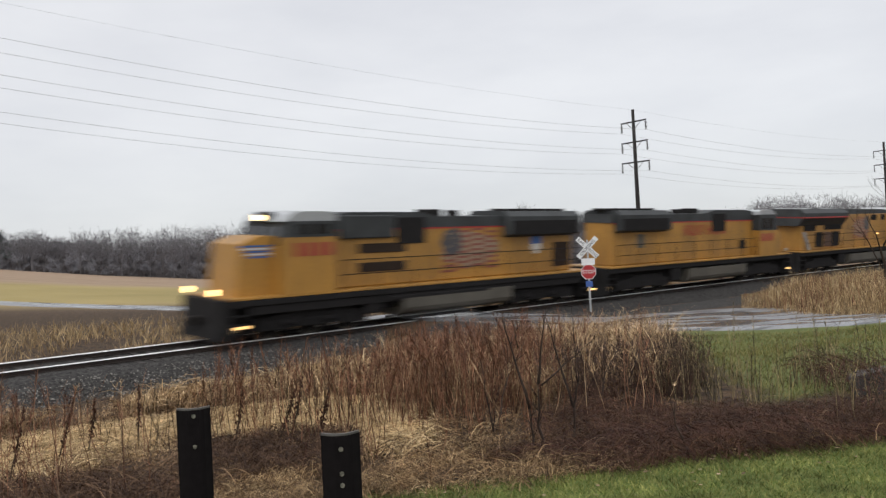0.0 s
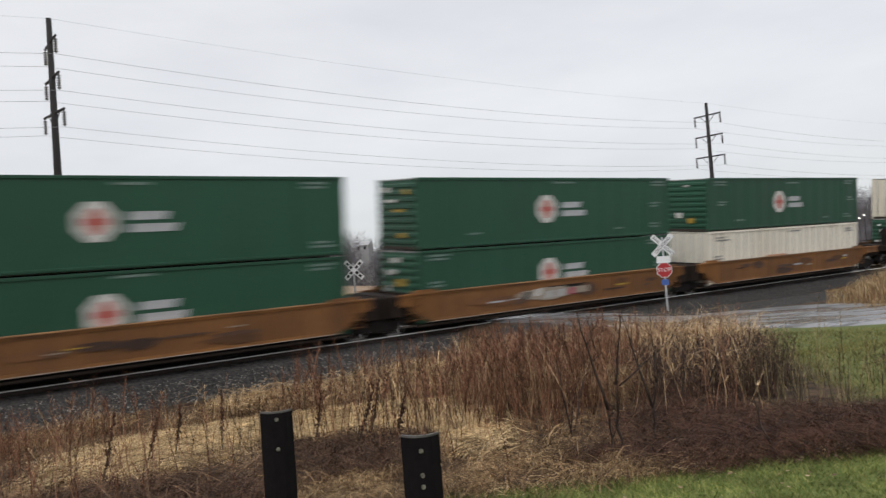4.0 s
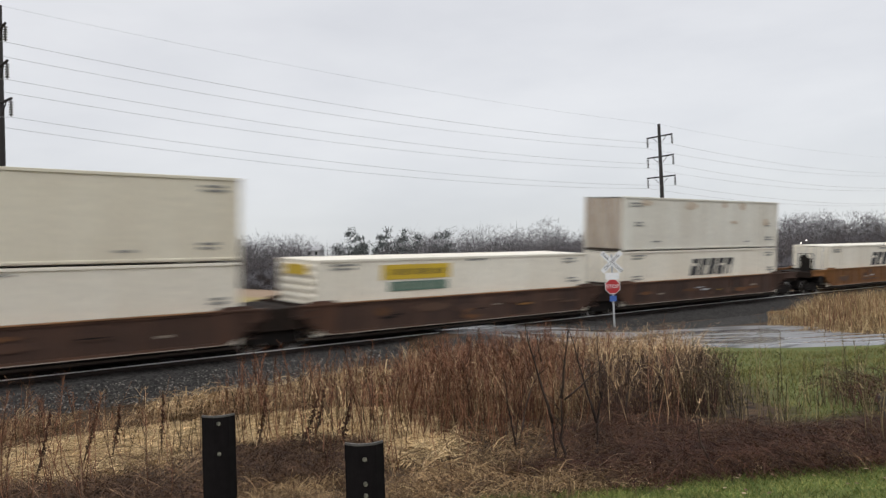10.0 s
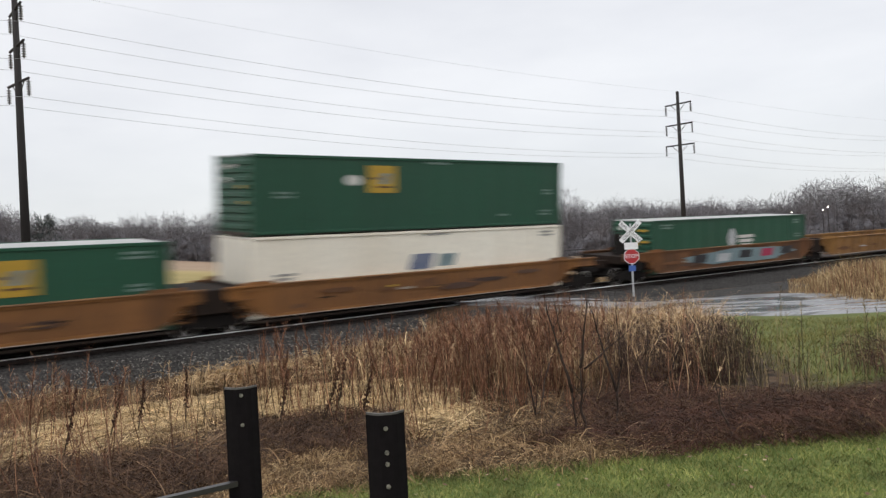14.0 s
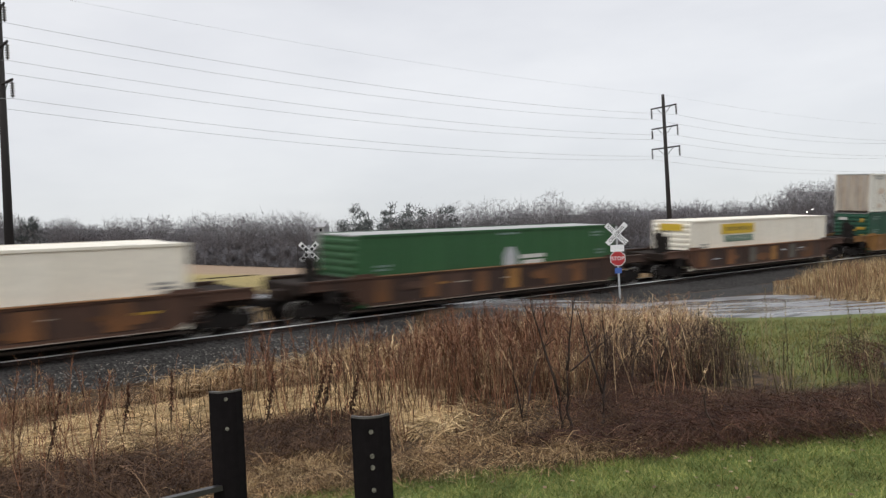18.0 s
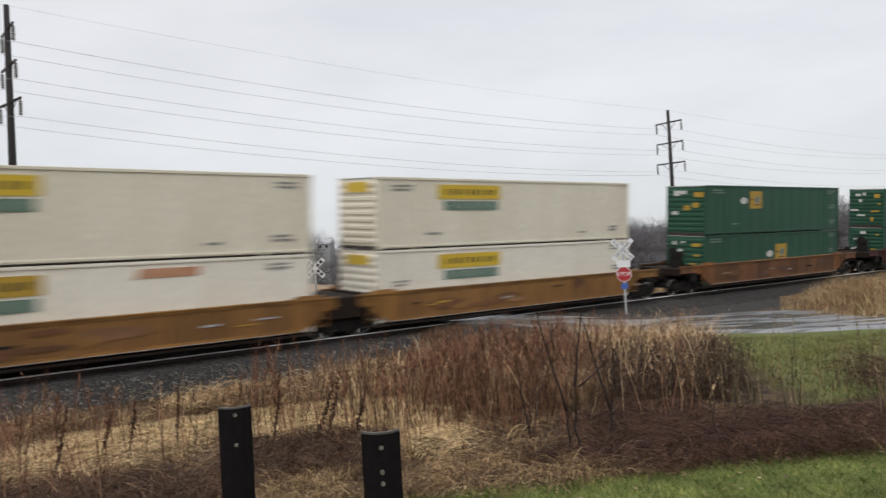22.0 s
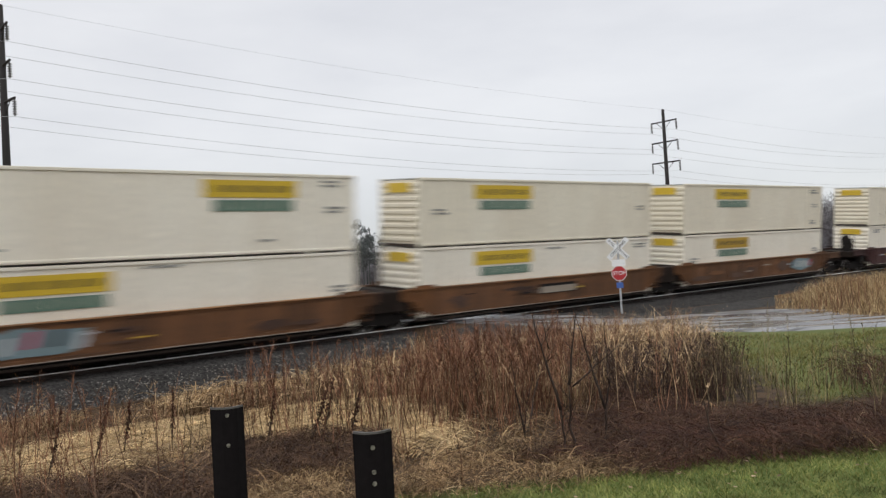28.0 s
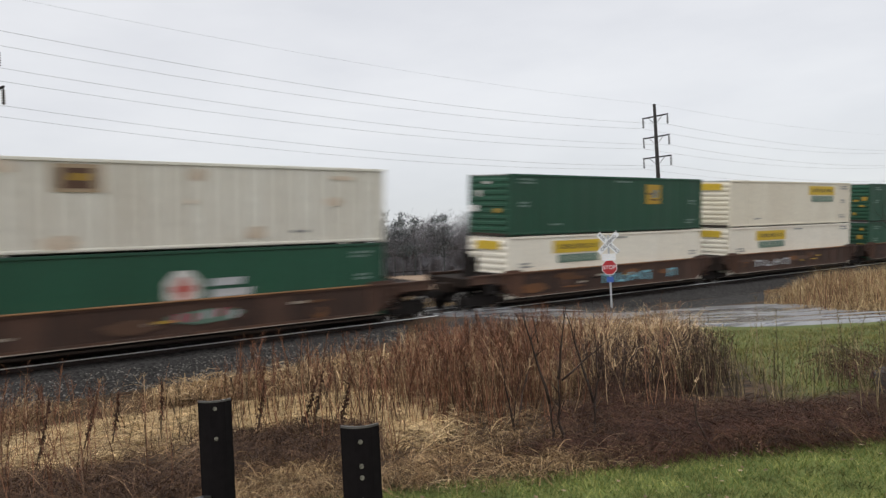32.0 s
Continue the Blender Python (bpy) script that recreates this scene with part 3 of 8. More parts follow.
def road_material():
    m = stained("wet_lane_asphalt", (0.24, 0.24, 0.25), (0.10, 0.10, 0.105), 0.3, scale=0.55, fine=34, amount=0.9, bump=0.12, spec=0.6)
    nt = m.node_tree
    b = nt.nodes["Principled BSDF"]
    # wet film: puddles are smooth, the crown is rougher
    tc = nt.nodes.new("ShaderNodeTexCoord")
    mp = nt.nodes.new("ShaderNodeMapping")
    mp.inputs["Scale"].default_value = (0.5, 1.4, 1)
    mp.inputs["Rotation"].default_value = (0, 0, 0.4)
    n = nt.nodes.new("ShaderNodeTexNoise")
    n.inputs["Scale"].default_value, n.inputs["Detail"].default_value = 0.55, 5
    r = nt.nodes.new("ShaderNodeMapRange")
    r.inputs["From Min"].default_value, r.inputs["From Max"].default_value = 0.42, 0.56
    r.inputs["To Min"].default_value, r.inputs["To Max"].default_value = 0.06, 0.42
    nt.links.new(tc.outputs["Object"], mp.inputs["Vector"])
    nt.links.new(mp.outputs[0], n.inputs["Vector"])
    nt.links.new(n.outputs["Fac"], r.inputs["Value"])
    nt.links.new(r.outputs[0], b.inputs["Roughness"])
    m2 = nt.nodes.new("ShaderNodeMapping")
    m2.inputs["Scale"].default_value = (0.35, 1.7, 1)
    m2.inputs["Rotation"].default_value = (0, 0, 0.15)
    n2 = nt.nodes.new("ShaderNodeTexNoise")
    n2.inputs["Scale"].default_value, n2.inputs["Detail"].default_value = 1.3, 4
    r2 = nt.nodes.new("ShaderNodeMapRange")
    r2.inputs["From Min"].default_value, r2.inputs["From Max"].default_value = 0.56, 0.64
    mx = nt.nodes.new("ShaderNodeMixRGB")
    mx.inputs[2].default_value = (0.022, 0.022, 0.024, 1)
    old = b.inputs["Base Color"].links[0].from_socket
    nt.links.new(tc.outputs["Object"], m2.inputs["Vector"])
    nt.links.new(m2.outputs[0], n2.inputs["Vector"])
    nt.links.new(n2.outputs["Fac"], r2.inputs["Value"])
    nt.links.new(r2.outputs[0], mx.inputs["Fac"])
    nt.links.new(old, mx.inputs[1])
    nt.links.new(mx.outputs[0], b.inputs["Base Color"])
    return m


build_road()


# ---- railway: ballast bed, rails, ties ----
def sweep(profile, s0, s1, step, close=True):
    """A profile (across, up) carried along the track."""
    verts, faces, n = [], [], len(profile)
    count = int((s1 - s0) / step) + 1
    for i in range(count):
        m = track_pose(s0 + i * step)
        for a, h in profile:
            verts.append(m @ Vector((0, a, h)))
    for i in range(count - 1):
        for j in range(n if close else n - 1):
            k = (j + 1) % n
            faces.append((i * n + j, i * n + k, (i + 1) * n + k, (i + 1) * n + j))
    return verts, faces


def build_railway():
    prof = [(-4.6, -1.05), (-3.6, -0.75), (-2.6, -0.42), (-1.9, -0.235), (-1.3, -0.185), (-0.4, -0.19), (0.4, -0.19), (1.3, -0.185), (1.9, -0.235), (2.7, -0.5), (4.4, -1.25)]
    verts, faces = [], []
    count, n = 560, len(prof)
    for i in range(count):
        s = -90 + i * 0.5
        m = track_pose(s)
        for a, h in prof:
            j = 0.035 * noise.noise(Vector((s * 2.1, a * 3.0, 1.7))) + 0.05 * noise.noise(Vector((s * 0.5, a, 4)))
            p = m @ Vector((0, a, h + j))
            if abs(a) > 2 and road_near(p.x, p.y) < 3.2:
                p.z -= 0.25
            verts.append(p)
    for i in range(count - 1):
        for j in range(n - 1):
            faces.append((i * n + j, i * n + j + 1, (i + 1) * n + j + 1, (i + 1) * n + j))
    bed = tagged(new("ballast_bed", from_lists("ballast_bed", verts, faces, M["ballast"], True)), "dark grey crushed stone ballast bed", "ballast", kind="structure")
    for side, nm in ((-1, "near"), (1, "far")):
        c = side * 0.755
        web = [(c - 0.07, -0.17), (c - 0.07, -0.155), (c - 0.012, -0.135), (c - 0.012, -0.04), (c - 0.03, -0.036), (c - 0.03, -0.03), (c + 0.03, -0.03), (c + 0.03, -0.036), (c + 0.012, -0.04), (c + 0.012, -0.135), (c + 0.07, -0.155), (c + 0.07, -0.17)]
        v, f = sweep(web, -90, 190, 2.0)
        rail = tagged(new("rail", from_lists("rail", v, f, M["rail_steel"])), "rusty steel rail with a polished running surface", "rail", group="rails of the track", kind="structure")
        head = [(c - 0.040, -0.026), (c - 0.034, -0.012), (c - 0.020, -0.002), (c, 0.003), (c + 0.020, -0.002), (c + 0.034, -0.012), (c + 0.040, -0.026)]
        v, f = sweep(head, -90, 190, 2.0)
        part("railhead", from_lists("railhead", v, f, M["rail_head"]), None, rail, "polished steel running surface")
    bm = bmesh.new()
    box(bm, -0.115, 0.115, -1.3, 1.3, -0.36, -0.175, bevel=0.012)
    tie = mesh_of("tie", bm, M["tie_wood"])
    for i in range(300):
        s = -12 + i * 0.53
        m = track_pose(s)
        if road_near(m.translation.x, m.translation.y) < 3.4:
            continue
        shared("tie", tie, bed, m @ pose(random.uniform(-.03, .03), random.uniform(-.06, .06), random.uniform(-.015, .01), 0, 0, random.uniform(-1.2, 1.2)))
    # crossing panels between and beside the rails
    bm = bmesh.new()
    for k in range(4):
        box(bm, -2.35 + 0.0, 2.35, -0.66 + k * 0.335, -0.66 + k * 0.335 + 0.32, -0.17, -0.012, bevel=0.01)
    for a in (-1.42, 0.86):
        for k in range(2):
            box(bm, -2.35, 2.35, a + k * 0.285, a + k * 0.285 + 0.27, -0.17, -0.012, bevel=0.01)
    ob = part("crossing_panels", bm, M["tie_wood"])
    ob.matrix_basis = track_pose(26.2) @ pose(0, 0, 0)
    tagged(ob, "worn timber crossing panels between the rails", "crossing panel", kind="structure")


build_railway()


def gravel_verge():
    """Dark gravel between the ballast and the lane."""
    verts, faces, n = [], [], 9
    for i in range(70):
        s = 19 + i * 0.9
        for k in range(n):
            q = 3.4 + k * 0.75
            d = along(s)[0] - q - 0.5 * noise.noise(Vector((s * .3, k, 0))) * (k == n - 1)
            p = U * s + NV * d
            verts.append((p.x, p.y, ground(p.x, p.y, False) + (0.035 if k < n - 1 else -0.06) + 0.02 * noise.noise(Vector((s * 2, k * 2, 0)))))
    for i in range(69):
        for k in range(n - 1):
            faces.append((i * n + k, i * n + k + 1, (i + 1) * n + k + 1, (i + 1) * n + k))
    tagged(new("gravel_verge", from_lists("gravel_verge", verts, faces, M["ballast"], True)), "dark wet gravel beside the track", "gravel", kind="structure")


gravel_verge()

# ---- rolling stock ----
# Local axes of a vehicle: x along the track (to the right), -y the side that faces the camera, z up from the rail tops.
MOVING = []
# Darker paint on the groove faces puts the ribs' shade into the colour.
M["groove_shade"] = stained("shaded_groove_paint", (0.50, 0.46, 0.38), (0.36, 0.31, 0.24), 0.7, scale=1.5, amount=0.7)
_mesh = {}


def cached(key, make):
    if key not in _mesh:
        _mesh[key] = make()
    return _mesh[key]


def slab(name, x0, x1, y0, y1, z0, z1, mat, bevel=0.0):
    key = (name, round(x0, 3), round(x1, 3), round(y0, 3), round(y1, 3), round(z0, 3), round(z1, 3), mat.name)

    def make():
        bm = bmesh.new()
        box(bm, x0, x1, y0, y1, z0, z1, 0, bevel)
        return mesh_of(name, bm, mat)
    return cached(key, make)


def side_sheet(y, ribbed, mat, sgn):
    """A container side: pressed ribs or nearly flat plate, with posts at the forty-foot points."""
    def make():
        L, zb, zt = 8.0, 0.16, 2.80
        bm = bmesh.new()
        pitch, depth = (0.72, 0.055) if ribbed else (1.22, 0.012)
        cut = (0.0, 0.66, 0.73, 0.93) if ribbed else (0.0, 0.38, 0.5, 0.88)
        xs, x = [], -L
        while x < L - 1e-6:
            w = min(pitch, L - x)
            xs += [(x, 0), (x + w * cut[1], 0), (x + w * cut[2], depth), (x + w * cut[3], depth)]
            x += w
        xs.append((L, 0))
        rows = [[bm.verts.new((px, y + sgn * dp, z)) for px, dp in xs] for z in (zb, zt)]
        for i in range(len(xs) - 1):
            f = bm.faces.new((rows[0][i], rows[0][i + 1], rows[1][i + 1], rows[1][i]))
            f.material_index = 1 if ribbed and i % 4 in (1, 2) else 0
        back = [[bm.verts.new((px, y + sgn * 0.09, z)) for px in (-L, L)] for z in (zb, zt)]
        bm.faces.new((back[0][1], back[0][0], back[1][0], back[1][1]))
        return mesh_of("side_panel", bm, [mat, M["groove_shade"]])
    return cached(("side", y, ribbed, mat.name), make)


def end_sheet(x, kind, mat):
    def make():
        bm = bmesh.new()
        sg = -1 if x < 0 else 1
        out = [(x - sg * 0.04, 0.12), (x, 0.12)]
        for k in range(9):
            z = 0.22 + k * 0.285
            out += [(x, z), (x + sg * 0.055, z + 0.05), (x + sg * 0.055, z + 0.16), (x, z + 0.21)]
        out += [(x, 2.82), (x - sg * 0.04, 2.82)]
        prism(bm, out, 1, -1.24, 1.24)
        return mesh_of("end_wall", bm, mat)
    return cached(("end", x, kind, mat.name), make)


def door_leaf(mat):
    def make():
        bm = bmesh.new()
        out = [(-0.59, -0.03), (-0.59, 0.02), (-0.35, 0.02), (-0.3, -0.015), (-0.02, -0.015), (0.03, 0.02), (0.25, 0.02), (0.3, -0.015), (0.52, -0.015), (0.59, 0.02), (0.59, -0.03)]
        prism(bm, [(b, a) for a, b in out], 2, 0.14, 2.80)
        return mesh_of("door", bm, mat)
    return cached(("leaf", mat.name), make)


def lock_rod(mat):
    def make():
        bm = bmesh.new()
        tube(bm, (0, 0, 0.16), (0, 0, 2.78), 0.022, sides=6)
        return mesh_of("lock_rod", bm, mat)
    return cached(("rod", mat.name), make)


def doors(ob, x, mat):
    sg = -1 if x < 0 else 1
    for y in (-0.61, 0.61):
        d = shared("door", door_leaf(mat), ob, pose(x, y, 0, 0, 0, 0 if sg > 0 else 180))
        for k in (-0.28, 0.28):
            shared("lock_rod", lock_rod(M["galvanised"]), d, pose(0.05, k, 0))


def plate(name, x, z, w, h, mat, parent, y=-1.312, shape="bar", label=""):
    """A painted marking or decal on the near side."""
    def make():
        bm = bmesh.new()
        if shape == "bar":
            box(bm, -w / 2, w / 2, -0.004, 0.004, -h / 2, h / 2)
        elif shape == "octagon":
            prism(bm, [(w / 2 * math.cos(math.tau * (k + .5) / 8), h / 2 * math.sin(math.tau * (k + .5) / 8)) for k in range(8)], 1, -0.004, 0.004)
        elif shape == "slant":
            prism(bm, [(-w / 2, -h / 2), (w / 2 - h * .35, -h / 2), (w / 2, h / 2), (-w / 2 + h * .35, h / 2)], 1, -0.004, 0.004)
        elif shape == "blob":
            rnd = random.Random(int(w * 100 + h * 10))
            prism(bm, [(w / 2 * math.cos(math.tau * k / 18) * rnd.uniform(.75, 1.08), h / 2 * math.sin(math.tau * k / 18) * rnd.uniform(.72, 1.05)) for k in range(18)], 1, -0.004, 0.004)
        return mesh_of(name, bm, mat)
    me = cached((name, round(w, 3), round(h, 3), mat.name, shape), make)
    return shared(name, me, parent, pose(x, y, z), label)


GREEN, WHITE, CREAM, GREY = "cont_green", "cont_white", "cont_cream", "cont_grey"


def container(colour, ribbed=False, end="slats", marks=(), label="", rng=random):
    """A 53-foot container, 16.15 m, built from posts, rails, sheets and doors."""
    mat = M[colour]
    far_mat = M["grey_end"] if colour == GREY else mat
    ob = new("shipping_container")
    tagged(ob, label, "container", group="containers on the train")
    for sgn in (-1, 1):
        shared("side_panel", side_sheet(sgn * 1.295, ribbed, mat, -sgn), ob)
        shared("top_rail", slab("top_rail", -8.07, 8.07, sgn * 1.30 - 0.035, sgn * 1.30 + 0.005, 2.79, 2.896, mat, 0.01), ob) if sgn < 0 else shared("top_rail", slab("top_rail", -8.07, 8.07, 1.265, 1.305, 2.79, 2.896, mat, 0.01), ob)
        shared("bottom_rail", slab("bottom_rail", -8.07, 8.07, sgn * 1.28 - 0.028, sgn * 1.28 + 0.028, 0.055, 0.17, mat, 0.01), ob)
        for x in (-8.0, -6.1, 6.1, 8.0):
            shared("corner_post" if abs(x) > 7 else "stack_post", slab("corner_post", x - 0.075, x + 0.075, sgn * 1.27 - 0.04, sgn * 1.27 + 0.04, 0.0, 2.885, mat, 0.008), ob)
        for x in (-6.1, 6.1):
            shared("corner_casting", slab("corner_casting", x - 0.11, x + 0.11, sgn * 1.265 - 0.05, sgn * 1.265 + 0.05, 2.80, 2.91, M["roof_sheet"], 0.01), ob)
    if end == "doors":
        doors(ob, -8.05, far_mat)
        shared("end_wall", end_sheet(8.03, "slats", mat), ob)
    else:
        shared("end_wall", end_sheet(-8.03, "slats", mat), ob)
        doors(ob, 8.05, mat)
    shared("roof", slab("roof", -8.05, 8.05, -1.27, 1.27, 2.83, 2.875, M["roof_sheet"] if colour != "cont_white" else mat), ob)
    shared("bottom_lip", slab("bottom_lip", -8.0, 8.0, -1.325, -1.30, 0.10, 0.135, mat), ob)
    shared("floor", slab("floor", -8.05, 8.05, -1.25, 1.25, 0.03, 0.15, M["interior"]), ob)
    for kind, x, *rest in marks:
        mark(ob, kind, x, *rest)
    # small stencils every box carries
    green = "green" in colour
    wm = M["stencil_pale"] if green else M["stencil_grey"]
    for x, z, w, rows in ((-6.9, 2.60, 0.9, 2), (6.85, 2.62, 0.8, 2), (7.0, 1.62, 0.5, 2), (6.9, 0.62, 0.6, 2), (-5.0, 0.55, 0.7, 1), (-6.95, 1.55, 0.6, 2), (0.4, 2.66, 1.1, 1), (4.2, 0.5, 0.5, 1)):
        if rng.random() < (0.75 if green else 0.5):
            x, z = x + rng.uniform(-.25, .25), z + rng.uniform(-.08, .08)
            for k in range(rows):
                gx = x - w / 2
                while gx < x + w / 2:
                    gw = rng.choice((0.10, 0.16, 0.24, 0.34))
                    plate("stencil_bar", gx + gw / 2, z - k * 0.15, gw, 0.085, wm, ob)
                    gx += gw + 0.07
    if colour == GREY:
        for k in range(7):
            plate("rust_stain", rng.uniform(-7.2, 7.2), rng.choice((0.35, 0.5, 2.5, 2.6, 1.6)), round(rng.uniform(.4, 1.3), 1), round(rng.uniform(.2, .6), 1), M["rust_bleed"], ob, -1.309 - 0.001 * k, "blob")
    # end markings
    if end == "slats" and colour in ("cont_white", "cont_cream"):
        shared("end_sign", slab("end_sign", -8.125, -8.105, -0.75, 0.75, 2.30, 2.70, M["logo_yellow"]), ob, label="yellow sign on the end wall")
    elif colour == "cont_green":
        for k, (yy, zz) in enumerate(((-0.75, 2.35), (0.55, 2.0), (-0.7, 1.2), (0.4, 0.9), (-0.2, 1.6), (0.7, 2.45), (-0.8, 1.75), (0.1, 2.5), (-0.3, 0.6), (0.8, 1.3))):
            if rng.random() < .62:
                yy, ew, eh = yy + rng.uniform(-.15, .15), rng.choice((0.12, 0.2, 0.3)), rng.choice((0.06, 0.10, 0.15))
                shared("end_decal", slab("end_decal", -8.125, -8.105, yy - ew, yy + ew, zz - eh, zz + eh, M["logo_white"] if k % 2 else M["logo_yellow_dull"]), ob)
    return ob


def letters(ob, x, z, w, h):
    """Unreadable lettering: a row of slanted strokes of uneven width."""
    rng = random.Random(9)
    for k in range(9):
        plate("wordmark_stroke", x - w / 2 + w * (k + .5) / 9, z, w / 9 * (0.55 + 0.1 * (k % 3)), h, M["logo_dark"], ob, -1.321, "slant")


def mark(ob, kind, x, z=1.55, w=3.4):
    if kind == "octagon":
        plate("emblem_panel", x, z, 1.32, 1.32, M["logo_white"], ob, shape="octagon", label="white octagon emblem")
        plate("emblem_core", x, z, 0.78, 0.78, M["core_pink"], ob, -1.317, "octagon")
        plate("emblem_cross", x, z, 0.20, 0.80, M["cross_red"], ob, -1.321)
        plate("emblem_cross", x, z, 0.80, 0.20, M["cross_red"], ob, -1.325)
        plate("wordmark_bar", x + 1.6, z + 0.16, 1.3, 0.26, M["tag_silver"], ob, shape="slant")
        plate("wordmark_bar", x + 1.75, z - 0.22, 1.6, 0.26, M["tag_silver"], ob, shape="slant")
    elif kind == "square":
        plate("emblem_panel", x, z, 1.35, 1.05, M["logo_yellow_dull"], ob, label="yellow square emblem")
        plate("emblem_shape", x + 0.15, z + 0.02, 0.55, 0.42, M["tag_slate"], ob, -1.321, "slant")
        plate("emblem_stroke", x - 0.38, z + 0.03, 0.34, 0.09, M["brown_patch"], ob, -1.321)
        plate("emblem_stroke", x + 0.1, z - 0.3, 0.8, 0.07, M["brown_patch"], ob, -1.321)
        plate("emblem_stroke", x + 0.15, z + 0.02, 0.18, 0.3, M["logo_navy"], ob, -1.329, "slant")
    elif kind == "square_left":
        mark(ob, "square", x, z)
        plate("decal", x - 1.35, z - 0.05, 0.75, 0.42, M["logo_white"], ob, shape="octagon")
    elif kind == "square_right":
        mark(ob, "square", x, z)
        plate("decal", x + 1.25, z + 0.05, 0.65, 0.34, M["logo_white"], ob, shape="octagon")
    elif kind in ("yellow", "yellow_dull"):
        ym = M["logo_yellow"] if kind == "yellow" else M["logo_yellow_dull"]
        plate("placard", x, z + 0.58, w, 0.60, ym, ob, label="yellow placard with a dark line of lettering")
        letters(ob, x, z + 0.58, w * 0.82, 0.24)
        if kind == "yellow" or z < 1.8:
            plate("wordmark_bar", x + 0.1, z + 0.0, w * 0.86, 0.38, M["logo_greenbar"], ob)
            for k in range(10):
                plate("wordmark_stroke", x + 0.1 + w * (-.36 + .08 * k), z + 0.02 * (k % 2), 0.07, 0.24, M["cont_white"], ob, -1.321, "slant")
    elif kind == "yellow_plain":
        plate("placard", x, z + 0.55, w, 0.62, M["logo_yellow_dull"], ob, label="faded yellow placard")
        letters(ob, x, z + 0.55, w * 0.82, 0.26)
    elif kind == "dark_word":
        for k in range(5):
            plate("wordmark_block", x - w / 2 + w * (k + .5) / 5, z, w / 5 * 1.12, 0.95, M["logo_dark"], ob, shape="slant")
            if k != 2:
                plate("wordmark_gap", x - w / 2 + w * (k + .5) / 5 + (.16 if k % 2 else -.05), z + (.14, -.16, 0, .1, -.2)[k], w / 5 * 0.5, (0.16, 0.5, 0, .14, .5)[k], M["cont_white"], ob, -1.321, "slant")
    elif kind == "navy_word":
        plate("wordmark_block", x - w * .22, z, w * .42, 0.62, M["logo_navy_worn"], ob, shape="slant")
        plate("wordmark_block", x + w * .20, z, w * .34, 0.50, M["tag_slate"], ob, shape="slant")
        plate("wordmark_bar", x, z - .62, w, 0.13, M["logo_dark"], ob)
    elif kind == "brown_square":
        plate("patch", x, z, 1.5, 0.86, M["patch_tan"], ob, label="tan and rust-brown square patch")
        plate("patch_core", x - 0.05, z, 0.95, 0.62, M["brown_patch"], ob, -1.321)
        plate("patch_mark", x + 0.02, z + 0.04, 0.5, 0.22, M["logo_yellow_dull"], ob, -1.329, "slant")
    elif kind == "white_shapes":
        plate("emblem_panel", x - .55, z - .1, 0.9, 1.15, M["tag_silver"], ob, shape="octagon")
        for k in range(3):
            plate("wordmark_bar", x + .95, z - .05 - k * .26, 1.7 - .2 * k, 0.18, M["logo_white"], ob, shape="slant")
    elif kind == "red_smear":
        plate("stain", x, z, 2.2, 0.30, M["smear"], ob, shape="slant", label="rust smear")


M["logo_navy_worn"] = stained("worn_navy_marking", (0.10, 0.13, 0.22), (0.22, 0.24, 0.30), 0.5, amount=0.7, scale=2)
M["core_pink"] = stained("faded_pink_emblem", (0.56, 0.33, 0.28), (0.50, 0.38, 0.33), 0.5, amount=0.6, scale=3)
M["cross_red"] = stained("faded_cross_red", (0.50, 0.12, 0.10), (0.40, 0.12, 0.10), 0.5, amount=0.5)
M["stencil_pale"] = stained("worn_pale_stencil", (0.21, 0.28, 0.25), (0.10, 0.18, 0.145), 0.5, amount=0.6, scale=4)
M["stencil_grey"] = stained("worn_grey_stencil", (0.16, 0.16, 0.165), (0.30, 0.29, 0.27), 0.5, amount=0.6, scale=4)
M["rust_bleed"] = stained("pale_rust_bleed", (0.56, 0.44, 0.32), (0.66, 0.58, 0.48), 0.6, amount=0.8, scale=3)
M["grey_end"] = stained("rust_streaked_door_paint", (0.60, 0.54, 0.45), (0.28, 0.19, 0.13), 0.6, scale=1.4, amount=0.8, bump=0.06, streak=0.3)
M["smear"] = stained("rust_smear", (0.50, 0.22, 0.11), (0.55, 0.34, 0.22), 0.6, amount=0.7, scale=2)

# -- well cars --
M["end_grime"] = stained("well_end_grime", (0.032, 0.021, 0.016), (0.010, 0.009, 0.008), 0.95, scale=1.5, amount=0.7, bump=0.2, spec=0.15)

def lathe(name, half, sides, mats, bright, blemish=False):
    """A profile of (distance along the axle, radius), mirrored, turned round the axle (y)."""
    prof = [(-a, r) for a, r in half[::-1]] + half[1:]
    bm = bmesh.new()
    rings = []
    for a, r in prof:
        rings.append([bm.verts.new((r * math.cos(k * math.tau / sides), a, r * math.sin(k * math.tau / sides))) for k in range(sides)] if r > 0 else [bm.verts.new((0, a, 0))])
    n = len(prof)
    for i in range(n - 1):
        p0, p1 = rings[i], rings[i + 1]
        for k in range(sides):
            j = (k + 1) % sides
            q = [p0[k], p0[j], p1[j], p1[k]] if len(p0) > 1 and len(p1) > 1 else ([p0[0], p1[j], p1[k]] if len(p0) == 1 else [p0[k], p0[j], p1[0]])
            f = bm.faces.new(q)
            m = i if i >= n // 2 else n - 2 - i
            f.material_index = 1 if m - n // 2 == bright or (blemish and k == 0 and m - n // 2 in (8, 9, 10)) else 0
            f.smooth = True
    return mesh_of(name, bm, mats)


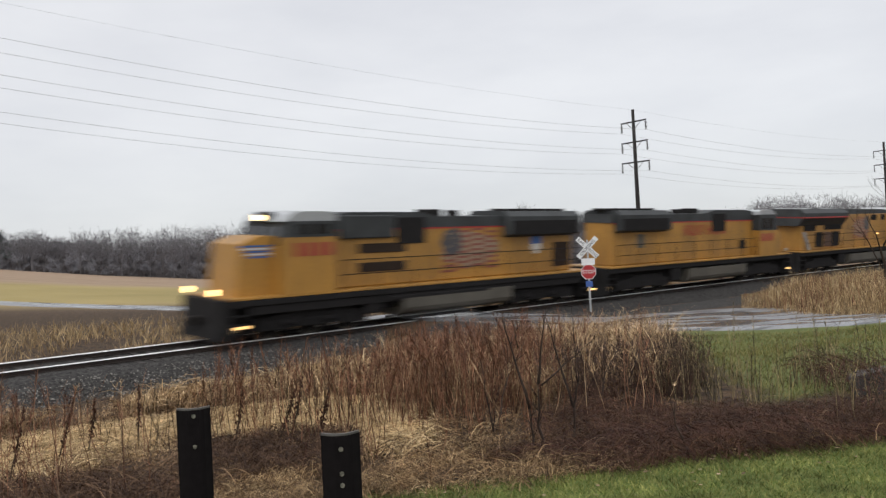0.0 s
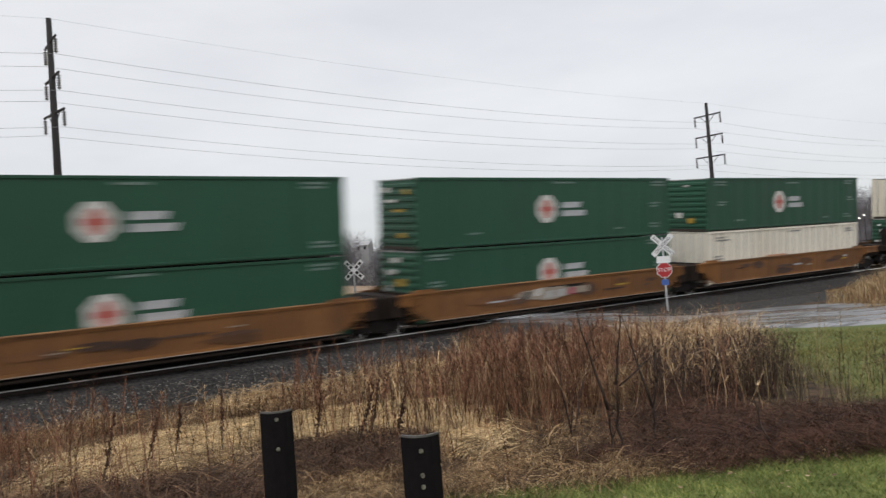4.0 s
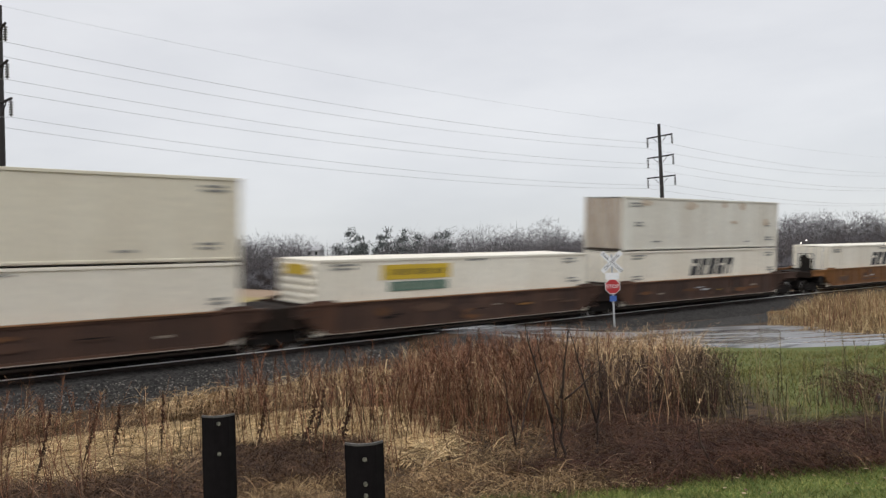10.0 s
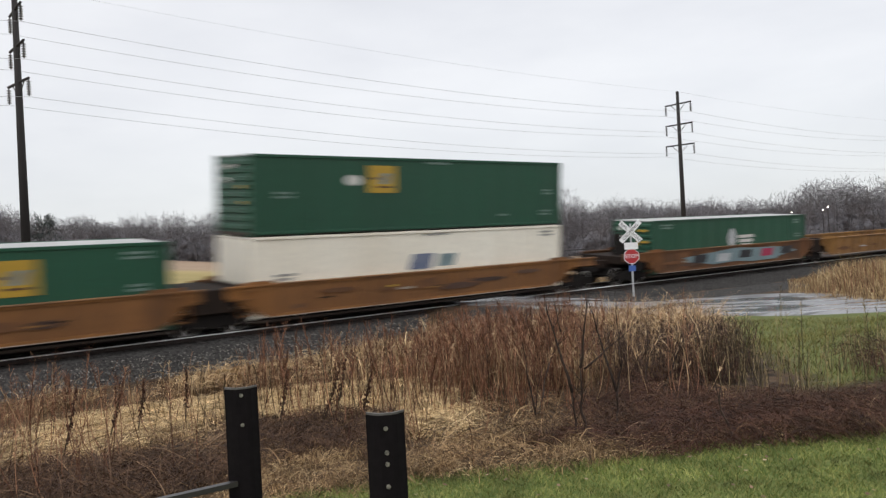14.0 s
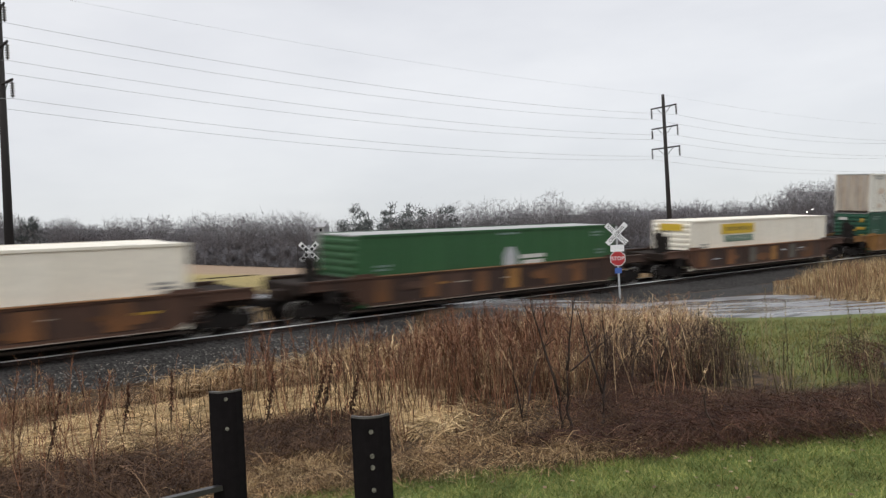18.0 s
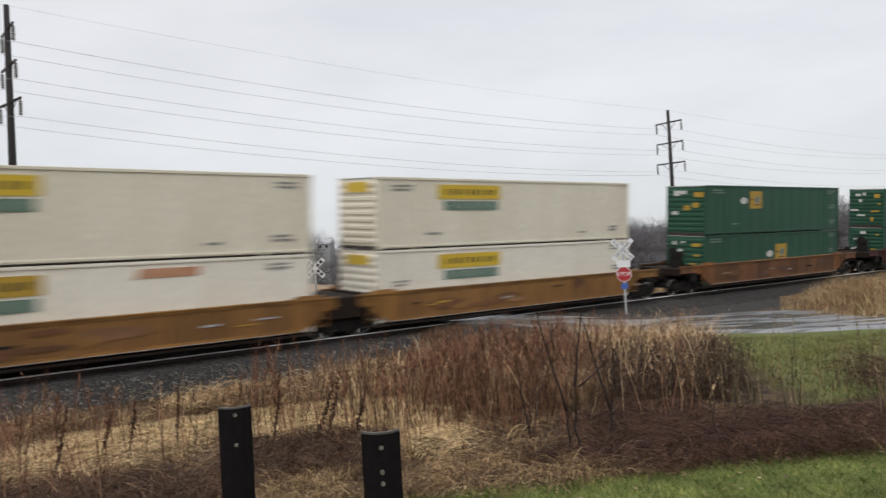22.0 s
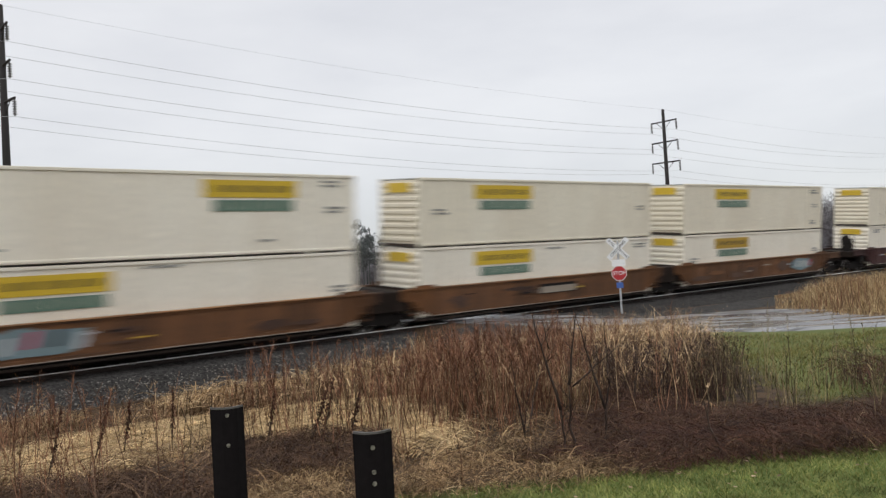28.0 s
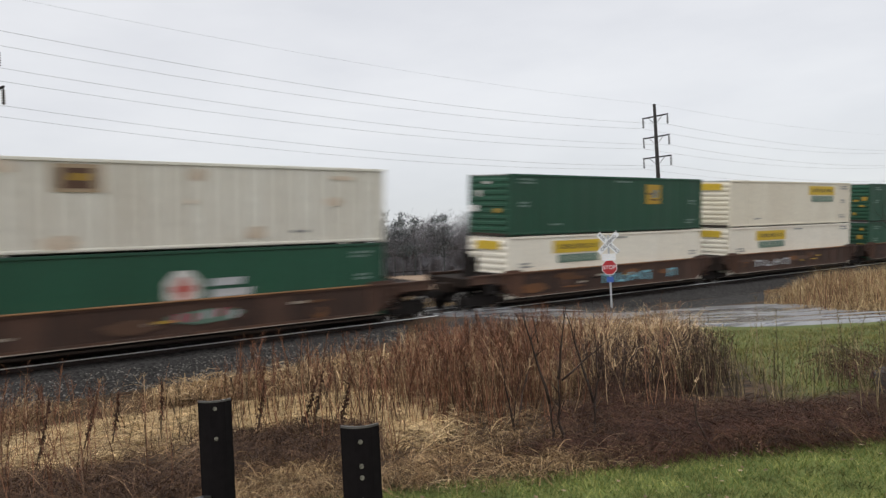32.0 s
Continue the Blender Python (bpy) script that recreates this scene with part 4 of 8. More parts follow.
def wheelset():
    def make():
        half = [(0.0, 0.085), (0.62, 0.085), (0.64, 0.16), (0.655, 0.40), (0.655, 0.485), (0.685, 0.485), (0.69, 0.46), (0.82, 0.455), (0.82, 0.39), (0.77, 0.36), (0.77, 0.17), (0.84, 0.15), (0.84, 0.09), (0.98, 0.085), (0.98, 0.0)]
        return lathe("wheelset", half, 20, [M["grime"], M["wheel_tread"]], 7, True)
    return cached("wheelset", make)


def side_frame():
    def make():
        bm = bmesh.new()
        out = [(-1.15, 0.40), (-1.10, 0.60), (-0.70, 0.66), (-0.45, 0.78), (0.45, 0.78), (0.70, 0.66), (1.10, 0.60), (1.15, 0.40), (0.72, 0.40), (0.40, 0.24), (-0.40, 0.24), (-0.72, 0.40)]
        for y in (-1.06, 0.94):
            prism(bm, out, 1, y, y + 0.12)
            for x in (-0.89, 0.89):
                box(bm, x - 0.19, x + 0.19, y - 0.06, y + 0.16, 0.30, 0.66, bevel=0.02)
            for k in (-0.2, 0.0, 0.2):
                tube(bm, (k, y + 0.06, 0.32), (k, y + 0.06, 0.62), 0.07, sides=8)
        box(bm, -0.22, 0.22, -1.0, 1.0, 0.45, 0.80, bevel=0.03)
        return mesh_of("side_frames", bm, M["grime"])
    return cached("side_frame", make)


WHEELS = []


def truck(parent, x, c):
    tr = shared("truck", side_frame(), parent, pose(x, 0, 0), "grimy cast steel truck")
    for dx in (-0.89, 0.89):
        w = shared("wheelset", wheelset(), tr, pose(dx, 0, 0.46))
        WHEELS.append((w, c + x, dx, 0.46, 0.46))
    return tr


def well_side(mat, sgn, left, right):
    """One side of the well: sheet, ribs and flanges, and the sill that runs on over the trucks. left, right: where the sill ends."""
    def make():
        bm = bmesh.new()
        y = sgn * 1.40
        prism(bm, [(-left, 1.14), (-left, 1.47), (-8.5, 1.49), (-8.4, 1.62), (-7.35, 1.62), (-7.05, 1.47), (7.05, 1.47), (7.35, 1.62), (8.4, 1.62), (8.5, 1.49), (right, 1.47),
                   (right, 1.14), (9.0, 1.10), (8.55, 0.95), (8.2, 0.62), (7.6, 0.36), (-7.6, 0.36), (-8.2, 0.62), (-8.55, 0.95), (-9.0, 1.10)], 1, y - 0.02, y + 0.02)
        box(bm, -7.1, 7.1, y - 0.075, y + 0.075, 1.40, 1.50)
        box(bm, -7.55, 7.55, y - 0.075, y + 0.075, 0.33, 0.43)
        for k in range(13):
            x = -7.2 + k * 1.2
            box(bm, x - 0.035, x + 0.035, y - 0.065, y + 0.065, 0.43, 1.40)
        for e, g in ((left, -1), (right, 1)):
            box(bm, min(g * 7.3, g * e), max(g * 7.3, g * e), y - 0.085, y + 0.06, 1.44, 1.50)
            box(bm, min(g * 8.9, g * e), max(g * 8.9, g * e), y - 0.07, y + 0.06, 1.10, 1.15)
            for x in (7.75, 8.3, 8.9):
                box(bm, g * x - 0.03, g * x + 0.03, y - 0.07, y + 0.06, 0.62 if x < 8 else 1.0, 1.5)
        return mesh_of("well_side", bm, mat)
    return cached(("well_side", mat.name, sgn, left, right), make)


def well_end(mat, sgn, reach):
    """The end over the truck: bolster, draft box, deck and cross members."""
    def make():
        bm = bmesh.new()

        def across(a, b, w, z0, z1, bev=0.02):
            box(bm, min(sgn * a, sgn * b), max(sgn * a, sgn * b), -w, w, z0, z1, bevel=bev)
        end = 8.45 + reach
        across(8.1, end, 0.38, 0.74, 1.14)
        across(8.05, 8.3, 1.36, 0.55, 1.46)
        across(9.3, 9.85 if reach > 2 else 9.6, 1.30, 0.92, 1.30)
        across(8.3, min(end - 0.5, 10.6), 1.34, 1.30, 1.36, 0.01)
        if reach < 2:
            across(8.75, 9.6, 1.36, 0.62, 1.44, 0.03)
        if reach > 2:
            across(end - 0.62, end - 0.45, 1.42, 0.98, 1.38)
            for y in (-1.1, -0.55, 0.55, 1.1):
                box(bm, min(sgn * 8.3, sgn * 10.5), max(sgn * 8.3, sgn * 10.5), y - 0.05, y + 0.05, 1.12, 1.30)
        return mesh_of("end_platform", bm, M["end_grime"])
    return cached(("well_end", mat.name, sgn, reach), make)


def grab_rail(reach):
    """Bent pipe rail on the end platform."""
    def make():
        bm = bmesh.new()
        for a, b in (((8.6, 1.4), (8.6, 2.05)), ((8.6, 2.05), (8.45 + reach - .55, 2.05)), ((8.45 + reach - .55, 2.05), (8.45 + reach - .55, 1.3))):
            tube(bm, (a[0], -1.28, a[1]), (b[0], -1.28, b[1]), 0.02, sides=6)
        return mesh_of("grab_rail", bm, M["grime"])
    return cached(("grab", reach), make)


def air_hose():
    """A rubber hose that sags from the end sill."""
    def make():
        bm = bmesh.new()
        limb(bm, [Vector((0.1 * k, 0, 0.95 - 0.55 * math.sin(k * 0.48))) for k in range(6)], [0.028] * 6, 5)
        return mesh_of("air_hose", bm, M["grime"])
    return cached("hose", make)


def ladder_rungs(mat):
    def make():
        bm = bmesh.new()
        for k in range(4):
            box(bm, -0.22, 0.22, -0.035, 0.0, 0.45 + k * 0.28, 0.48 + k * 0.28)
        for x in (-0.22, 0.22):
            box(bm, x - 0.02, x + 0.02, -0.035, 0.0, 0.40, 1.42)
        return mesh_of("ladder", bm, mat)
    return cached(("ladder", mat.name), make)


def brake_stand():
    def make():
        bm = bmesh.new()
        for y in (-0.5, 0.5):
            tube(bm, (0, y, 1.3), (0, y, 2.75), 0.03, sides=6)
        for z in (1.75, 2.25, 2.75):
            tube(bm, (0, -0.5, z), (0, 0.5, z), 0.026, sides=6)
        box(bm, -0.18, 0.18, -0.32, 0.32, 1.30, 2.45, bevel=0.03)
        tube(bm, (-0.26, 0, 2.4), (-0.18, 0, 2.4), 0.30, sides=16)
        box(bm, -0.7, 0.7, -0.55, 0.55, 1.34, 1.40)
        box(bm, 0.25, 0.75, -0.9, -0.3, 0.75, 1.3, bevel=0.03)
        return mesh_of("brake_stand", bm, M["grime"])
    return cached("brake_stand", make)


def coupler_mesh():
    def make():
        bm = bmesh.new()
        box(bm, -0.45, 0.30, -0.10, 0.10, 0.74, 0.94, bevel=0.02)
        box(bm, 0.15, 0.48, -0.19, 0.19, 0.68, 1.0, bevel=0.04)
        tube(bm, (0.1, 0.28, 0.85), (0.5, 0.20, 0.45), 0.03, sides=6)
        return mesh_of("coupler", bm, M["grime"])
    return cached("coupler", make)


def well_car(colour, left_gap, right_gap, tags=(), label="", c=0.0, stripes=False):
    mat = M[colour]
    ob = new("well_car")
    tagged(ob, label, "well car", group="well cars of the train")
    up, lift = pose(0, 0, 0.15), 0.15
    sill = [10.55 if g > 3 else 9.06 for g in (left_gap, right_gap)]
    for sgn in (-1, 1):
        shared("well_side", well_side(mat, sgn, *sill), ob, up)
    for k in range(12):
        shared("bay_panel", slab("bay_panel", -0.565, 0.565, -0.012, 0.0, 0.43, 1.40, mat), ob, pose(-6.6 + k * 1.2, -1.421, lift))
    # Rusty cars take the lighter, sky-lit rust on the top chord.
    worn = M["lit_chord_rust"] if colour in ("rust_orange", "rust_brown", "car_orange") else mat
    shared("top_chord", slab("top_chord", -7.1, 7.1, -1.52, -1.33, 1.475, 1.515, worn, 0.008), ob, up)
    # The flange's pale colour stands in for skylight caught on the ledge.
    shared("bottom_flange", slab("bottom_flange", -7.6, 7.6, -1.53, -1.40, 0.325, 0.345, M["chord_dust"]), ob, up)
    shared("well_floor", slab("well_floor", -8.1, 8.1, -1.3, 1.3, 0.28, 0.36, M["interior"]), ob)
    for sgn, gap in ((-1, left_gap), (1, right_gap)):
        single = gap > 3
        reach = 2.65 if single else 1.2
        shared("end_platform", well_end(mat, sgn, reach), ob, up)
        if single:
            truck(ob, sgn * 9.55, c)
            shared("coupler", coupler_mesh(), ob, pose(sgn * 11.2, 0, 0) if sgn > 0 else pose(-11.2, 0, 0, 0, 0, 180))
            turned = pose(0, 0, 0) if sgn > 0 else pose(0, 0, 0, 0, 0, 180)
            for y in (-0.5, 0.5):
                shared("air_hose", air_hose(), ob, turned @ pose(10.7, y, lift))
            if sgn > 0:
                shared("grab_rail", grab_rail(reach), ob)
        elif sgn > 0:
            truck(ob, 9.65, c)
        for y in (-1.45, 1.48):
            shared("ladder", ladder_rungs(mat), ob, pose(sgn * 8.35, y, lift))
    if left_gap > 3:
        shared("brake_stand", brake_stand(), ob, pose(-9.75, -0.55, 0))
    # stencilled plates and repaint patches on the side sill
    def sill_plate(name, x, z, *rest, **named):
        plate(name, x, z + lift, *rest, **named)
    rng = random.Random(int(c * 10) + 5)
    for k in range(5):
        x = rng.uniform(-6.5, 6.5)
        sill_plate("stencil_bar", x, rng.uniform(.75, 1.1), rng.uniform(.3, 0.9), rng.uniform(.04, .10), rng.choice((M["tag_silver"], M["logo_yellow_dull"], M["car_yellow"], M["chord_dust"], M["grime"])), ob, -1.476)
    if colour == "car_maroon":
        shades = (M["rust_brown"], M["brown_patch"], M["car_maroon"], M["grime"])
    elif colour == "car_yellow":
        shades = (M["car_yellow"], M["lit_chord_rust"], M["car_yellow"], M["rust_orange"])
    else:
        shades = (M["rust_orange"], M["rust_brown"], M["rust_orange"], M["rust_brown"], M["brown_patch"])
    for k in range(9):
        sill_plate("rust_patch", rng.uniform(-6.6, 6.6), rng.uniform(.62, 1.2), round(rng.uniform(.4, 2.2), 1), round(rng.uniform(.12, .5), 1), rng.choice(shades), ob, -1.468 - 0.001 * k, "blob")
    if left_gap < 2 and right_gap < 2 and colour in ("rust_orange", "car_orange"):
        # No real hollow: the flat dark plate paints the shade above the panel.
        sill_plate("recess", 0.4, 0.98, 2.7, 0.46, M["grime"], ob, -1.4785)
        sill_plate("recess_panel", 0.4, 0.93, 2.5, 0.30, M["chord_dust"], ob, -1.485, label="dusty white panel in a recess")
    if stripes:
        for k in range(6):
            sill_plate("rust_panel", -6.6 + k * 2.4 + rng.uniform(-.4, .4), 0.92, 0.8, 0.88, M["car_yellow"] if k == 3 else M["tank_grey"] if k in (2, 4) and c > 300 else M["rust_orange"], ob, -1.480)
    for n_tag, (kind, x, w, h, *low) in enumerate(tags):
        if low:
            sill_plate("spray_paint", x, low[0], w, h, M[kind], ob, -1.480 - 0.002 * n_tag, "slant", "spray-painted graffiti")
            if kind == "tag_white" and w > 5.5:
                for k in range(9):
                    sill_plate("spray_stroke", x - w * .45 + k * w * .112, low[0] + rng.uniform(-.16, .16), rng.uniform(.16, .34), rng.uniform(.18, .42), M["tag_slate"] if k % 2 else M["grime"], ob, -1.492, "slant")
            continue
        if h < 0.5:
            n = max(1, round(w / 1.15))
            for k in range(n):
                lx = x - w / 2 + w * (k + .5) / n
                sill_plate("spray_letter", lx - .28, 0.84, 0.2, h, M[kind], ob, -1.482)
                sill_plate("spray_letter", lx + .05, 0.84 + h * (.4, -.4, 0)[k % 3], 0.6, h * .22, M[kind], ob, -1.486)
                sill_plate("spray_letter", lx + .30, 0.84 - (.08 if k % 2 else 0), 0.18, h * .8, M[kind], ob, -1.482)
            continue
        sill_plate("spray_paint", x, 0.92, w, h, M[kind], ob, -1.480, "blob", "spray-painted graffiti")
    if tags and len(tags[0]) == 4 and tags[0][3] >= 0.5:
        kind, x, w, h = tags[0]
        for k in range(5):
            sill_plate("spray_stroke", x - w * .36 + k * w * .18, 0.92 + rng.uniform(-.1, .1), w * .11, h * .5, rng.choice((M["logo_white"], M["logo_dark"], M["tag_pink"], M["tag_silver"])), ob, -1.490, "slant")
    return ob


TRAIN = []


def unit(c, car, gaps, lower=None, upper=None, tags=(), stripes=False, car_label=""):
    TRAIN.append((c, car, gaps, lower, upper, tags, stripes, car_label))


A, S_ = 1.57, 3.58      # half gaps: articulated joint, coupled end
OCT = ("octagon",)
unit(-20.9, "car_orange", (S_, A), (GREEN, 0, "slats", (("octagon", -0.6, 1.6),)), (GREEN, 0, "slats", (("octagon", -0.8, 1.5),)))
unit(-1.4, "car_orange", (A, A), (GREEN, 0, "slats", (("octagon", -0.7, 1.6),)), (GREEN, 0, "slats", (("octagon", -0.8, 1.5),)), (("chord_dust", -0.9, 4.0, .62), ("brown_patch", 1.6, 1.6, .6)))
unit(18.1, "car_orange", (A, S_), (WHITE, 1, "doors", (("red_smear", -1.5, 1.2),)), (GREEN, 0, "slats", (("octagon", -1.1, 1.5),)))
unit(41.4, "rust_orange", (S_, A), (GREEN, 0, "slats", (("square", 0.7, 1.6),)), (CREAM, 0, "doors", (("navy_word", 0.7, 1.85, 3.3),)))
unit(60.4, "rust_brown", (A, A), (WHITE, 1, "doors", (("brown_square", -2.9, 2.1),)), (GREEN, 0, "slats", (("square_right", 3.1, 2.05),)), (("tag_pink", 0.55, 1.75, .62, 1.08), ("tag_white", -2.9, 5.2, .50, 1.14), ("tag_slate", 0.95, 12.9, .40, 0.62), ("tag_white", 4.45, 5.9, .62, 1.04)))
unit(79.6, "rust_orange", (A, S_), (GREEN, 0, "slats", (("square_right", 3.1, 2.0),)), (GREEN, 0, "slats", (("square_right", 3.1, 2.05),)), (("tag_pink", -2.2, 4.4, .9, 0.92), ("tag_teal", -4.8, .8, .9, 0.92), ("tag_teal", 0.6, 1.1, .95)))
unit(102.7, "rust_brown", (S_, A), (WHITE, 0, "slats", (("yellow", -3.1, 1.75, 3.65),)), (CREAM, 0, "slats", (("yellow_plain", -3.2, 1.8, 3.7),)))
unit(122.0, "rust_brown", (A, A), (WHITE, 0, "slats", (("yellow", -3.1, 1.75, 3.65),)))
unit(141.0, "rust_brown", (A, S_), (WHITE, 0, "doors", (("dark_word", 0.5, 1.9, 4.5),)), (GREY, 0, "doors", ()))
unit(164.3, "car_orange", (S_, A), (WHITE, 0, "doors", (("dark_word", 0.85, 1.85, 4.5),)))
unit(183.3, "car_orange", (A, A), (GREEN, 0, "slats", (("square", 3.35, 2.0),)))
unit(202.4, "car_orange", (A, S_), (WHITE, 0, "doors", (("navy_word", 0.3, 1.65, 3.2),)), (GREEN, 0, "slats", (("square_left", -2.4, 2.05),)))
unit(225.8, "rust_orange", (S_, A), (GREEN, 0, "slats", (("white_shapes", 0.1, 1.8),)), None, (("tag_slate", 0.8, 13.0, .9),))
unit(244.9, "car_yellow", (A, S_))
unit(268.2, "rust_brown", (S_, S_), (WHITE, 0, "slats", (("yellow", -3.1, 1.75, 3.65),)), None, (), True)
unit(291.3, "rust_brown", (S_, S_), ("cont_green2", 0, "slats", (("white_shapes", 1.0, 1.65),)), None, (), True)
unit(314.5, "rust_brown", (S_, S_), (WHITE, 0, "slats", (("yellow", -3.1, 1.75, 3.65),)), None, (), True)
unit(337.3, "car_yellow", (S_, A), (GREEN, 0, "slats", (("square", -1.95, 2.0),)), (GREY, 1, "doors", (("brown_square", 3.9, 2.35),)))
unit(356.5, "car_yellow", (A, A), (WHITE, 0, "slats", (("yellow_dull", -3.1, 1.75, 3.65), ("red_smear", 2.6, 2.5))), (CREAM, 0, "slats", (("yellow", -3.1, 1.75, 3.65),)))
unit(375.7, "car_yellow", (A, S_), (WHITE, 0, "slats", (("yellow", -3.1, 1.75, 3.65),)), (CREAM, 0, "slats", (("yellow", -3.1, 1.75, 3.65),)))
unit(399.0, "rust_orange", (S_, S_), (GREEN, 0, "slats", (("square_left", 0.4, 1.65),)), (GREEN, 0, "slats", (("square_left", -2.65, 2.05),)))
unit(422.2, "car_maroon", (S_, A), (GREEN, 0, "slats", (("square_left", -2.45, 2.15),)), (GREEN, 0, "slats", (("square", 0.9, 1.6),)))
unit(441.5, "car_maroon", (A, A))
unit(460.8, "car_maroon", (A, S_), (GREEN, 0, "slats", (("square", 0.15, 2.0),)), (GREEN, 0, "slats", (("square", -2.8, 2.2),)))
unit(484.1, "rust_orange", (S_, A), (WHITE, 0, "slats", (("yellow", -3.1, 1.75, 3.65),)), (WHITE, 0, "slats", (("yellow", 3.65, 1.75, 3.65),)), (("tag_slate", -3.7, 4.0, 1.0),))
unit(503.5, "rust_orange", (A, A), (WHITE, 0, "slats", (("yellow", -3.1, 1.75, 3.65),)), (CREAM, 0, "slats", (("yellow", -3.1, 1.75, 3.65),)))
unit(522.8, "rust_orange", (A, S_), (WHITE, 0, "slats", (("yellow_dull", -3.1, 1.75, 3.65),)), (CREAM, 0, "slats", (("yellow", -3.1, 1.75, 3.65),)), (("tag_slate", 5.0, 3.2, .8), ("brown_patch", 2.6, 1.6, .7)))
unit(546.1, "car_maroon", (S_, S_), (WHITE, 0, "slats", (("yellow", -3.1, 1.75, 3.65),)), (CREAM, 0, "slats", (("yellow", 3.65, 1.75, 3.65),)))
unit(569.5, "rust_brown", (S_, S_), (GREEN, 0, "slats", (("octagon", -0.45, 1.62),)), (GREY, 1, "doors", (("brown_square", -3.75, 2.3),)), (("logo_greenbar", 0.3, 2.8, .55),))
unit(592.9, "rust_brown", (S_, A), (WHITE, 0, "slats", (("yellow", -3.1, 1.75, 3.65),)), (GREEN, 0, "slats", (("square", 3.25, 2.0),)), (("tag_cyan", 0.8, 4.4, .46), ("tag_cyan", 4.9, 0.9, .46)))
unit(612.2, "rust_brown", (A, A), (WHITE, 0, "slats", (("yellow", -3.1, 1.75, 3.65),)), (CREAM, 0, "slats", (("yellow", 3.65, 1.75, 3.65),)), (("tag_silver", -3.1, 4.6, .40),))
unit(631.5, "rust_brown", (A, S_), (GREEN, 0, "slats", (("square", 1.8, 1.4),)), (GREEN, 0, "slats", (("square", -1.6, 1.9),)))

CAR_LABEL = {"rust_orange": "rusty orange articulated well car", "rust_brown": "dark rusty brown well car", "car_yellow": "faded yellow well car streaked with rust", "car_maroon": "dull maroon well car", "car_orange": "bright rusty orange articulated well car"}
BOX_LABEL = {GREEN: "dark green steel container", WHITE: "white steel container", CREAM: "cream-white steel container", GREY: "grimy light grey ribbed container", "cont_green2": "bright green steel container"}
MARK_LABEL = {"octagon": "with a white octagon emblem", "square": "with a yellow square emblem", "square_left": "with a yellow square emblem", "square_right": "with a yellow square emblem", "yellow": "with a yellow placard", "yellow_dull": "with a faded yellow placard", "yellow_plain": "with a faded yellow placard", "dark_word": "with a bold dark wordmark", "navy_word": "with a navy wordmark", "brown_square": "with a rust-brown patch", "white_shapes": "with white painted shapes", "red_smear": "with rust smears"}


def build_train():
    for i, (c, car, gaps, lower, upper, tags, stripes, _) in enumerate(TRAIN):
        mid = c + 8.075
        lab = CAR_LABEL[car] + (" covered in graffiti" if tags else "") + (", loaded" if lower else ", empty")
        MOVING.append((well_car(car, gaps[0], gaps[1], tags, lab, mid, stripes), mid, 0.0))
        rng = random.Random(100 + i)
        for spec, z, where in ((lower, 0.40, "sitting in the well"), (upper, 0.40 + 2.912, "stacked on another container")):
            if spec:
                col, rib, end, marks = spec
                lab = BOX_LABEL[col] + " " + (MARK_LABEL[marks[0][0]] if marks else where)
                MOVING.append((container(col, bool(rib), end, marks, lab, rng), mid, z))


build_train()


# ---- locomotives ----
def lbox(name, x0, x1, y0, y1, z0, z1, mat, parent, bevel=0.03, label=""):
    return shared(name, slab(name, x0, x1, y0, y1, z0, z1, mat, bevel), parent, None, label)


def shaped(name, outline, y0, y1, mat, parent, label=""):
    bm = bmesh.new()
    prism(bm, outline, 1, y0, y1)
    return part(name, bm, mat, parent, label)


def loco_truck():
    def make():
        bm = bmesh.new()
        out = [(-2.55, 0.36), (-2.55, 0.80), (-1.6, 0.92), (-1.2, 1.08), (1.2, 1.08), (1.6, 0.92), (2.55, 0.80), (2.55, 0.36), (1.5, 0.34), (1.0, 0.42), (-1.0, 0.42), (-1.5, 0.34)]
        for y in (-1.22, 1.06):
            prism(bm, out, 1, y, y + 0.16)
            for x in (-1.85, 0.0, 1.85):
                box(bm, x - 0.19, x + 0.19, y - 0.06, y + 0.2, 0.36, 0.72, bevel=0.03)
            for x in (-0.92, 0.92):
                tube(bm, (x, y + 0.05, 0.5), (x, y + 0.05, 0.9), 0.11, sides=8)
                tube(bm, (x - 0.5, y - 0.05, 0.62), (x - 0.1, y - 0.05, 0.62), 0.10, sides=8)
        box(bm, -2.2, 2.2, -0.9, 0.9, 0.6, 0.85, bevel=0.03)
        return mesh_of("truck_frame", bm, M["loco_black"])
    return cached("loco_truck", make)


def loco_wheel():
    def make():
        half = [(0.0, 0.10), (0.62, 0.10), (0.64, 0.2), (0.655, 0.47), (0.655, 0.555), (0.685, 0.555), (0.69, 0.53), (0.82, 0.525), (0.82, 0.45), (0.77, 0.42), (0.77, 0.2), (0.85, 0.18), (0.85, 0.12), (0.95, 0.11), (0.95, 0.0)]
        return lathe("loco_wheelset", half, 22, [M["loco_black"], M["tank_grey"]], 7, True)
    return cached("loco_wheel", make)


def railing(ob, x0, x1, y, step=1.7):
    bm = bmesh.new()
    n = max(2, int((x1 - x0) / step))
    for k in range(n + 1):
        x = x0 + (x1 - x0) * k / n
        tube(bm, (x, y, 1.62), (x, y, 2.72), 0.018, sides=5)
    for z in (2.2, 2.72):
        tube(bm, (x0, y, z), (x1, y, z), 0.018, sides=5)
    part("handrail", bm, M["loco_black"], ob)


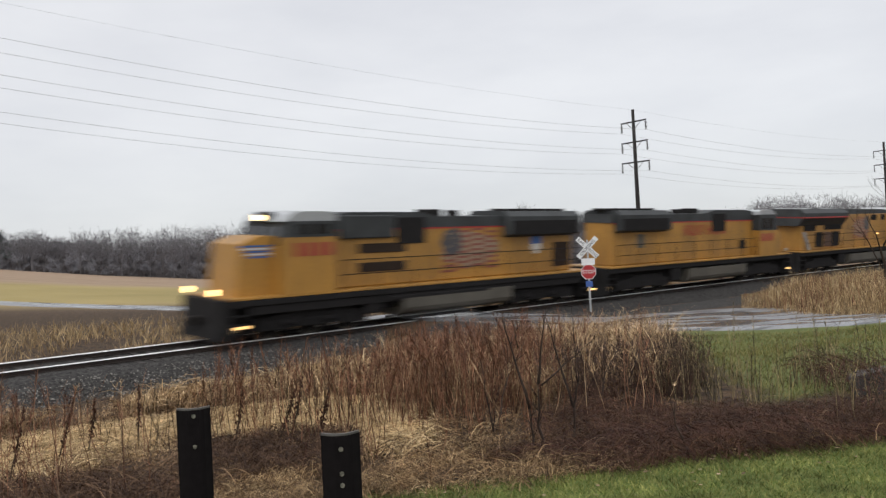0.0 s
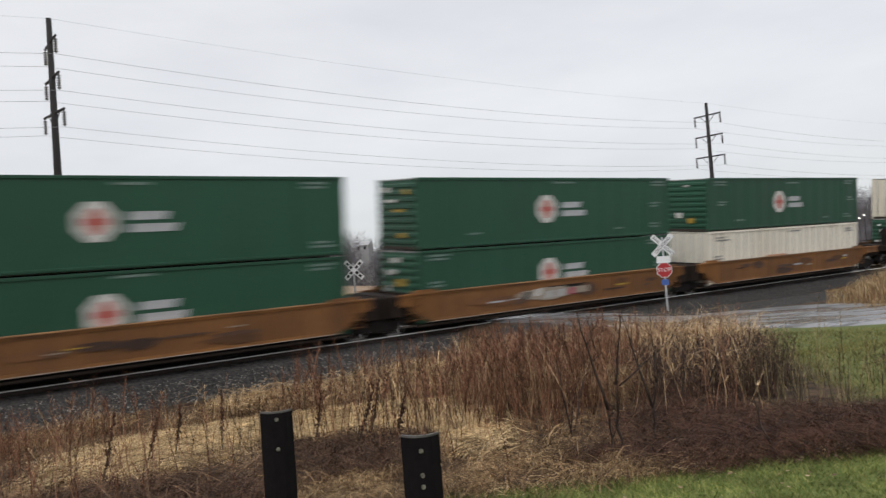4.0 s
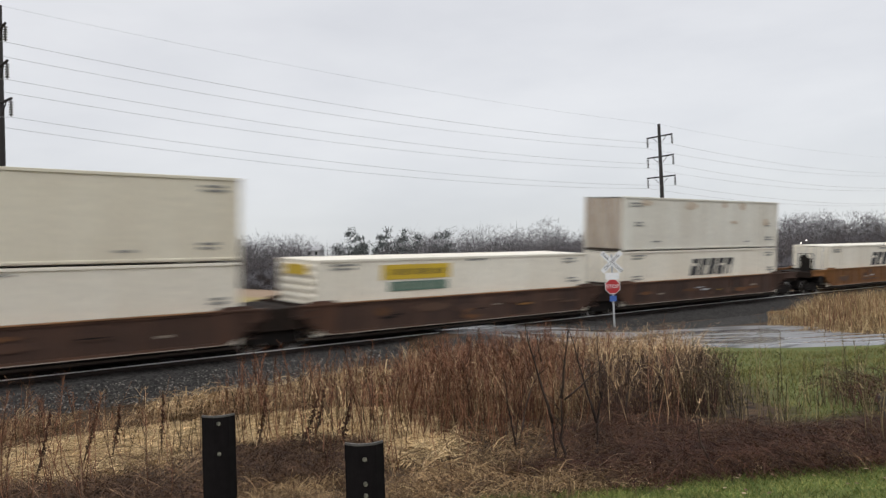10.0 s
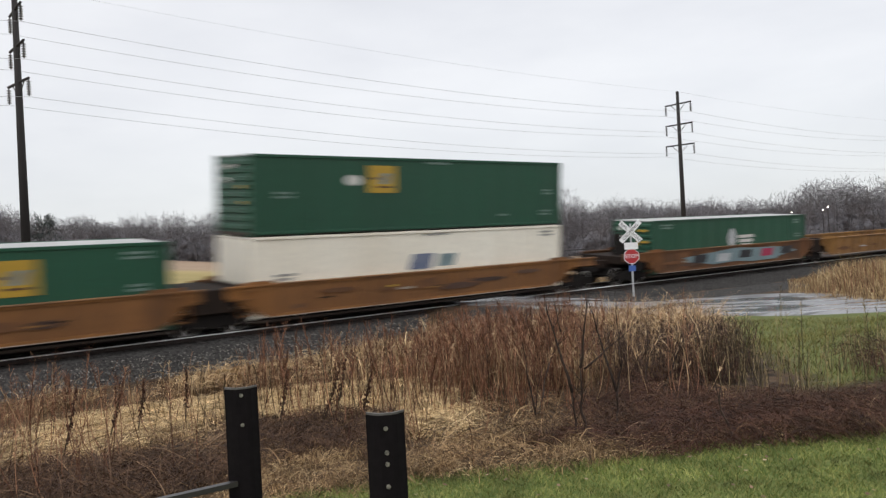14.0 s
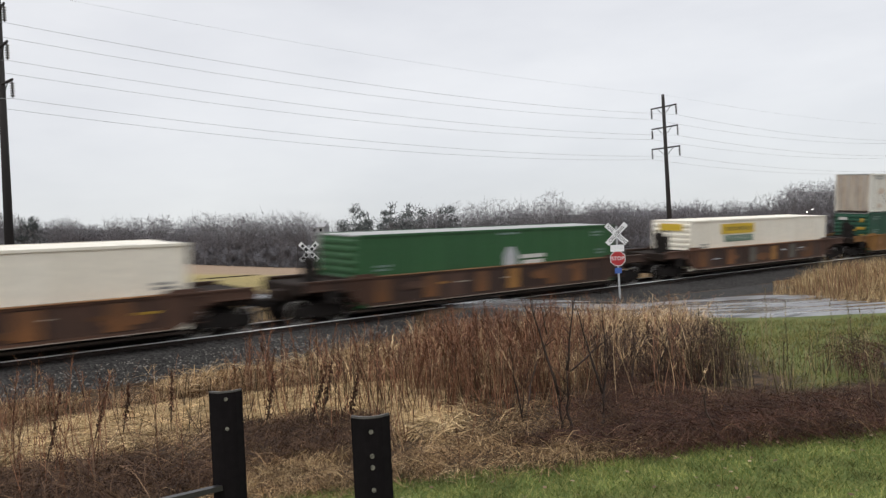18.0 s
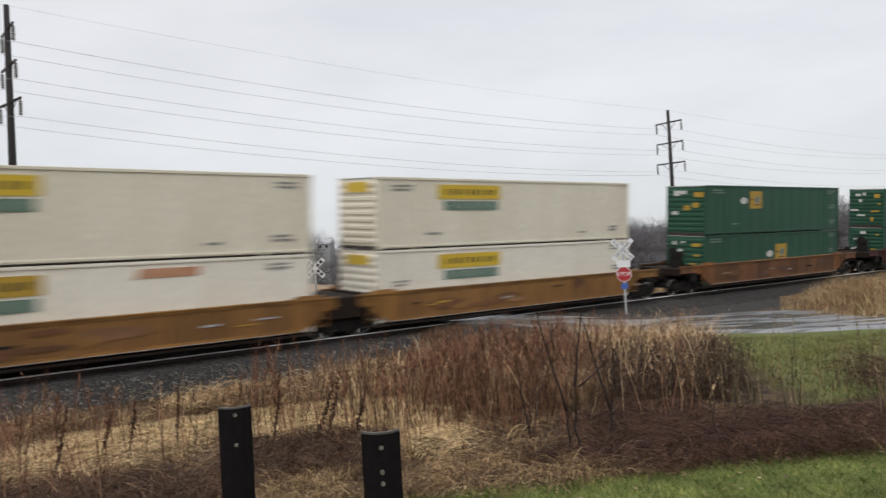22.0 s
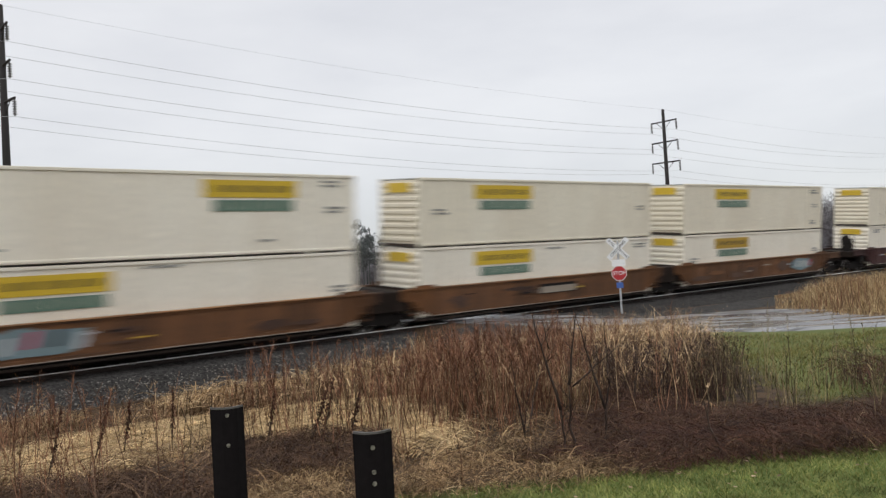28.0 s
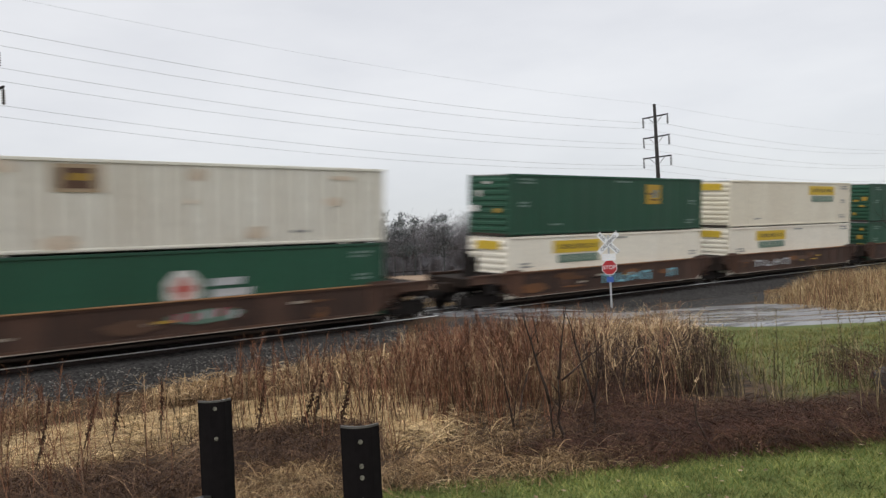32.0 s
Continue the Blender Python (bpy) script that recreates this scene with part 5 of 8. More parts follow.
def flag_emblem(ob, x, z, side, w=3.4, h=1.7, navy_left=True):
    y = side * 0.966
    sy = -0.006 if side < 0 else 0.006
    rng = random.Random(5)
    nx = -w * .30 if navy_left else w * .30
    plate("flag_field", x, z, w, h, M["dust_white"], ob, y, "blob")
    for k in range(8):
        for m in range(4):
            u = (m + .5) / 4 - .5
            plate("flag_stripe", x + u * w * .92 + rng.uniform(-.06, .06), z + h * (.42 - k * .12) + .10 * math.sin(u * 6 + 1), w * .24, h * .055, M["dust_red"], ob, y + sy, "slant")
    plate("flag_canton", x + nx, z + h * .2, w * .36, h * .8, M["flag_navy"], ob, y + sy * 2, "blob")
    for k in range(7):
        plate("flag_star", x + nx + rng.uniform(-.12, .12) * w, z + h * rng.uniform(.05, .4), 0.09, 0.09, M["dust_white"], ob, y + sy * 3)


def locomotive(kind, c, facing, lit):
    """A six-axle road locomotive. kind: 'ace', 'm' or 'ge'. The cab end is at -x; facing -1 leads with it, 1 trails it."""
    ob = new("diesel_locomotive")
    tagged(ob, {"ace": "yellow leading diesel locomotive with lit headlights and a flag emblem", "m": "yellow diesel locomotive with faded red lettering, running backwards",
                "ge": "yellow diesel locomotive with flared radiators and a flag emblem"}[kind], "locomotive", group="locomotives of the train")
    Y, G, K = M["loco_yellow"], M["loco_grey"], M["loco_black"]
    # frame, walkway, pilots, tank
    lbox("frame", -10.4, 10.4, -1.45, 1.45, 1.30, 1.62, K, ob)
    lbox("underframe", -9.9, 9.9, -0.95, 0.95, 0.70, 1.32, K, ob)
    lbox("equipment_box", -4.4, -3.5, -1.42, 1.42, 0.62, 1.30, K, ob)
    lbox("equipment_box", 3.3, 4.3, -1.42, 1.42, 0.60, 1.30, K, ob)
    lbox("side_skirt", -9.6, 9.6, -1.46, -1.40, 1.02, 1.34, K, ob, 0.01)
    lbox("sill_stripe", -10.4, 10.4, -1.50, 1.50, 1.58, 1.66, Y, ob, 0.01)
    lbox("walkway_edge", -10.3, 10.3, -1.52, -1.46, 1.36, 1.56, K, ob, 0.01)
    for sg in (-1, 1):
        shaped("pilot", [(sg * 10.3, 1.62), (sg * 10.75, 1.62), (sg * 10.8, 0.75), (sg * 10.95, 0.18), (sg * 10.3, 0.18)], -1.42, 1.42, K, ob)
        shared("coupler", coupler_mesh(), ob, pose(sg * 10.8, 0, 0) if sg > 0 else pose(-10.8, 0, 0, 0, 0, 180))
        for y in (-1.30, 1.30):
            bm = bmesh.new()
            for k in range(4):
                box(bm, min(sg * 9.75, sg * 10.35), max(sg * 9.75, sg * 10.35), y - 0.2, y + 0.2, 0.36 + k * 0.32, 0.40 + k * 0.32)
            box(bm, min(sg * 9.7, sg * 9.75), max(sg * 9.7, sg * 9.75), y - 0.2, y + 0.2, 0.3, 1.6)
            part("step_well", bm, K, ob)
    bm = bmesh.new()
    prism(bm, [(-1.38, 0.52), (-1.47, 0.70), (-1.50, 1.20), (1.50, 1.20), (1.47, 0.70), (1.38, 0.52), (0.9, 0.34), (-0.9, 0.34)], 0, -3.3, 3.4)
    tank = part("fuel_tank", bm, M["tank_grey"], ob, "dusty grey fuel tank")
    tank.location.x = 0.9 * -facing
    lbox("air_reservoir", -3.2, 2.8, -1.5, -1.3, 1.05, 1.28, K, ob, 0.06)
    for x in (-6.7, 6.7):
        tr = shared("truck", loco_truck(), ob, pose(x, 0, 0), "dark three-axle truck")
        for dx in (-1.85, 0, 1.85):
            w = shared("wheelset", loco_wheel(), tr, pose(dx, 0, 0.53))
            WHEELS.append((w, c + facing * -1 * x, dx, 0.53, 0.53 * (1 if facing < 0 else -1)))
    # nose and cab
    if kind == "ge":
        nose = [(-9.9, 1.66), (-9.9, 2.95), (-9.2, 3.25), (-8.3, 3.25), (-8.3, 1.66)]
    else:
        high = 0.42 if kind == "ace" else 0.0
        nose = [(-10.0, 1.66), (-9.75, 2.95 + high), (-9.1, 3.20 + high), (-8.3, 3.20 + high), (-8.3, 1.66)]
    shaped("nose", nose, -1.0, 1.0, Y, ob)
    cab_z = 4.45 if kind != "m" else 4.40
    shaped("cab", [(-8.35, 1.66), (-8.35, 3.2), (-8.05, 4.05), (-5.9, 4.05), (-5.9, 1.66)], -1.50, 1.50, Y, ob)
    band = 3.58 if kind == "ace" else 3.16
    shaped("cab_upper", [(-8.37 + (band - 3.16) / 3, band), (-8.05, 4.12), (-5.88, 4.12), (-5.88, band)], -1.505, 1.505, G, ob)
    shaped("cab_roof", [(-8.2, 4.10), (-7.9, cab_z - .1), (-7.6, cab_z), (-6.2, cab_z), (-5.85, cab_z - .1), (-5.8, 4.10)], -1.45, 1.45, M["galvanised"], ob, "pale grey cab roof")
    for sd in (-1, 1):
        for x0, x1 in ((-7.75, -7.05), (-6.85, -6.2)):
            lbox("side_window", x0, x1, min(sd * 1.50, sd * 1.515), max(sd * 1.50, sd * 1.515), band + 0.10, 4.02 if kind == "ace" else 3.9, M["glass_dark"], ob, 0.0)
        for k in range(4):
            plate("number_bar", -7.6 + k * .46, band - 0.42, 0.34, 0.50, M["faded_red"], ob, sd * 1.512)
    for y in (-0.95, -0.32, 0.32, 0.95):
        bm = bmesh.new()
        prism(bm, [(-8.40, 3.30), (-8.17, 3.92), (-8.13, 3.92), (-8.36, 3.30)], 1, y - 0.26, y + 0.26)
        part("windscreen", bm, M["glass_dark"], ob)
    # nose wing emblem
    for k in range(5):
        plate("wing_emblem", -9.15 + k * .04, band - 0.28 - k * .09, 1.3 - k * .1, 0.07, M["logo_white"] if k % 2 else M["logo_blue"], ob, -1.012, "slant")
    # hood
    if kind == "ge":
        lbox("hood", -5.9, 5.6, -0.95, 0.95, 1.66, 4.05, Y, ob, 0.05)
        shaped("hood_roof", [(-5.9, 4.0), (-5.9, 4.25), (-4.0, 4.35), (5.7, 4.40), (5.7, 4.0)], -0.93, 0.93, G, ob)
        lbox("radiator_hood", 5.6, 9.6, -1.0, 1.0, 1.66, 3.8, Y, ob, 0.05)
        bm = bmesh.new()
        prism(bm, [(-1.0, 3.3), (-1.5, 3.85), (-1.5, 4.15), (-1.15, 4.42), (1.15, 4.42), (1.5, 4.15), (1.5, 3.85), (1.0, 3.3)], 0, 3.0, 10.1)
        part("radiator_housing", bm, G, ob, "dark grey flared radiator housing")
        lbox("radiator_stripe", 3.0, 10.1, -1.515, 1.515, 3.82, 3.9, M["red_stripe"], ob, 0.0)
        for k in range(4):
            lbox("roof_fan_grille", 3.6 + k * 1.6, 4.6 + k * 1.6, -1.1, 1.1, 4.40, 4.46, M["galvanised"] if k % 2 else K, ob, 0.02)
        for sd in (-1, 1):
            lbox("louvre_panel", 3.1, 6.0, min(sd * .97, sd * 1.03), max(sd * .97, sd * 1.03), 3.0, 3.5, K, ob, 0.01)
            for k in range(3):
                lbox("louvre_panel", 3.5 + k * 1.35, 4.65 + k * 1.35, min(sd * .97, sd * 1.04), max(sd * .97, sd * 1.04), 1.85, 2.85, M["brown_patch"] if k == 1 else K, ob, 0.01)
                lbox("roof_panel", 4.0 + k * 2.1, 4.6 + k * 2.1, min(sd * .25, sd * 1.1), max(sd * .25, sd * 1.1), 4.42, 4.45, M["galvanised"], ob, 0.0)
            lbox("louvre_panel", 7.4, 9.2, min(sd * .98, sd * 1.06), max(sd * .98, sd * 1.06), 2.95, 3.6, K, ob, 0.01)
            shaped("sand_brace", [(8.2, 1.7), (8.6, 1.7), (9.4, 2.9), (9.0, 2.9)], sd * 1.06 - .02, sd * 1.06 + .02, M["galvanised"], ob)
            flag_emblem(ob, -0.4, 3.0, sd, 3.2, 1.6, sd > 0)
            lbox("hood_window", -4.9, -4.1, min(sd * .95, sd * .97), max(sd * .95, sd * .97), 3.55, 3.95, K, ob, 0.0)
            lbox("hood_window", -3.3, -2.2, min(sd * .95, sd * .97), max(sd * .95, sd * .97), 3.55, 3.95, K, ob, 0.0)
        plate("walkway_light", -3.4, 2.55, 0.3, 0.14, M["step_light"], ob, 0.99)
    else:
        lbox("hood", -5.9, 9.4, -0.95, 0.95, 1.66, 4.0, Y, ob, 0.05)
        shaped("hood_roof", [(-5.9, 3.80), (-5.9, 4.30), (-5.0, 4.40), (-1.0, 4.40), (0.0, 4.22), (9.4, 4.22), (9.45, 3.80)], -0.965, 0.965, G, ob)
        for sd in (-1, 1):
            lbox("hood_stripe", -5.9, 9.4, min(sd * .94, sd * .962), max(sd * .94, sd * .962), 3.74, 3.80, M["red_stripe"], ob, 0.0)
            lbox("louvre_panel", -2.4, -0.8, min(sd * .95, sd * 1.0), max(sd * .95, sd * 1.0), 3.2, 4.2, K, ob, 0.01)
            if kind == "ace":
                lbox("dynamic_brake_hatch", -5.4, -2.6, min(sd * .94, sd * 1.12), max(sd * .94, sd * 1.12), 3.45, 4.3, G, ob, 0.04)
                for z in (2.15, 2.85):
                    lbox("louvre_panel", -4.4, -1.9, min(sd * .95, sd * .985), max(sd * .95, sd * .985), z + 0.05, z + 0.40, M["louvre_brown"], ob, 0.01)
                flag_emblem(ob, 2.0, 2.85, sd, 3.9, 1.75)
                plate("shield_emblem", 6.6, 2.95, 0.8, 1.0, M["logo_white"], ob, sd * .97, "octagon")
                plate("shield_emblem", 6.6, 3.15, 0.8, 0.4, M["logo_blue"], ob, sd * .975)
                lbox("louvre_panel", 7.9, 9.2, min(sd * .95, sd * .975), max(sd * .95, sd * .975), 1.9, 3.0, M["louvre_brown"], ob, 0.0)
            else:
                for k in range(11):
                    x = -2.3 + k * 0.45
                    plate("faded_letter_stroke", x - .12, 3.3, 0.09, 0.60, M["faded_red"], ob, sd * .966)
                    if k != 5:
                        plate("faded_letter_stroke", x + .12, 3.3, 0.09, 0.60, M["faded_red"], ob, sd * .966)
                        plate("faded_letter_stroke", x, 3.3 + (0.25, 0.0, -0.25)[k % 3], 0.2, 0.10, M["faded_red"], ob, sd * .968)
                lbox("hood_door", -5.0, -4.2, min(sd * .95, sd * .97), max(sd * .95, sd * .97), 2.1, 2.6, K, ob, 0.0)
                lbox("hood_door", 6.4, 7.2, min(sd * .95, sd * .97), max(sd * .95, sd * .97), 2.5, 3.2, M["tank_grey"], ob, 0.0)
        bm = bmesh.new()
        rx0, rx1 = (4.2, 9.7) if kind == "ace" else (4.2, 9.2)
        prism(bm, [(-0.98, 3.3), (-1.32, 3.45), (-1.32, 4.2), (-1.05, 4.42), (1.05, 4.42), (1.32, 4.2), (1.32, 3.45), (0.98, 3.3)], 0, rx0, rx1)
        part("radiator_housing", bm, G, ob, "dark grey radiator housing")
        for sd in (-1, 1):
            lbox("radiator_grille", rx0 + .3, rx1 - .3, min(sd * 1.31, sd * 1.35), max(sd * 1.31, sd * 1.35), 3.40, 4.02, K, ob, 0.01)
        for k in range(3):
            bm = bmesh.new()
            tube(bm, (rx0 + 1.1 + k * 1.75, 0, 4.40), (rx0 + 1.1 + k * 1.75, 0, 4.52), 0.72, sides=20)
            part("radiator_fan", bm, K, ob)
        lbox("exhaust_stack", -0.2, 0.8, -0.35, 0.35, 4.2, 4.50, K, ob, 0.03)
        lbox("roof_horn", 1.6, 1.9, -0.3, 0.3, 4.22, 4.46, K, ob, 0.02)
    # hood door seams
    bm = bmesh.new()
    for sd in (-1, 1):
        for k in range(20):
            x = -5.4 + k * 0.72
            if x < 9.2:
                box(bm, x - 0.012, x + 0.012, sd * 0.953 - 0.006, sd * 0.953 + 0.006, 1.75, 3.2)
    part("door_seams", bm, M["tank_grey"], ob)
    for y in (-1.46, 1.46):
        railing(ob, -5.6, 9.6, y)
        if kind != "ge":
            plate("step_light", -10.0, 0.62, 0.42, 0.10, M["step_light"], ob, y * 1.035, label="glowing step light")
        if kind == "ace":
            plate("step_light", 10.5, 0.62, 0.42, 0.10, M["step_light"], ob, y * 1.035, label="glowing step light")
    # lamps on the cab end
    def lamp(name, x, y, z, r, mat):
        bm = bmesh.new()
        tube(bm, (x + 0.12, y, z), (x, y, z), r, sides=12)
        part(name, bm, mat, ob)
    for y in (-0.14, 0.14):
        lamp("headlight", -8.42 if lit else -8.2, y, 4.22, 0.09, M["headlight"] if lit else M["galvanised"])
    for y in (-0.95, 0.95):
        lamp("ditch_light", -10.85, y, 1.85, 0.10, M["ditch_light"] if lit else M["galvanised"])
    if lit:
        lbox("headlight_box", -8.3, -7.9, -0.35, 0.35, 4.05, 4.42, G, ob, 0.03)
    return ob


RAISED = set()


def raise_body(ob, k):
    """Bring the body above the walkway to its full height."""
    for o in ob.children:
        if o.name.startswith(("truck", "coupler", "pilot", "step_well", "fuel_tank", "underframe", "equipment_box", "side_skirt")):
            continue
        if o.location.z > 1.7:
            o.location.z = 1.66 + (o.location.z - 1.66) * k
        if o.data and o.data.name not in RAISED:
            RAISED.add(o.data.name)
            for v in o.data.vertices:
                if v.co.z > 1.66:
                    v.co.z = 1.66 + (v.co.z - 1.66) * k


LOCOS = (("ace", -80.1, -1, True), ("m", -57.7, 1, False), ("ge", -35.3, 1, False))
for kind_, c_, facing_, lit_ in LOCOS:
    engine = locomotive(kind_, c_, facing_, lit_)
    raise_body(engine, 1.10)
    MOVING.append((engine, c_, 0.0 if facing_ < 0 else "turn"))


# ---- poles and wires ----
POLES = ((-78.0, 9.6), (-28.0, 49.95), (21.9, 92.4), (72.0, 134.5), (122.0, 176.5))
ARM_AZ = (131, 137.5, 140)                        # bearings of the three crossarms, lowest first
ARM_Z = (13.0, 15.25, 17.5)
POLE_RISE = (0.6, 0.95, -0.35, -0.2, 0.0)          # how much each pole's head stands above the rest
POLE_TOP = 18.9


def insulator_mesh():
    def make():
        bm = bmesh.new()
        for k in range(6):
            z = -0.18 - k * 0.15
            tube(bm, (0, 0, z), (0, 0, z - 0.06), 0.09, 0.15, sides=10)
            tube(bm, (0, 0, z - 0.06), (0, 0, z - 0.15), 0.04, sides=6)
        tube(bm, (0, 0, 0), (0, 0, -0.2), 0.03, sides=6)
        return mesh_of("insulator_string", bm, M["insulator"])
    return cached("insulator", make)


def build_poles():
    tips = []
    for i, (x, y) in enumerate(POLES):
        g = ground(x, y)
        ob = tagged(new("utility_pole"), "tall dark wet wooden pole with three crossarms", "utility pole", group="poles of the power line")
        base = 0.2
        rise = POLE_RISE[i]
        ob.matrix_basis = Matrix.Translation((x, y, base))
        bm = bmesh.new()
        tube(bm, (0, 0, g - base - 0.4), (0, 0, POLE_TOP + rise * 1.15 - 0.2), 0.30, 0.165, 14)
        part("shaft", bm, M["pole_wood"], ob)
        row = []
        for k, z in enumerate(ARM_Z):
            bm = bmesh.new()
            r, z = 1.7, z + rise
            cross = Vector((math.sin(radians(ARM_AZ[k])), math.cos(radians(ARM_AZ[k])), 0))
            a, b = cross * -r, cross * r
            tube(bm, a + Vector((0, 0, z - base)), b + Vector((0, 0, z - base)), 0.085, sides=6)
            part("crossarm", bm, M["pole_wood"], ob)
            for w in (a, b):
                bm = bmesh.new()
                tube(bm, w * 0.62 + Vector((0, 0, z - base + 0.06)), Vector((0, 0, z - base - 0.75)) + w.normalized() * 0.2, 0.03, sides=5)
                part("brace", bm, M["pole_wood"], ob)
                tipz = z - base + 0
                shared("insulator_string", insulator_mesh(), ob, Matrix.Translation(w * 0.96 + Vector((0, 0, tipz))))
                row.append(Vector((x, y, base)) + w * 0.96 + Vector((0, 0, tipz - 1.12)))
        row.append(Vector((x, y, POLE_TOP + rise * 1.15)))
        tips.append(row)
    # conductors
    for i in range(len(tips) - 1):
        for k, (a, b) in enumerate(zip(tips[i], tips[i + 1])):
            cu = bpy.data.curves.new("power_line_wire", "CURVE")
            cu.dimensions = "3D"
            cu.bevel_depth, cu.bevel_resolution = (0.012, 1) if k < 6 else (0.006, 1)
            sp = cu.splines.new("POLY")
            n = 28
            sp.points.add(n)
            sag = 1.0 if k < 6 else 0.7
            for j in range(n + 1):
                t = j / n
                p = a.lerp(b, t)
                p.z -= sag * 4 * t * (1 - t)
                sp.points[j].co = (*p, 1)
            ob = new("power_line_wire", cu)
            cu.materials.append(M["wire"])
            tagged(ob, "thin sagging power line wire between poles", "power line", group="wires of the power line")


build_poles()


# ---- crossing signs ----
def flat_text(name, body, size, mat, parent, m, label=""):
    cu = bpy.data.curves.new(name, "FONT")
    cu.body, cu.size, cu.align_x, cu.align_y, cu.extrude = body, size, "CENTER", "CENTER", 0.002
    ob = new(name, cu)
    cu.materials.append(mat)
    ob.parent = parent
    ob.matrix_basis = m
    if label:
        tagged(ob, label)
    return ob


def crossbuck(x, y, yaw, front, top, label):
    """Local -y is the face of the sign."""
    g = ground(x, y)
    ob = tagged(new("crossbuck_sign"), label, "railroad sign", group="crossing signs")
    ob.matrix_basis = pose(x, y, g, 0, 0, yaw)
    h = top - g
    bm = bmesh.new()
    box(bm, -0.045, 0.045, -0.03, 0.03, -0.3, h + 0.35, bevel=0.01)
    part("post", bm, M["galvanised"], ob)
    for ang, word in ((45, "CROSSING"), (-45, "RAIL ROAD")):
        bm = bmesh.new()
        yo = -0.045 if ang > 0 else -0.055
        box(bm, -0.61, 0.61, -0.003, 0.003, -0.115, 0.115)
        bl = part("blade", bm, M["sign_white"], ob)
        bl.matrix_basis = pose(0, yo, h, 0, -ang, 0)
        if front and word == "CROSSING":
            flat_text("lettering", word, 0.19, M["sign_black"], bl, pose(0, -0.016, -0.005, 90, 0, 0))
        elif front:
            flat_text("lettering", "RAIL", 0.19, M["sign_black"], bl, pose(-0.36, -0.006, -0.005, 90, 0, 0))
            flat_text("lettering", "ROAD", 0.19, M["sign_black"], bl, pose(0.36, -0.006, -0.005, 90, 0, 0))
        else:
            for k in (-0.42, -0.2, 0.2, 0.42):
                plate("legend_bar", k, 0, 0.15, 0.13, M["sign_black"], bl, -0.012)
    return ob, h


def build_signs():
    ob, h = crossbuck(6.5, 37.4, -14, True, 2.70, "white crossbuck sign with a red stop sign below")
    bm = bmesh.new()
    box(bm, -0.30, 0.30, -0.05, -0.045, h - 0.78, h - 0.48)
    part("track_plate", bm, M["sign_white"], ob)
    bm = bmesh.new()
    r = 0.355
    prism(bm, [(r * math.cos(math.tau * (k + .5) / 8), h - 1.09 + r * math.sin(math.tau * (k + .5) / 8)) for k in range(8)], 1, -0.066, -0.060)
    part("stop_border", bm, M["sign_white"], ob)
    bm = bmesh.new()
    r = 0.328
    prism(bm, [(r * math.cos(math.tau * (k + .5) / 8), h - 1.09 + r * math.sin(math.tau * (k + .5) / 8)) for k in range(8)], 1, -0.071, -0.067)
    face = part("stop_face", bm, M["sign_red"], ob, "red octagonal stop face")
    flat_text("stop_lettering", "STOP", 0.235, M["sign_white"], face, pose(0, -0.075, h - 1.09, 90, 0, 0))
    bm = bmesh.new()
    box(bm, -0.15, 0.15, -0.05, -0.045, h - 1.75, h - 1.50)
    part("notice_plate", bm, M["sign_blue"], ob, "small blue notice plate")
    crossbuck(-7.9, 40.6, 18, False, 2.66, "white crossbuck sign beyond the track beside a grey cabinet")
    x, y = -7.55, 41.1
    ob = tagged(new("relay_cabinet"), "small grey steel relay cabinet behind the crossing sign", "cabinet")
    ob.matrix_basis = pose(x, y, ground(x, y), 0, 0, 18)
    bm = bmesh.new()
    box(bm, -0.22, 0.22, -0.2, 0.2, 0.25, 1.15, bevel=0.02)
    part("body", bm, M["cabinet_grey"], ob)
    bm = bmesh.new()
    box(bm, -0.26, 0.26, -0.24, 0.24, 1.15, 1.20, bevel=0.01)
    part("lid", bm, M["galvanised"], ob)
    for q in (-0.15, 0.15):
        bm = bmesh.new()
        tube(bm, (q, 0, -0.3), (q, 0, 0.26), 0.03, sides=6)
        part("leg", bm, M["galvanised"], ob)


build_signs()


# ---- posts and gate by the camera ----
def holed_post(name, x, y, top, yaw, w, holes, label):
    g = ground(x, y)
    ob = tagged(new(name), label, "steel post", group="posts by the lawn")
    ob.matrix_basis = pose(x, y, g, 0, 0, yaw)
    h = top - g
    d, t = w * 0.42, w * 0.07
    # a channel section: flat web, two slanted flanges and lips
    out = [(-w * .5, -d * .2), (-w * .30, d * .30), (-w * .16, d * .5), (w * .16, d * .5), (w * .30, d * .30), (w * .5, -d * .2),
           (w * .5, -d * .2 - t), (w * .27, d * .30 - t * 1.3), (w * .14, d * .5 - t), (-w * .14, d * .5 - t), (-w * .27, d * .30 - t * 1.3), (-w * .5, -d * .2 - t)]
    bm = bmesh.new()
    prism(bm, [(a, -b) for a, b in out], 2, -0.3, h - 0.004)
    part("channel", bm, M["post_black"], ob)
    bm = bmesh.new()
    prism(bm, [(a * .985, -b) for a, b in out], 2, h - 0.004, h + 0.001)
    part("cut_top", bm, M["post_edge"], ob, "bare worn steel cut end")
    # Solid discs painted patchy pale, for the bright straw seen through each hole.
    for z in holes:
        bm = bmesh.new()
        tube(bm, (0, -d * .5 - 0.004, h - z), (0, -d * .5 + 0.006, h - z), 0.0054, sides=12)
        part("hole", bm, M["hole_fill"], ob)
    return ob


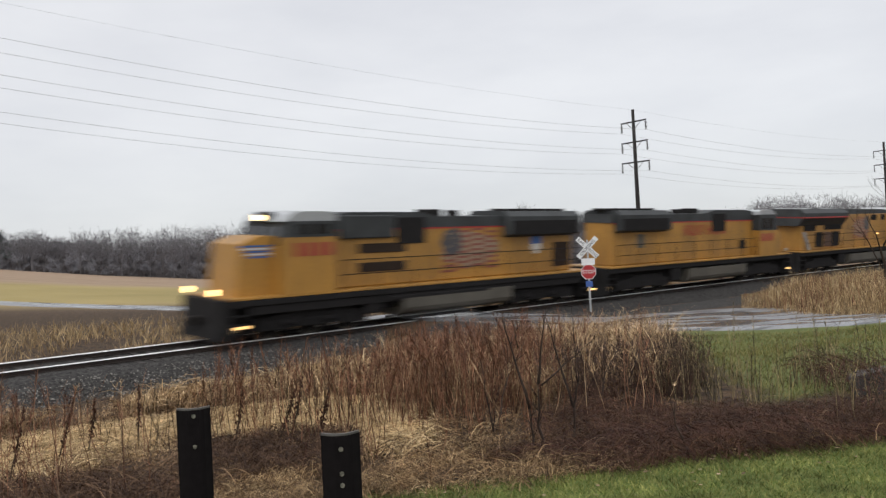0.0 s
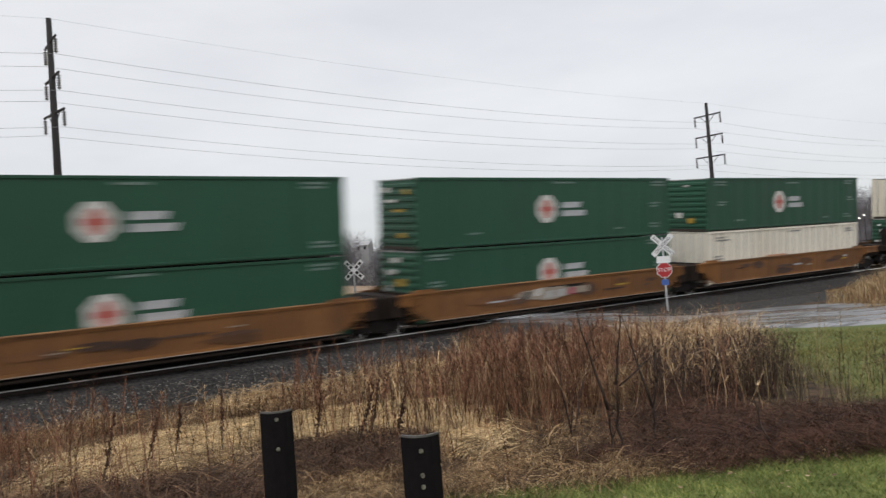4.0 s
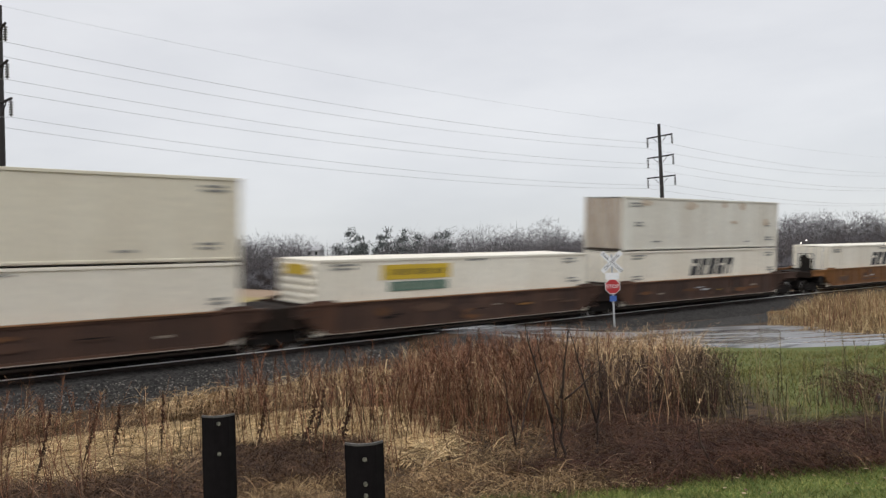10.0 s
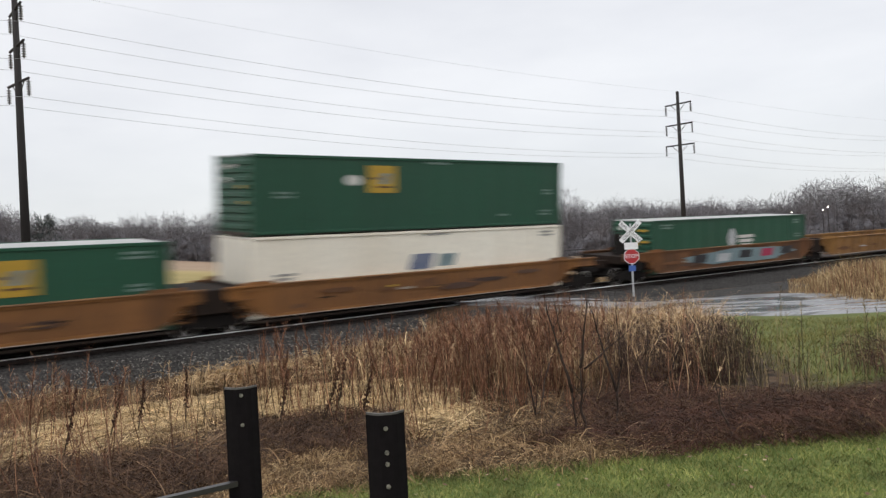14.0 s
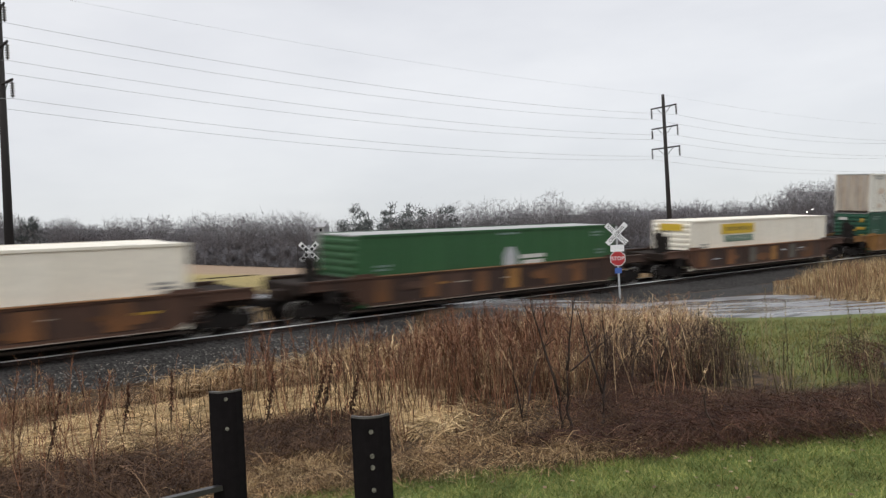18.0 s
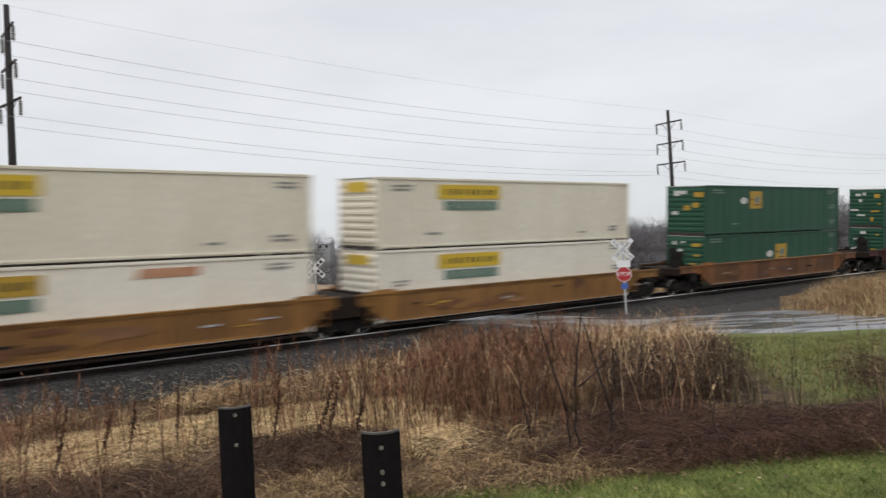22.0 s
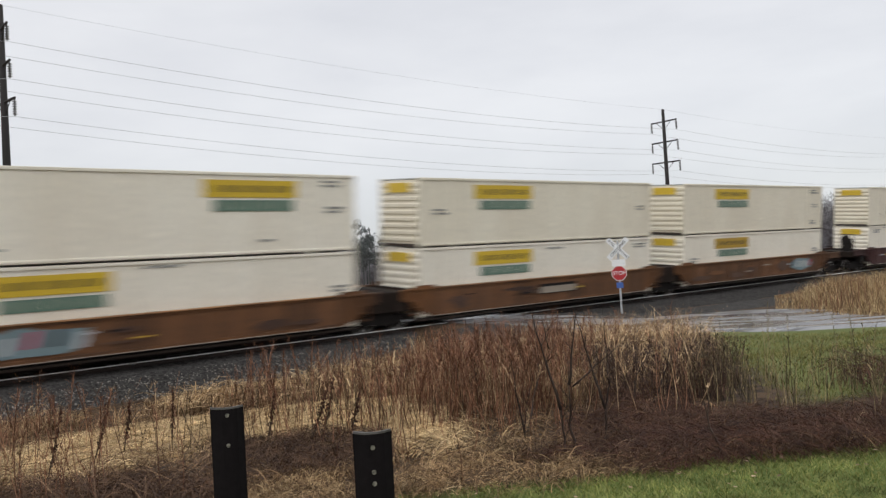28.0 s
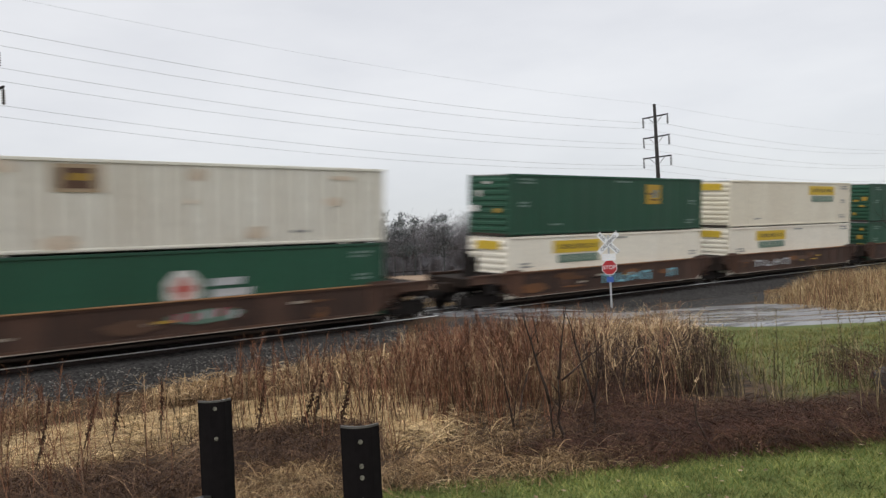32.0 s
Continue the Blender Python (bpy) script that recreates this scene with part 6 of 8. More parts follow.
def build_posts():
    holed_post("fence_post", -0.714, 2.354, EYE - 0.353, 17, 0.092, (0.021, 0.105, 0.5), "black steel channel post with a row of holes")
    holed_post("fence_post", -0.257, 1.983, EYE - 0.3725, 8, 0.092, (0.035, 0.092, 0.119, 0.172, 0.3, 0.4), "black steel channel post with a row of holes")
    ob = tagged(new("gate"), "low worn steel gate bar beside a black post", "gate")
    ob.matrix_basis = Matrix.Translation((-0.72, 2.35, ground(-0.72, 2.35)))
    z = EYE - 0.615 - ground(-0.72, 2.35)
    bm = bmesh.new()
    box(bm, -2.6, -0.02, -0.012, 0.012, z - 0.014, z)
    part("top_bar", bm, M["gate_steel"], ob, "worn steel top bar")
    bm = bmesh.new()
    for x in (-2.58, -1.3, -0.06):
        box(bm, x - 0.025, x + 0.025, -0.025, 0.025, 0, z - 0.05)
    part("upright", bm, M["post_black"], ob)
    ob.matrix_basis = Matrix.Translation((-0.72, 2.35, ground(-0.72, 2.35))) @ pose(0, 0, 0, 0, 0, 42)


build_posts()


# ---- plants ----
RNG = np.random.default_rng(7)


GX, GY, GS = -34.0, 3.0, 0.4
GRID = [[ground(GX + i * GS, GY + j * GS) for j in range(170)] for i in range(240)]
LANE_GRID = [[road_near(GX + i * GS, GY + j * GS) for j in range(170)] for i in range(240)]


def looked_up(grid, x, y, exact):
    """Bilinear value of a plan grid, or the exact one outside it."""
    u, w = (x - GX) / GS, (y - GY) / GS
    i, j = int(u), int(w)
    if u < 0 or w < 0 or i >= 239 or j >= 169:
        return exact(x, y)
    u, w = u - i, w - j
    a, b = grid[i], grid[i + 1]
    return (a[j] * (1 - w) + a[j + 1] * w) * (1 - u) + (b[j] * (1 - w) + b[j + 1] * w) * u


def level(x, y):
    return looked_up(GRID, x, y, ground)


def lane_gap(x, y):
    return looked_up(LANE_GRID, x, y, road_near)


def heights(xy):
    return np.array([level(float(a), float(b)) for a, b in xy])


def scatter(n, az0, az1, r0, r1, keep=None):
    """Points of the plan in a sector, evenly over its area."""
    az = np.radians(RNG.uniform(az0, az1, n))
    r = np.sqrt(RNG.uniform(r0 * r0, r1 * r1, n))
    xy = np.stack([r * np.sin(az), r * np.cos(az)], 1)
    if keep is not None:
        xy = xy[[keep(float(a), float(b)) for a, b in xy]]
    return xy


TOP_EL = ((-40, -6.6), (-30, -6.6), (-20, -6.2), (-12, -5.7), (-6, -4.9), (0, -4.35), (5, -4.15), (14, -4.2), (16, -5.6), (20, -6.6), (40, -7.2))


def kept_low(xy, z, h, loose=0.0, spread=0.35):
    """The growth gets lower towards the track and the lane, as it was cut: a cap on the height by the plan."""
    r = np.hypot(xy[:, 0], xy[:, 1])
    az = np.degrees(np.arctan2(xy[:, 0], xy[:, 1]))
    uneven = np.array([1.5 * clump(float(a), float(b), 1.3, 71) + 0.8 * clump(float(a), float(b), 0.4, 72) for a, b in xy])
    el = np.array([lerp_table(TOP_EL, float(a)) for a in az]) + loose + uneven + RNG.normal(0, spread, len(xy))
    top = EYE + r * np.tan(np.radians(el)) - z
    cap = np.maximum(0.06, top)
    return np.where(h > cap, cap * RNG.uniform(0.5, 1.0, len(xy)), h)


def blades(xy, z, h, width, lean, curl=0.35, levels=4):
    """Curved tapering strips. Returns vertex and face arrays."""
    n = len(xy)
    yaw, face = RNG.uniform(0, math.tau, n), RNG.uniform(0, math.tau, n)
    d = np.stack([np.cos(yaw), np.sin(yaw)], 1)
    w = np.stack([np.cos(face), np.sin(face)], 1) * (width * RNG.uniform(0.6, 1.4, n))[:, None] / 2
    le = lean * RNG.uniform(0.2, 1.6, n)
    vs = []
    for k in range(levels):
        t = k / (levels - 1)
        out = h * (le * t + curl * le * t * t)
        up = h * np.sqrt(np.maximum(0.04, 1 - (le * 0.75 * t) ** 2)) * t
        c = np.concatenate([xy + d * out[:, None], (z + up)[:, None]], 1)
        ww = np.concatenate([w * (1 - 0.8 * t), np.zeros((n, 1))], 1)
        vs += [c - ww, c + ww]
    v = np.stack(vs, 1).reshape(-1, 3)
    f = []
    base = np.arange(n)[:, None] * (2 * levels)
    for k in range(levels - 1):
        f.append(base + np.array([2 * k, 2 * k + 1, 2 * k + 3, 2 * k + 2]))
    return v, np.stack(f, 1).reshape(-1, 4)


def join(parts):
    vs, fs, o = [], [], 0
    for v, f in parts:
        vs.append(v)
        fs.append(f + o)
        o += len(v)
    return np.concatenate(vs), np.concatenate(fs)


def quad_mesh(name, v, f, mat):
    me = bpy.data.meshes.new(name)
    me.vertices.add(len(v))
    me.vertices.foreach_set("co", v.astype(np.float32).ravel())
    k = f.shape[1]
    me.loops.add(f.size)
    me.loops.foreach_set("vertex_index", f.astype(np.int32).ravel())
    me.polygons.add(len(f))
    me.polygons.foreach_set("loop_start", np.arange(0, f.size, k, dtype=np.int32))
    me.polygons.foreach_set("loop_total", np.full(len(f), k, dtype=np.int32))
    me.materials.append(mat)
    me.update(calc_edges=True)
    return me


def stuff(name, v, f, mat, label, cat):
    return tagged(new(name, quad_mesh(name, v, f, mat)), label, cat, kind="stuff")


def stems(xy, z, h, r, lean, shoots=11, plume=0, fat=1.0):
    """Three-sided stalks in three lengths, with short side shoots and, if wanted, a fuzzy plume at the top."""
    n = len(xy)
    yaw = RNG.uniform(0, math.tau, n)
    d = np.stack([np.cos(yaw), np.sin(yaw)], 1) * (lean * RNG.uniform(0, 1.8, n))[:, None]
    levels, rows = 4, []
    bend = RNG.normal(0, 0.05, (n, 2))
    for k in range(levels):
        t = k / (levels - 1)
        c = np.concatenate([xy + d * (h * t)[:, None] + bend * (h * math.sin(t * 3.0))[:, None], (z + h * t * 0.97)[:, None]], 1)
        for a in range(3):
            q = math.tau * a / 3
            rows.append(c + np.array([math.cos(q), math.sin(q), 0]) * (r * (1 - 0.65 * t))[:, None])
    v = np.stack(rows, 1).reshape(-1, 3)
    base = np.arange(n)[:, None] * (levels * 3)
    f = []
    for k in range(levels - 1):
        for a in range(3):
            b = (a + 1) % 3
            f.append(base + np.array([3 * k + a, 3 * k + b, 3 * k + 3 + b, 3 * k + 3 + a]))
    out = [(v, np.stack(f, 1).reshape(-1, 4))]
    # shoots, withered leaves and seed heads
    nod = RNG.uniform(0, math.tau, n)
    for m in range(shoots + plume):
        top = m >= shoots
        t = RNG.uniform(0.66, 1.0, n) if top else RNG.uniform(0.15, 1.0, n) ** 0.6
        c = np.concatenate([xy + d * (h * t)[:, None] + bend * (h * np.sin(t * 3.0))[:, None], (z + h * t * 0.97)[:, None]], 1)
        ln = h * RNG.uniform(0.03, 0.11, n) if not top else h * RNG.uniform(0.04, 0.13, n) * (1.35 - t) * 1.5
        an = nod + RNG.normal(0, 1.1, n) if top else RNG.uniform(0, math.tau, n)
        e = c + np.stack([np.cos(an) * ln * 0.7, np.sin(an) * ln * 0.7, ln * RNG.uniform(0.2, 1.0, n)], 1)
        w = np.stack([-np.sin(an), np.cos(an), RNG.uniform(-.5, .5, n)], 1) * (fat * (0.0012 + 0.0028 * RNG.random(n)))[:, None]
        vv = np.stack([c - w * .8, c + w * .8, e + w * .5, e - w * .5], 1).reshape(-1, 3)
        out.append((vv, np.arange(n * 4).reshape(-1, 4)))
    return join(out)


def tussocks(centres, z, per, h, spread, width, comb=0.5, levels=5):
    """Fountains of drooping blades: each tuft has its own height, lean and vigour."""
    m = len(centres)
    k = np.repeat(np.arange(m), per)
    n = len(k)
    vig = RNG.uniform(0.6, 1.25, m)[k]
    lie = np.array([2.6 * clump(float(a), float(b), 0.35, 57) + 0.6 for a, b in centres])[k]
    yaw = RNG.uniform(0, math.tau, n)
    yaw = np.where(RNG.random(n) < comb, lie + RNG.normal(0, 0.7, n), yaw)
    d = np.stack([np.cos(yaw), np.sin(yaw)], 1)
    p = np.stack([-np.sin(yaw), np.cos(yaw)], 1)
    root = centres[k] + RNG.normal(0, 0.07, (n, 2))
    hh = h * vig * RNG.uniform(0.45, 1.1, n)
    out = spread * vig * RNG.uniform(0.25, 1.15, n)
    droop = RNG.uniform(0.45, 1.05, n)
    bow = RNG.normal(0, 0.10, n)
    w = np.concatenate([p * RNG.uniform(.3, 1, (n, 1)), RNG.uniform(-.7, .7, (n, 1))], 1) * (width * RNG.uniform(.5, 1.4, n))[:, None] / 2
    vs = []
    for i in range(levels):
        t = i / (levels - 1)
        up = hh * (2.0 * t - (1.0 + droop * 0.55) * t * t) * 1.05
        c = np.concatenate([root + d * (out * t ** 1.35)[:, None] + p * (bow * t * t)[:, None], (z[k] + np.maximum(up, 0.01))[:, None]], 1)
        ww = w * (1 - 0.75 * t)
        vs += [c - ww, c + ww]
    v = np.stack(vs, 1).reshape(-1, 3)
    base = np.arange(n)[:, None] * (2 * levels)
    f = [base + np.array([2 * i, 2 * i + 1, 2 * i + 3, 2 * i + 2]) for i in range(levels - 1)]
    return v, np.stack(f, 1).reshape(-1, 4)


def clumped(n, per, radius, az0, az1, r0, r1, keep):
    """Points in loose clumps."""
    c = scatter(n, az0, az1, r0, r1, keep)
    xy = np.repeat(c, per, 0) + RNG.normal(0, radius, (len(c) * per, 2))
    return xy[[rough_only(float(a), float(b)) for a, b in xy]]


def region(x, y):
    """Named parts of the rough strip, by the plan."""
    d, s = x * NV.x + y * NV.y, x * U.x + y * U.y
    if lawn_edge(d, s, x, y) > 0.05 or lane_gap(x, y) < 2.6:
        return ""
    q = along(s)[0] - d
    if q < 4.4:
        return ""
    return "rough"


def clump(x, y, scale, seed):
    return noise.noise(Vector((x * scale, y * scale, seed)))


M["straw_pale"] = strands("pale_flattened_straw", (0.24, 0.16, 0.075), (0.80, 0.61, 0.345), (0.50, 0.35, 0.18))
M["straw_mound"] = strands("arching_straw", (0.06, 0.034, 0.018), (0.60, 0.43, 0.23), (0.20, 0.118, 0.056))
M["grass_dull"] = strands("dull_dead_grass", (0.042, 0.024, 0.013), (0.40, 0.26, 0.135), (0.13, 0.075, 0.038))
M["tangle_dark"] = strands("dark_cane_tangle", (0.028, 0.017, 0.014), (0.15, 0.088, 0.06), (0.06, 0.035, 0.026))
M["mat_grey"] = strands("grey_brown_weed_mat", (0.024, 0.013, 0.009), (0.16, 0.09, 0.05), (0.062, 0.033, 0.020))
M["weed_mixed"] = strands("mixed_weed_stalk", (0.035, 0.028, 0.016), (0.38, 0.29, 0.15), (0.10, 0.08, 0.04))
M["straw_curl"] = strands("curling_tan_straw", (0.12, 0.07, 0.036), (0.78, 0.58, 0.34), (0.36, 0.23, 0.122))
M["sapling_bark"] = strands("dark_sapling_bark", (0.03, 0.02, 0.016), (0.06, 0.04, 0.03))
M["cane_pale"] = strands("bleached_cane", (0.12, 0.07, 0.045), (0.42, 0.31, 0.2), (0.22, 0.14, 0.09))


M["cane_dull"] = strands("dull_broken_cane", (0.04, 0.022, 0.014), (0.30, 0.19, 0.11), (0.10, 0.055, 0.032))
M["tuft_shaded"] = strands("shaded_brown_tussock_blade", (0.045, 0.024, 0.013), (0.42, 0.27, 0.14), (0.13, 0.072, 0.036))
M["straw_arch"] = strands("arching_tan_straw", (0.10, 0.055, 0.026), (0.70, 0.50, 0.28), (0.31, 0.19, 0.095))
M["straw_tuft"] = strands("tufted_pale_straw", (0.14, 0.085, 0.04), (0.82, 0.62, 0.36), (0.42, 0.28, 0.14))
M["stem_plume"] = strands("plumed_red_brown_stem", (0.045, 0.019, 0.012), (0.33, 0.165, 0.092), (0.14, 0.06, 0.033))
M["weed_brown"] = strands("brown_weed_stalk", (0.03, 0.022, 0.014), (0.15, 0.10, 0.05), (0.06, 0.042, 0.024))


def lying(xy, z, ln, width, rise, thick, comb=0.0, levels=4):
    """Strands that lie in a mat: low arcs at many heights, combed by a slow field."""
    n = len(xy)
    yaw = RNG.uniform(0, math.tau, n)
    if comb:
        field = np.array([3.0 * clump(float(a), float(b), 0.45, 51) for a, b in xy])
        yaw = yaw * (1 - comb) + (field + 0.4) * comb
    d = np.stack([np.cos(yaw), np.sin(yaw)], 1)
    p = np.stack([-np.sin(yaw), np.cos(yaw)], 1)
    w = np.concatenate([p * RNG.uniform(.2, 1, (n, 1)), RNG.uniform(-.8, .8, (n, 1))], 1) * (width * RNG.uniform(.6, 1.4, n))[:, None] / 2
    z0 = z + RNG.uniform(0, 1, n) ** 1.5 * thick
    tip = RNG.uniform(-.3, .9, n) * rise
    side = RNG.normal(0, .18, n)
    vs = []
    for k in range(levels):
        t = k / (levels - 1)
        out = ln * (t - .5)
        up = rise * np.sin(t * 2.6) * 0.9 + tip * t
        c = np.concatenate([xy + d * out[:, None] + p * (side * ln * t * t)[:, None], (z0 + up)[:, None]], 1)
        ww = w * (1 - 0.7 * t)
        vs += [c - ww, c + ww]
    v = np.stack(vs, 1).reshape(-1, 3)
    base = np.arange(n)[:, None] * (2 * levels)
    f = [base + np.array([2 * k, 2 * k + 1, 2 * k + 3, 2 * k + 2]) for k in range(levels - 1)]
    return v, np.stack(f, 1).reshape(-1, 4)


def where(x, y):
    """Bearing and the steepness at which the ground lies below eye height: the strip's own map."""
    r = math.hypot(x, y)
    return math.degrees(math.atan2(x, y)), math.degrees(math.atan2(EYE - level(x, y), r))


def patch(az, dep, c_az, c_dep, w, h, slope=0.0):
    """Inside an oval of the map: 1 at its middle, 0 at its rim."""
    return 1 - math.hypot((az - c_az) / w, (dep - c_dep - slope * (az - c_az)) / h)


def swathe_at(x, y):
    """How far the straw lies flat and bleached here (positive inside)."""
    az, dep = where(x, y)
    k = 0.35 * clump(x, y, 1.1, 31) + 0.2 * clump(x, y, 3.1, 8)
    return max(patch(az, dep, -23.5, 10.1, 9.0, 1.6, -0.10), patch(az, dep, -9.5, 9.8, 7.4, 1.6, 0.09), 0.6 * patch(az, dep, -4.0, 12.0, 4.5, 1.1, 0.05)) + k - 0.05


def mat_at(x, y):
    """The dark low mats: around the posts, at the lower left and along the right edge of the lawn."""
    az, dep = where(x, y)
    k = 0.4 * clump(x, y, 0.9, 4)
    return max(patch(az, dep, -11.0, 12.3, 6.0, 1.35), patch(az, dep, -25, 14.2, 11, 1.7, 0.05)) + k


def red_mat_at(x, y):
    az, dep = where(x, y)
    k = 0.5 * clump(x, y, 1.1, 6) + 0.3 * clump(x, y, 2.9, 16)
    return max(patch(az, dep, 10.5, 11.6, 5.5, 1.4), patch(az, dep, 13, 13.2, 11, 0.9), patch(az, dep, 25, 11.7, 12, 1.2)) + k


def heap_at(x, y):
    az, dep = where(x, y)
    return patch(az, dep, 12.0, 8.9, 5.2, 1.4) + 0.4 * clump(x, y, 0.9, 17)


def rough_only(x, y):
    return region(x, y) == "rough"


def rough_strip():
    # short tan grass that covers the litter thinly
    xy = scatter(52000, -38, 16, 5.2, 23.5, lambda a, b: rough_only(a, b) and clump(a, b, 0.8, 2) > -0.2 and not (6.2 < where(a, b)[1] < 8.3 and where(a, b)[0] < -3 and random.random() < 0.75) and mat_at(a, b) < 0.3 and red_mat_at(a, b) < 0.15 and heap_at(a, b) < 0.1)
    v, f = lying(xy, heights(xy), RNG.uniform(0.14, 0.46, len(xy)), 0.008, 0.09, 0.10)
    stuff("dead_grass", v, f, M["grass_dull"], "matted tan dead grass on the bank", "grass")
    # bleached straw lying in pale swathes
    xy = scatter(125000, -34, 8, 7.0, 15, lambda a, b: rough_only(a, b) and swathe_at(a, b) > 0.05 + 0.3 * random.random())
    v, f = lying(xy, heights(xy) + 0.02, RNG.uniform(0.15, 0.48, len(xy)), 0.0095, 0.06, 0.10, 0.6)
    stuff("flattened_straw", v, f, M["straw_pale"], "pale flattened straw in swathes on the bank", "grass")
    # tufts standing out of the swathes
    c = scatter(900, -34, 6, 7.0, 14, lambda a, b: rough_only(a, b) and swathe_at(a, b) > -0.15 and clump(a, b, 1.4, 21) > 0.05)
    v, f = tussocks(c, heights(c), 34, 0.20, 0.36, 0.010, 0.6)
    stuff("straw_tufts", v, f, M["straw_tuft"], "tufts of pale straw drooping over the bank", "grass")
    # arching straw in mounds below the ballast
    def mound(a, b):
        az, dep = where(a, b)
        return rough_only(a, b) and 5.8 < dep < 9.0 and az < 1 and swathe_at(a, b) < 0.2 and clump(a, b, 0.5, 5) > -0.02
    c = scatter(2600, -40, 1, 9.5, 22, mound)
    z = heights(c)
    ridge = scatter(1500, -29, -3, 11, 22, lambda a, b: rough_only(a, b) and 7.0 < where(a, b)[1] < 8.9 and swathe_at(a, b) < 0.3 and clump(a, b, 0.4, 5) > -0.12)
    # Dark brown blades carry the shade under the ridge in their colour.
    v, f = tussocks(ridge[::2], heights(ridge[::2]), 34, 0.62, 0.70, 0.016, 0.65, 6)
    stuff("ridge_grass", v, f, M["tuft_shaded"], "brown grass heaped along the bank's rim", "grass")
    ridge = ridge[1::3]
    v, f = tussocks(ridge, heights(ridge) + 0.05, 20, 0.72, 0.75, 0.020, 0.6, 6)
    stuff("ridge_straw", v, f, M["straw_tuft"], "bright bleached straw arching along the bank's rim", "grass")
    v, f = tussocks(c[::3], z[::3], 40, 0.55, 0.62, 0.013, 0.7)
    stuff("bright_straw_grass", v, f, M["straw_arch"], "bleached straw arching over the tussocks", "grass")
    c, z = np.delete(c, np.s_[::3], 0), np.delete(z, np.s_[::3])
    v, f = tussocks(c, z, 36, 0.52, 0.60, 0.012, 0.7)
    stuff("straw_grass", v, f, M["tuft_shaded"], "arching tan straw in tussocks below the ballast", "grass")
    # tall tan grass with curling tops near the crossing
    def tall(a, b):
        az, dep = where(a, b)
        return rough_only(a, b) and 4.6 < dep < 8.6 and clump(a, b, 0.8, 15) > (-0.3 if az > 7 else 0.1) and random.random() < (1 if az > 7 else 0.5) and az < 14.6 + 0.6 * clump(a, b, 2, 3)
    xy = scatter(11000, 1.5, 16, 13, 26, tall)
    z = heights(xy)
    v, f = blades(xy, z, kept_low(xy, z, RNG.uniform(0.45, 1.25, len(xy)), 0.15, 0.6), 0.013, 0.5, 1.3, 6)
    stuff("curling_grass", v, f, M["straw_curl"], "tall tan grass with curling tops by the crossing", "grass")
    c = scatter(800, -4, 14.5, 9.5, 19, lambda a, b: rough_only(a, b) and 5.6 < where(a, b)[1] < 9.6 and clump(a, b, 0.9, 19) > -0.15 and (where(a, b)[0] > 5 or random.random() < 0.55))
    z = heights(c)
    top = kept_low(c, z, np.full(len(c), 1.1), 0.2, 0.3)
    parts = [tussocks(c[q:q + 1], z[q:q + 1], 30, float(top[q]), 0.30 + 0.3 * float(top[q]), 0.012, 0.45, 6) for q in range(len(c))]
    v, f = join(parts)
    stuff("drooping_grass", v, f, M["straw_curl"], "tall clumps of tan grass with drooping tips", "grass")
    # red-brown stalks: a stand in the middle, rows further left
    def stalks(a, b):
        az, dep = where(a, b)
        if not rough_only(a, b) or heap_at(a, b) > 0.3 or red_mat_at(a, b) > 0.2:
            return False
        k = clump(a, b, 0.55, 9) + 0.4 * clump(a, b, 1.7, 12)
        if az > -4.5:
            if dep > 11.9:
                return random.random() < 0.05
            return k > (-0.32 if az < 5.5 else 0.0 if az < 10 else 0.22) and random.random() < (1.0 if dep < 9.6 else 0.55 if dep < 10.8 else 0.35)
        if swathe_at(a, b) > 0.1:
            return random.random() < 0.04
        if mat_at(a, b) > 0.2:
            return k > 0.05 and random.random() < (0.55 if az < -18 else 0.12)
        if az < -16 and dep < 6.4:
            return random.random() < .3
        return k > (0.14 if az < -17 else 0.2)
    xy = scatter(7400, -36, 14.5, 6.6, 20, lambda a, b: stalks(a, b) and (where(a, b)[0] > -4.5 or random.random() < 0.6))
    h = RNG.uniform(0.5, 1.25, len(xy))
    z = heights(xy)
    v, f = stems(xy, z, kept_low(xy, z, h, 0.55, 0.8), np.full(len(xy), 0.0045), 0.30, 14, 12, 1.0)
    stuff("goldenrod_stalks", v, f, M["stem_red"], "red-brown dead goldenrod stalks", "dead weeds")
    # clumps that rise well above the rest, with fuzzy plumes
    xy = clumped(70, 6, 0.22, -35, -2, 8.0, 12.5, lambda a, b: rough_only(a, b) and (where(a, b)[0] < -23.5 or -16 < where(a, b)[0] < -4) and clump(a, b, 0.8, 91) > -0.05 and swathe_at(a, b) < 0.3)
    z = heights(xy)
    v, f = stems(xy, z, kept_low(xy, z, RNG.uniform(0.8, 1.55, len(xy)), 1.5, 0.6), np.full(len(xy), 0.0055), 0.20, 22, 80, 0.75)
    stuff("tall_goldenrod", v, f, M["stem_plume"], "tall goldenrod clumps with fuzzy red-brown plumes", "dead weeds")
    xy = clumped(44, 7, 0.28, -5, 8, 8.5, 13.5, lambda a, b: rough_only(a, b) and heap_at(a, b) < 0.2)
    z = heights(xy)
    v, f = stems(xy, z, kept_low(xy, z, RNG.uniform(0.8, 1.4, len(xy)), 0.9, 0.5), np.full(len(xy), 0.0055), 0.20, 20, 70, 0.75)
    stuff("plumed_goldenrod", v, f, M["stem_plume"], "goldenrod clumps with fuzzy red-brown plumes", "dead weeds")
    # darker stalks that stand singly in the straw
    def single(a, b):
        az, dep = where(a, b)
        return rough_only(a, b) and az < 5 and 8.0 < dep < 11.8 and clump(a, b, 0.7, 44) > (0.12 if az > -17 else 0.2)
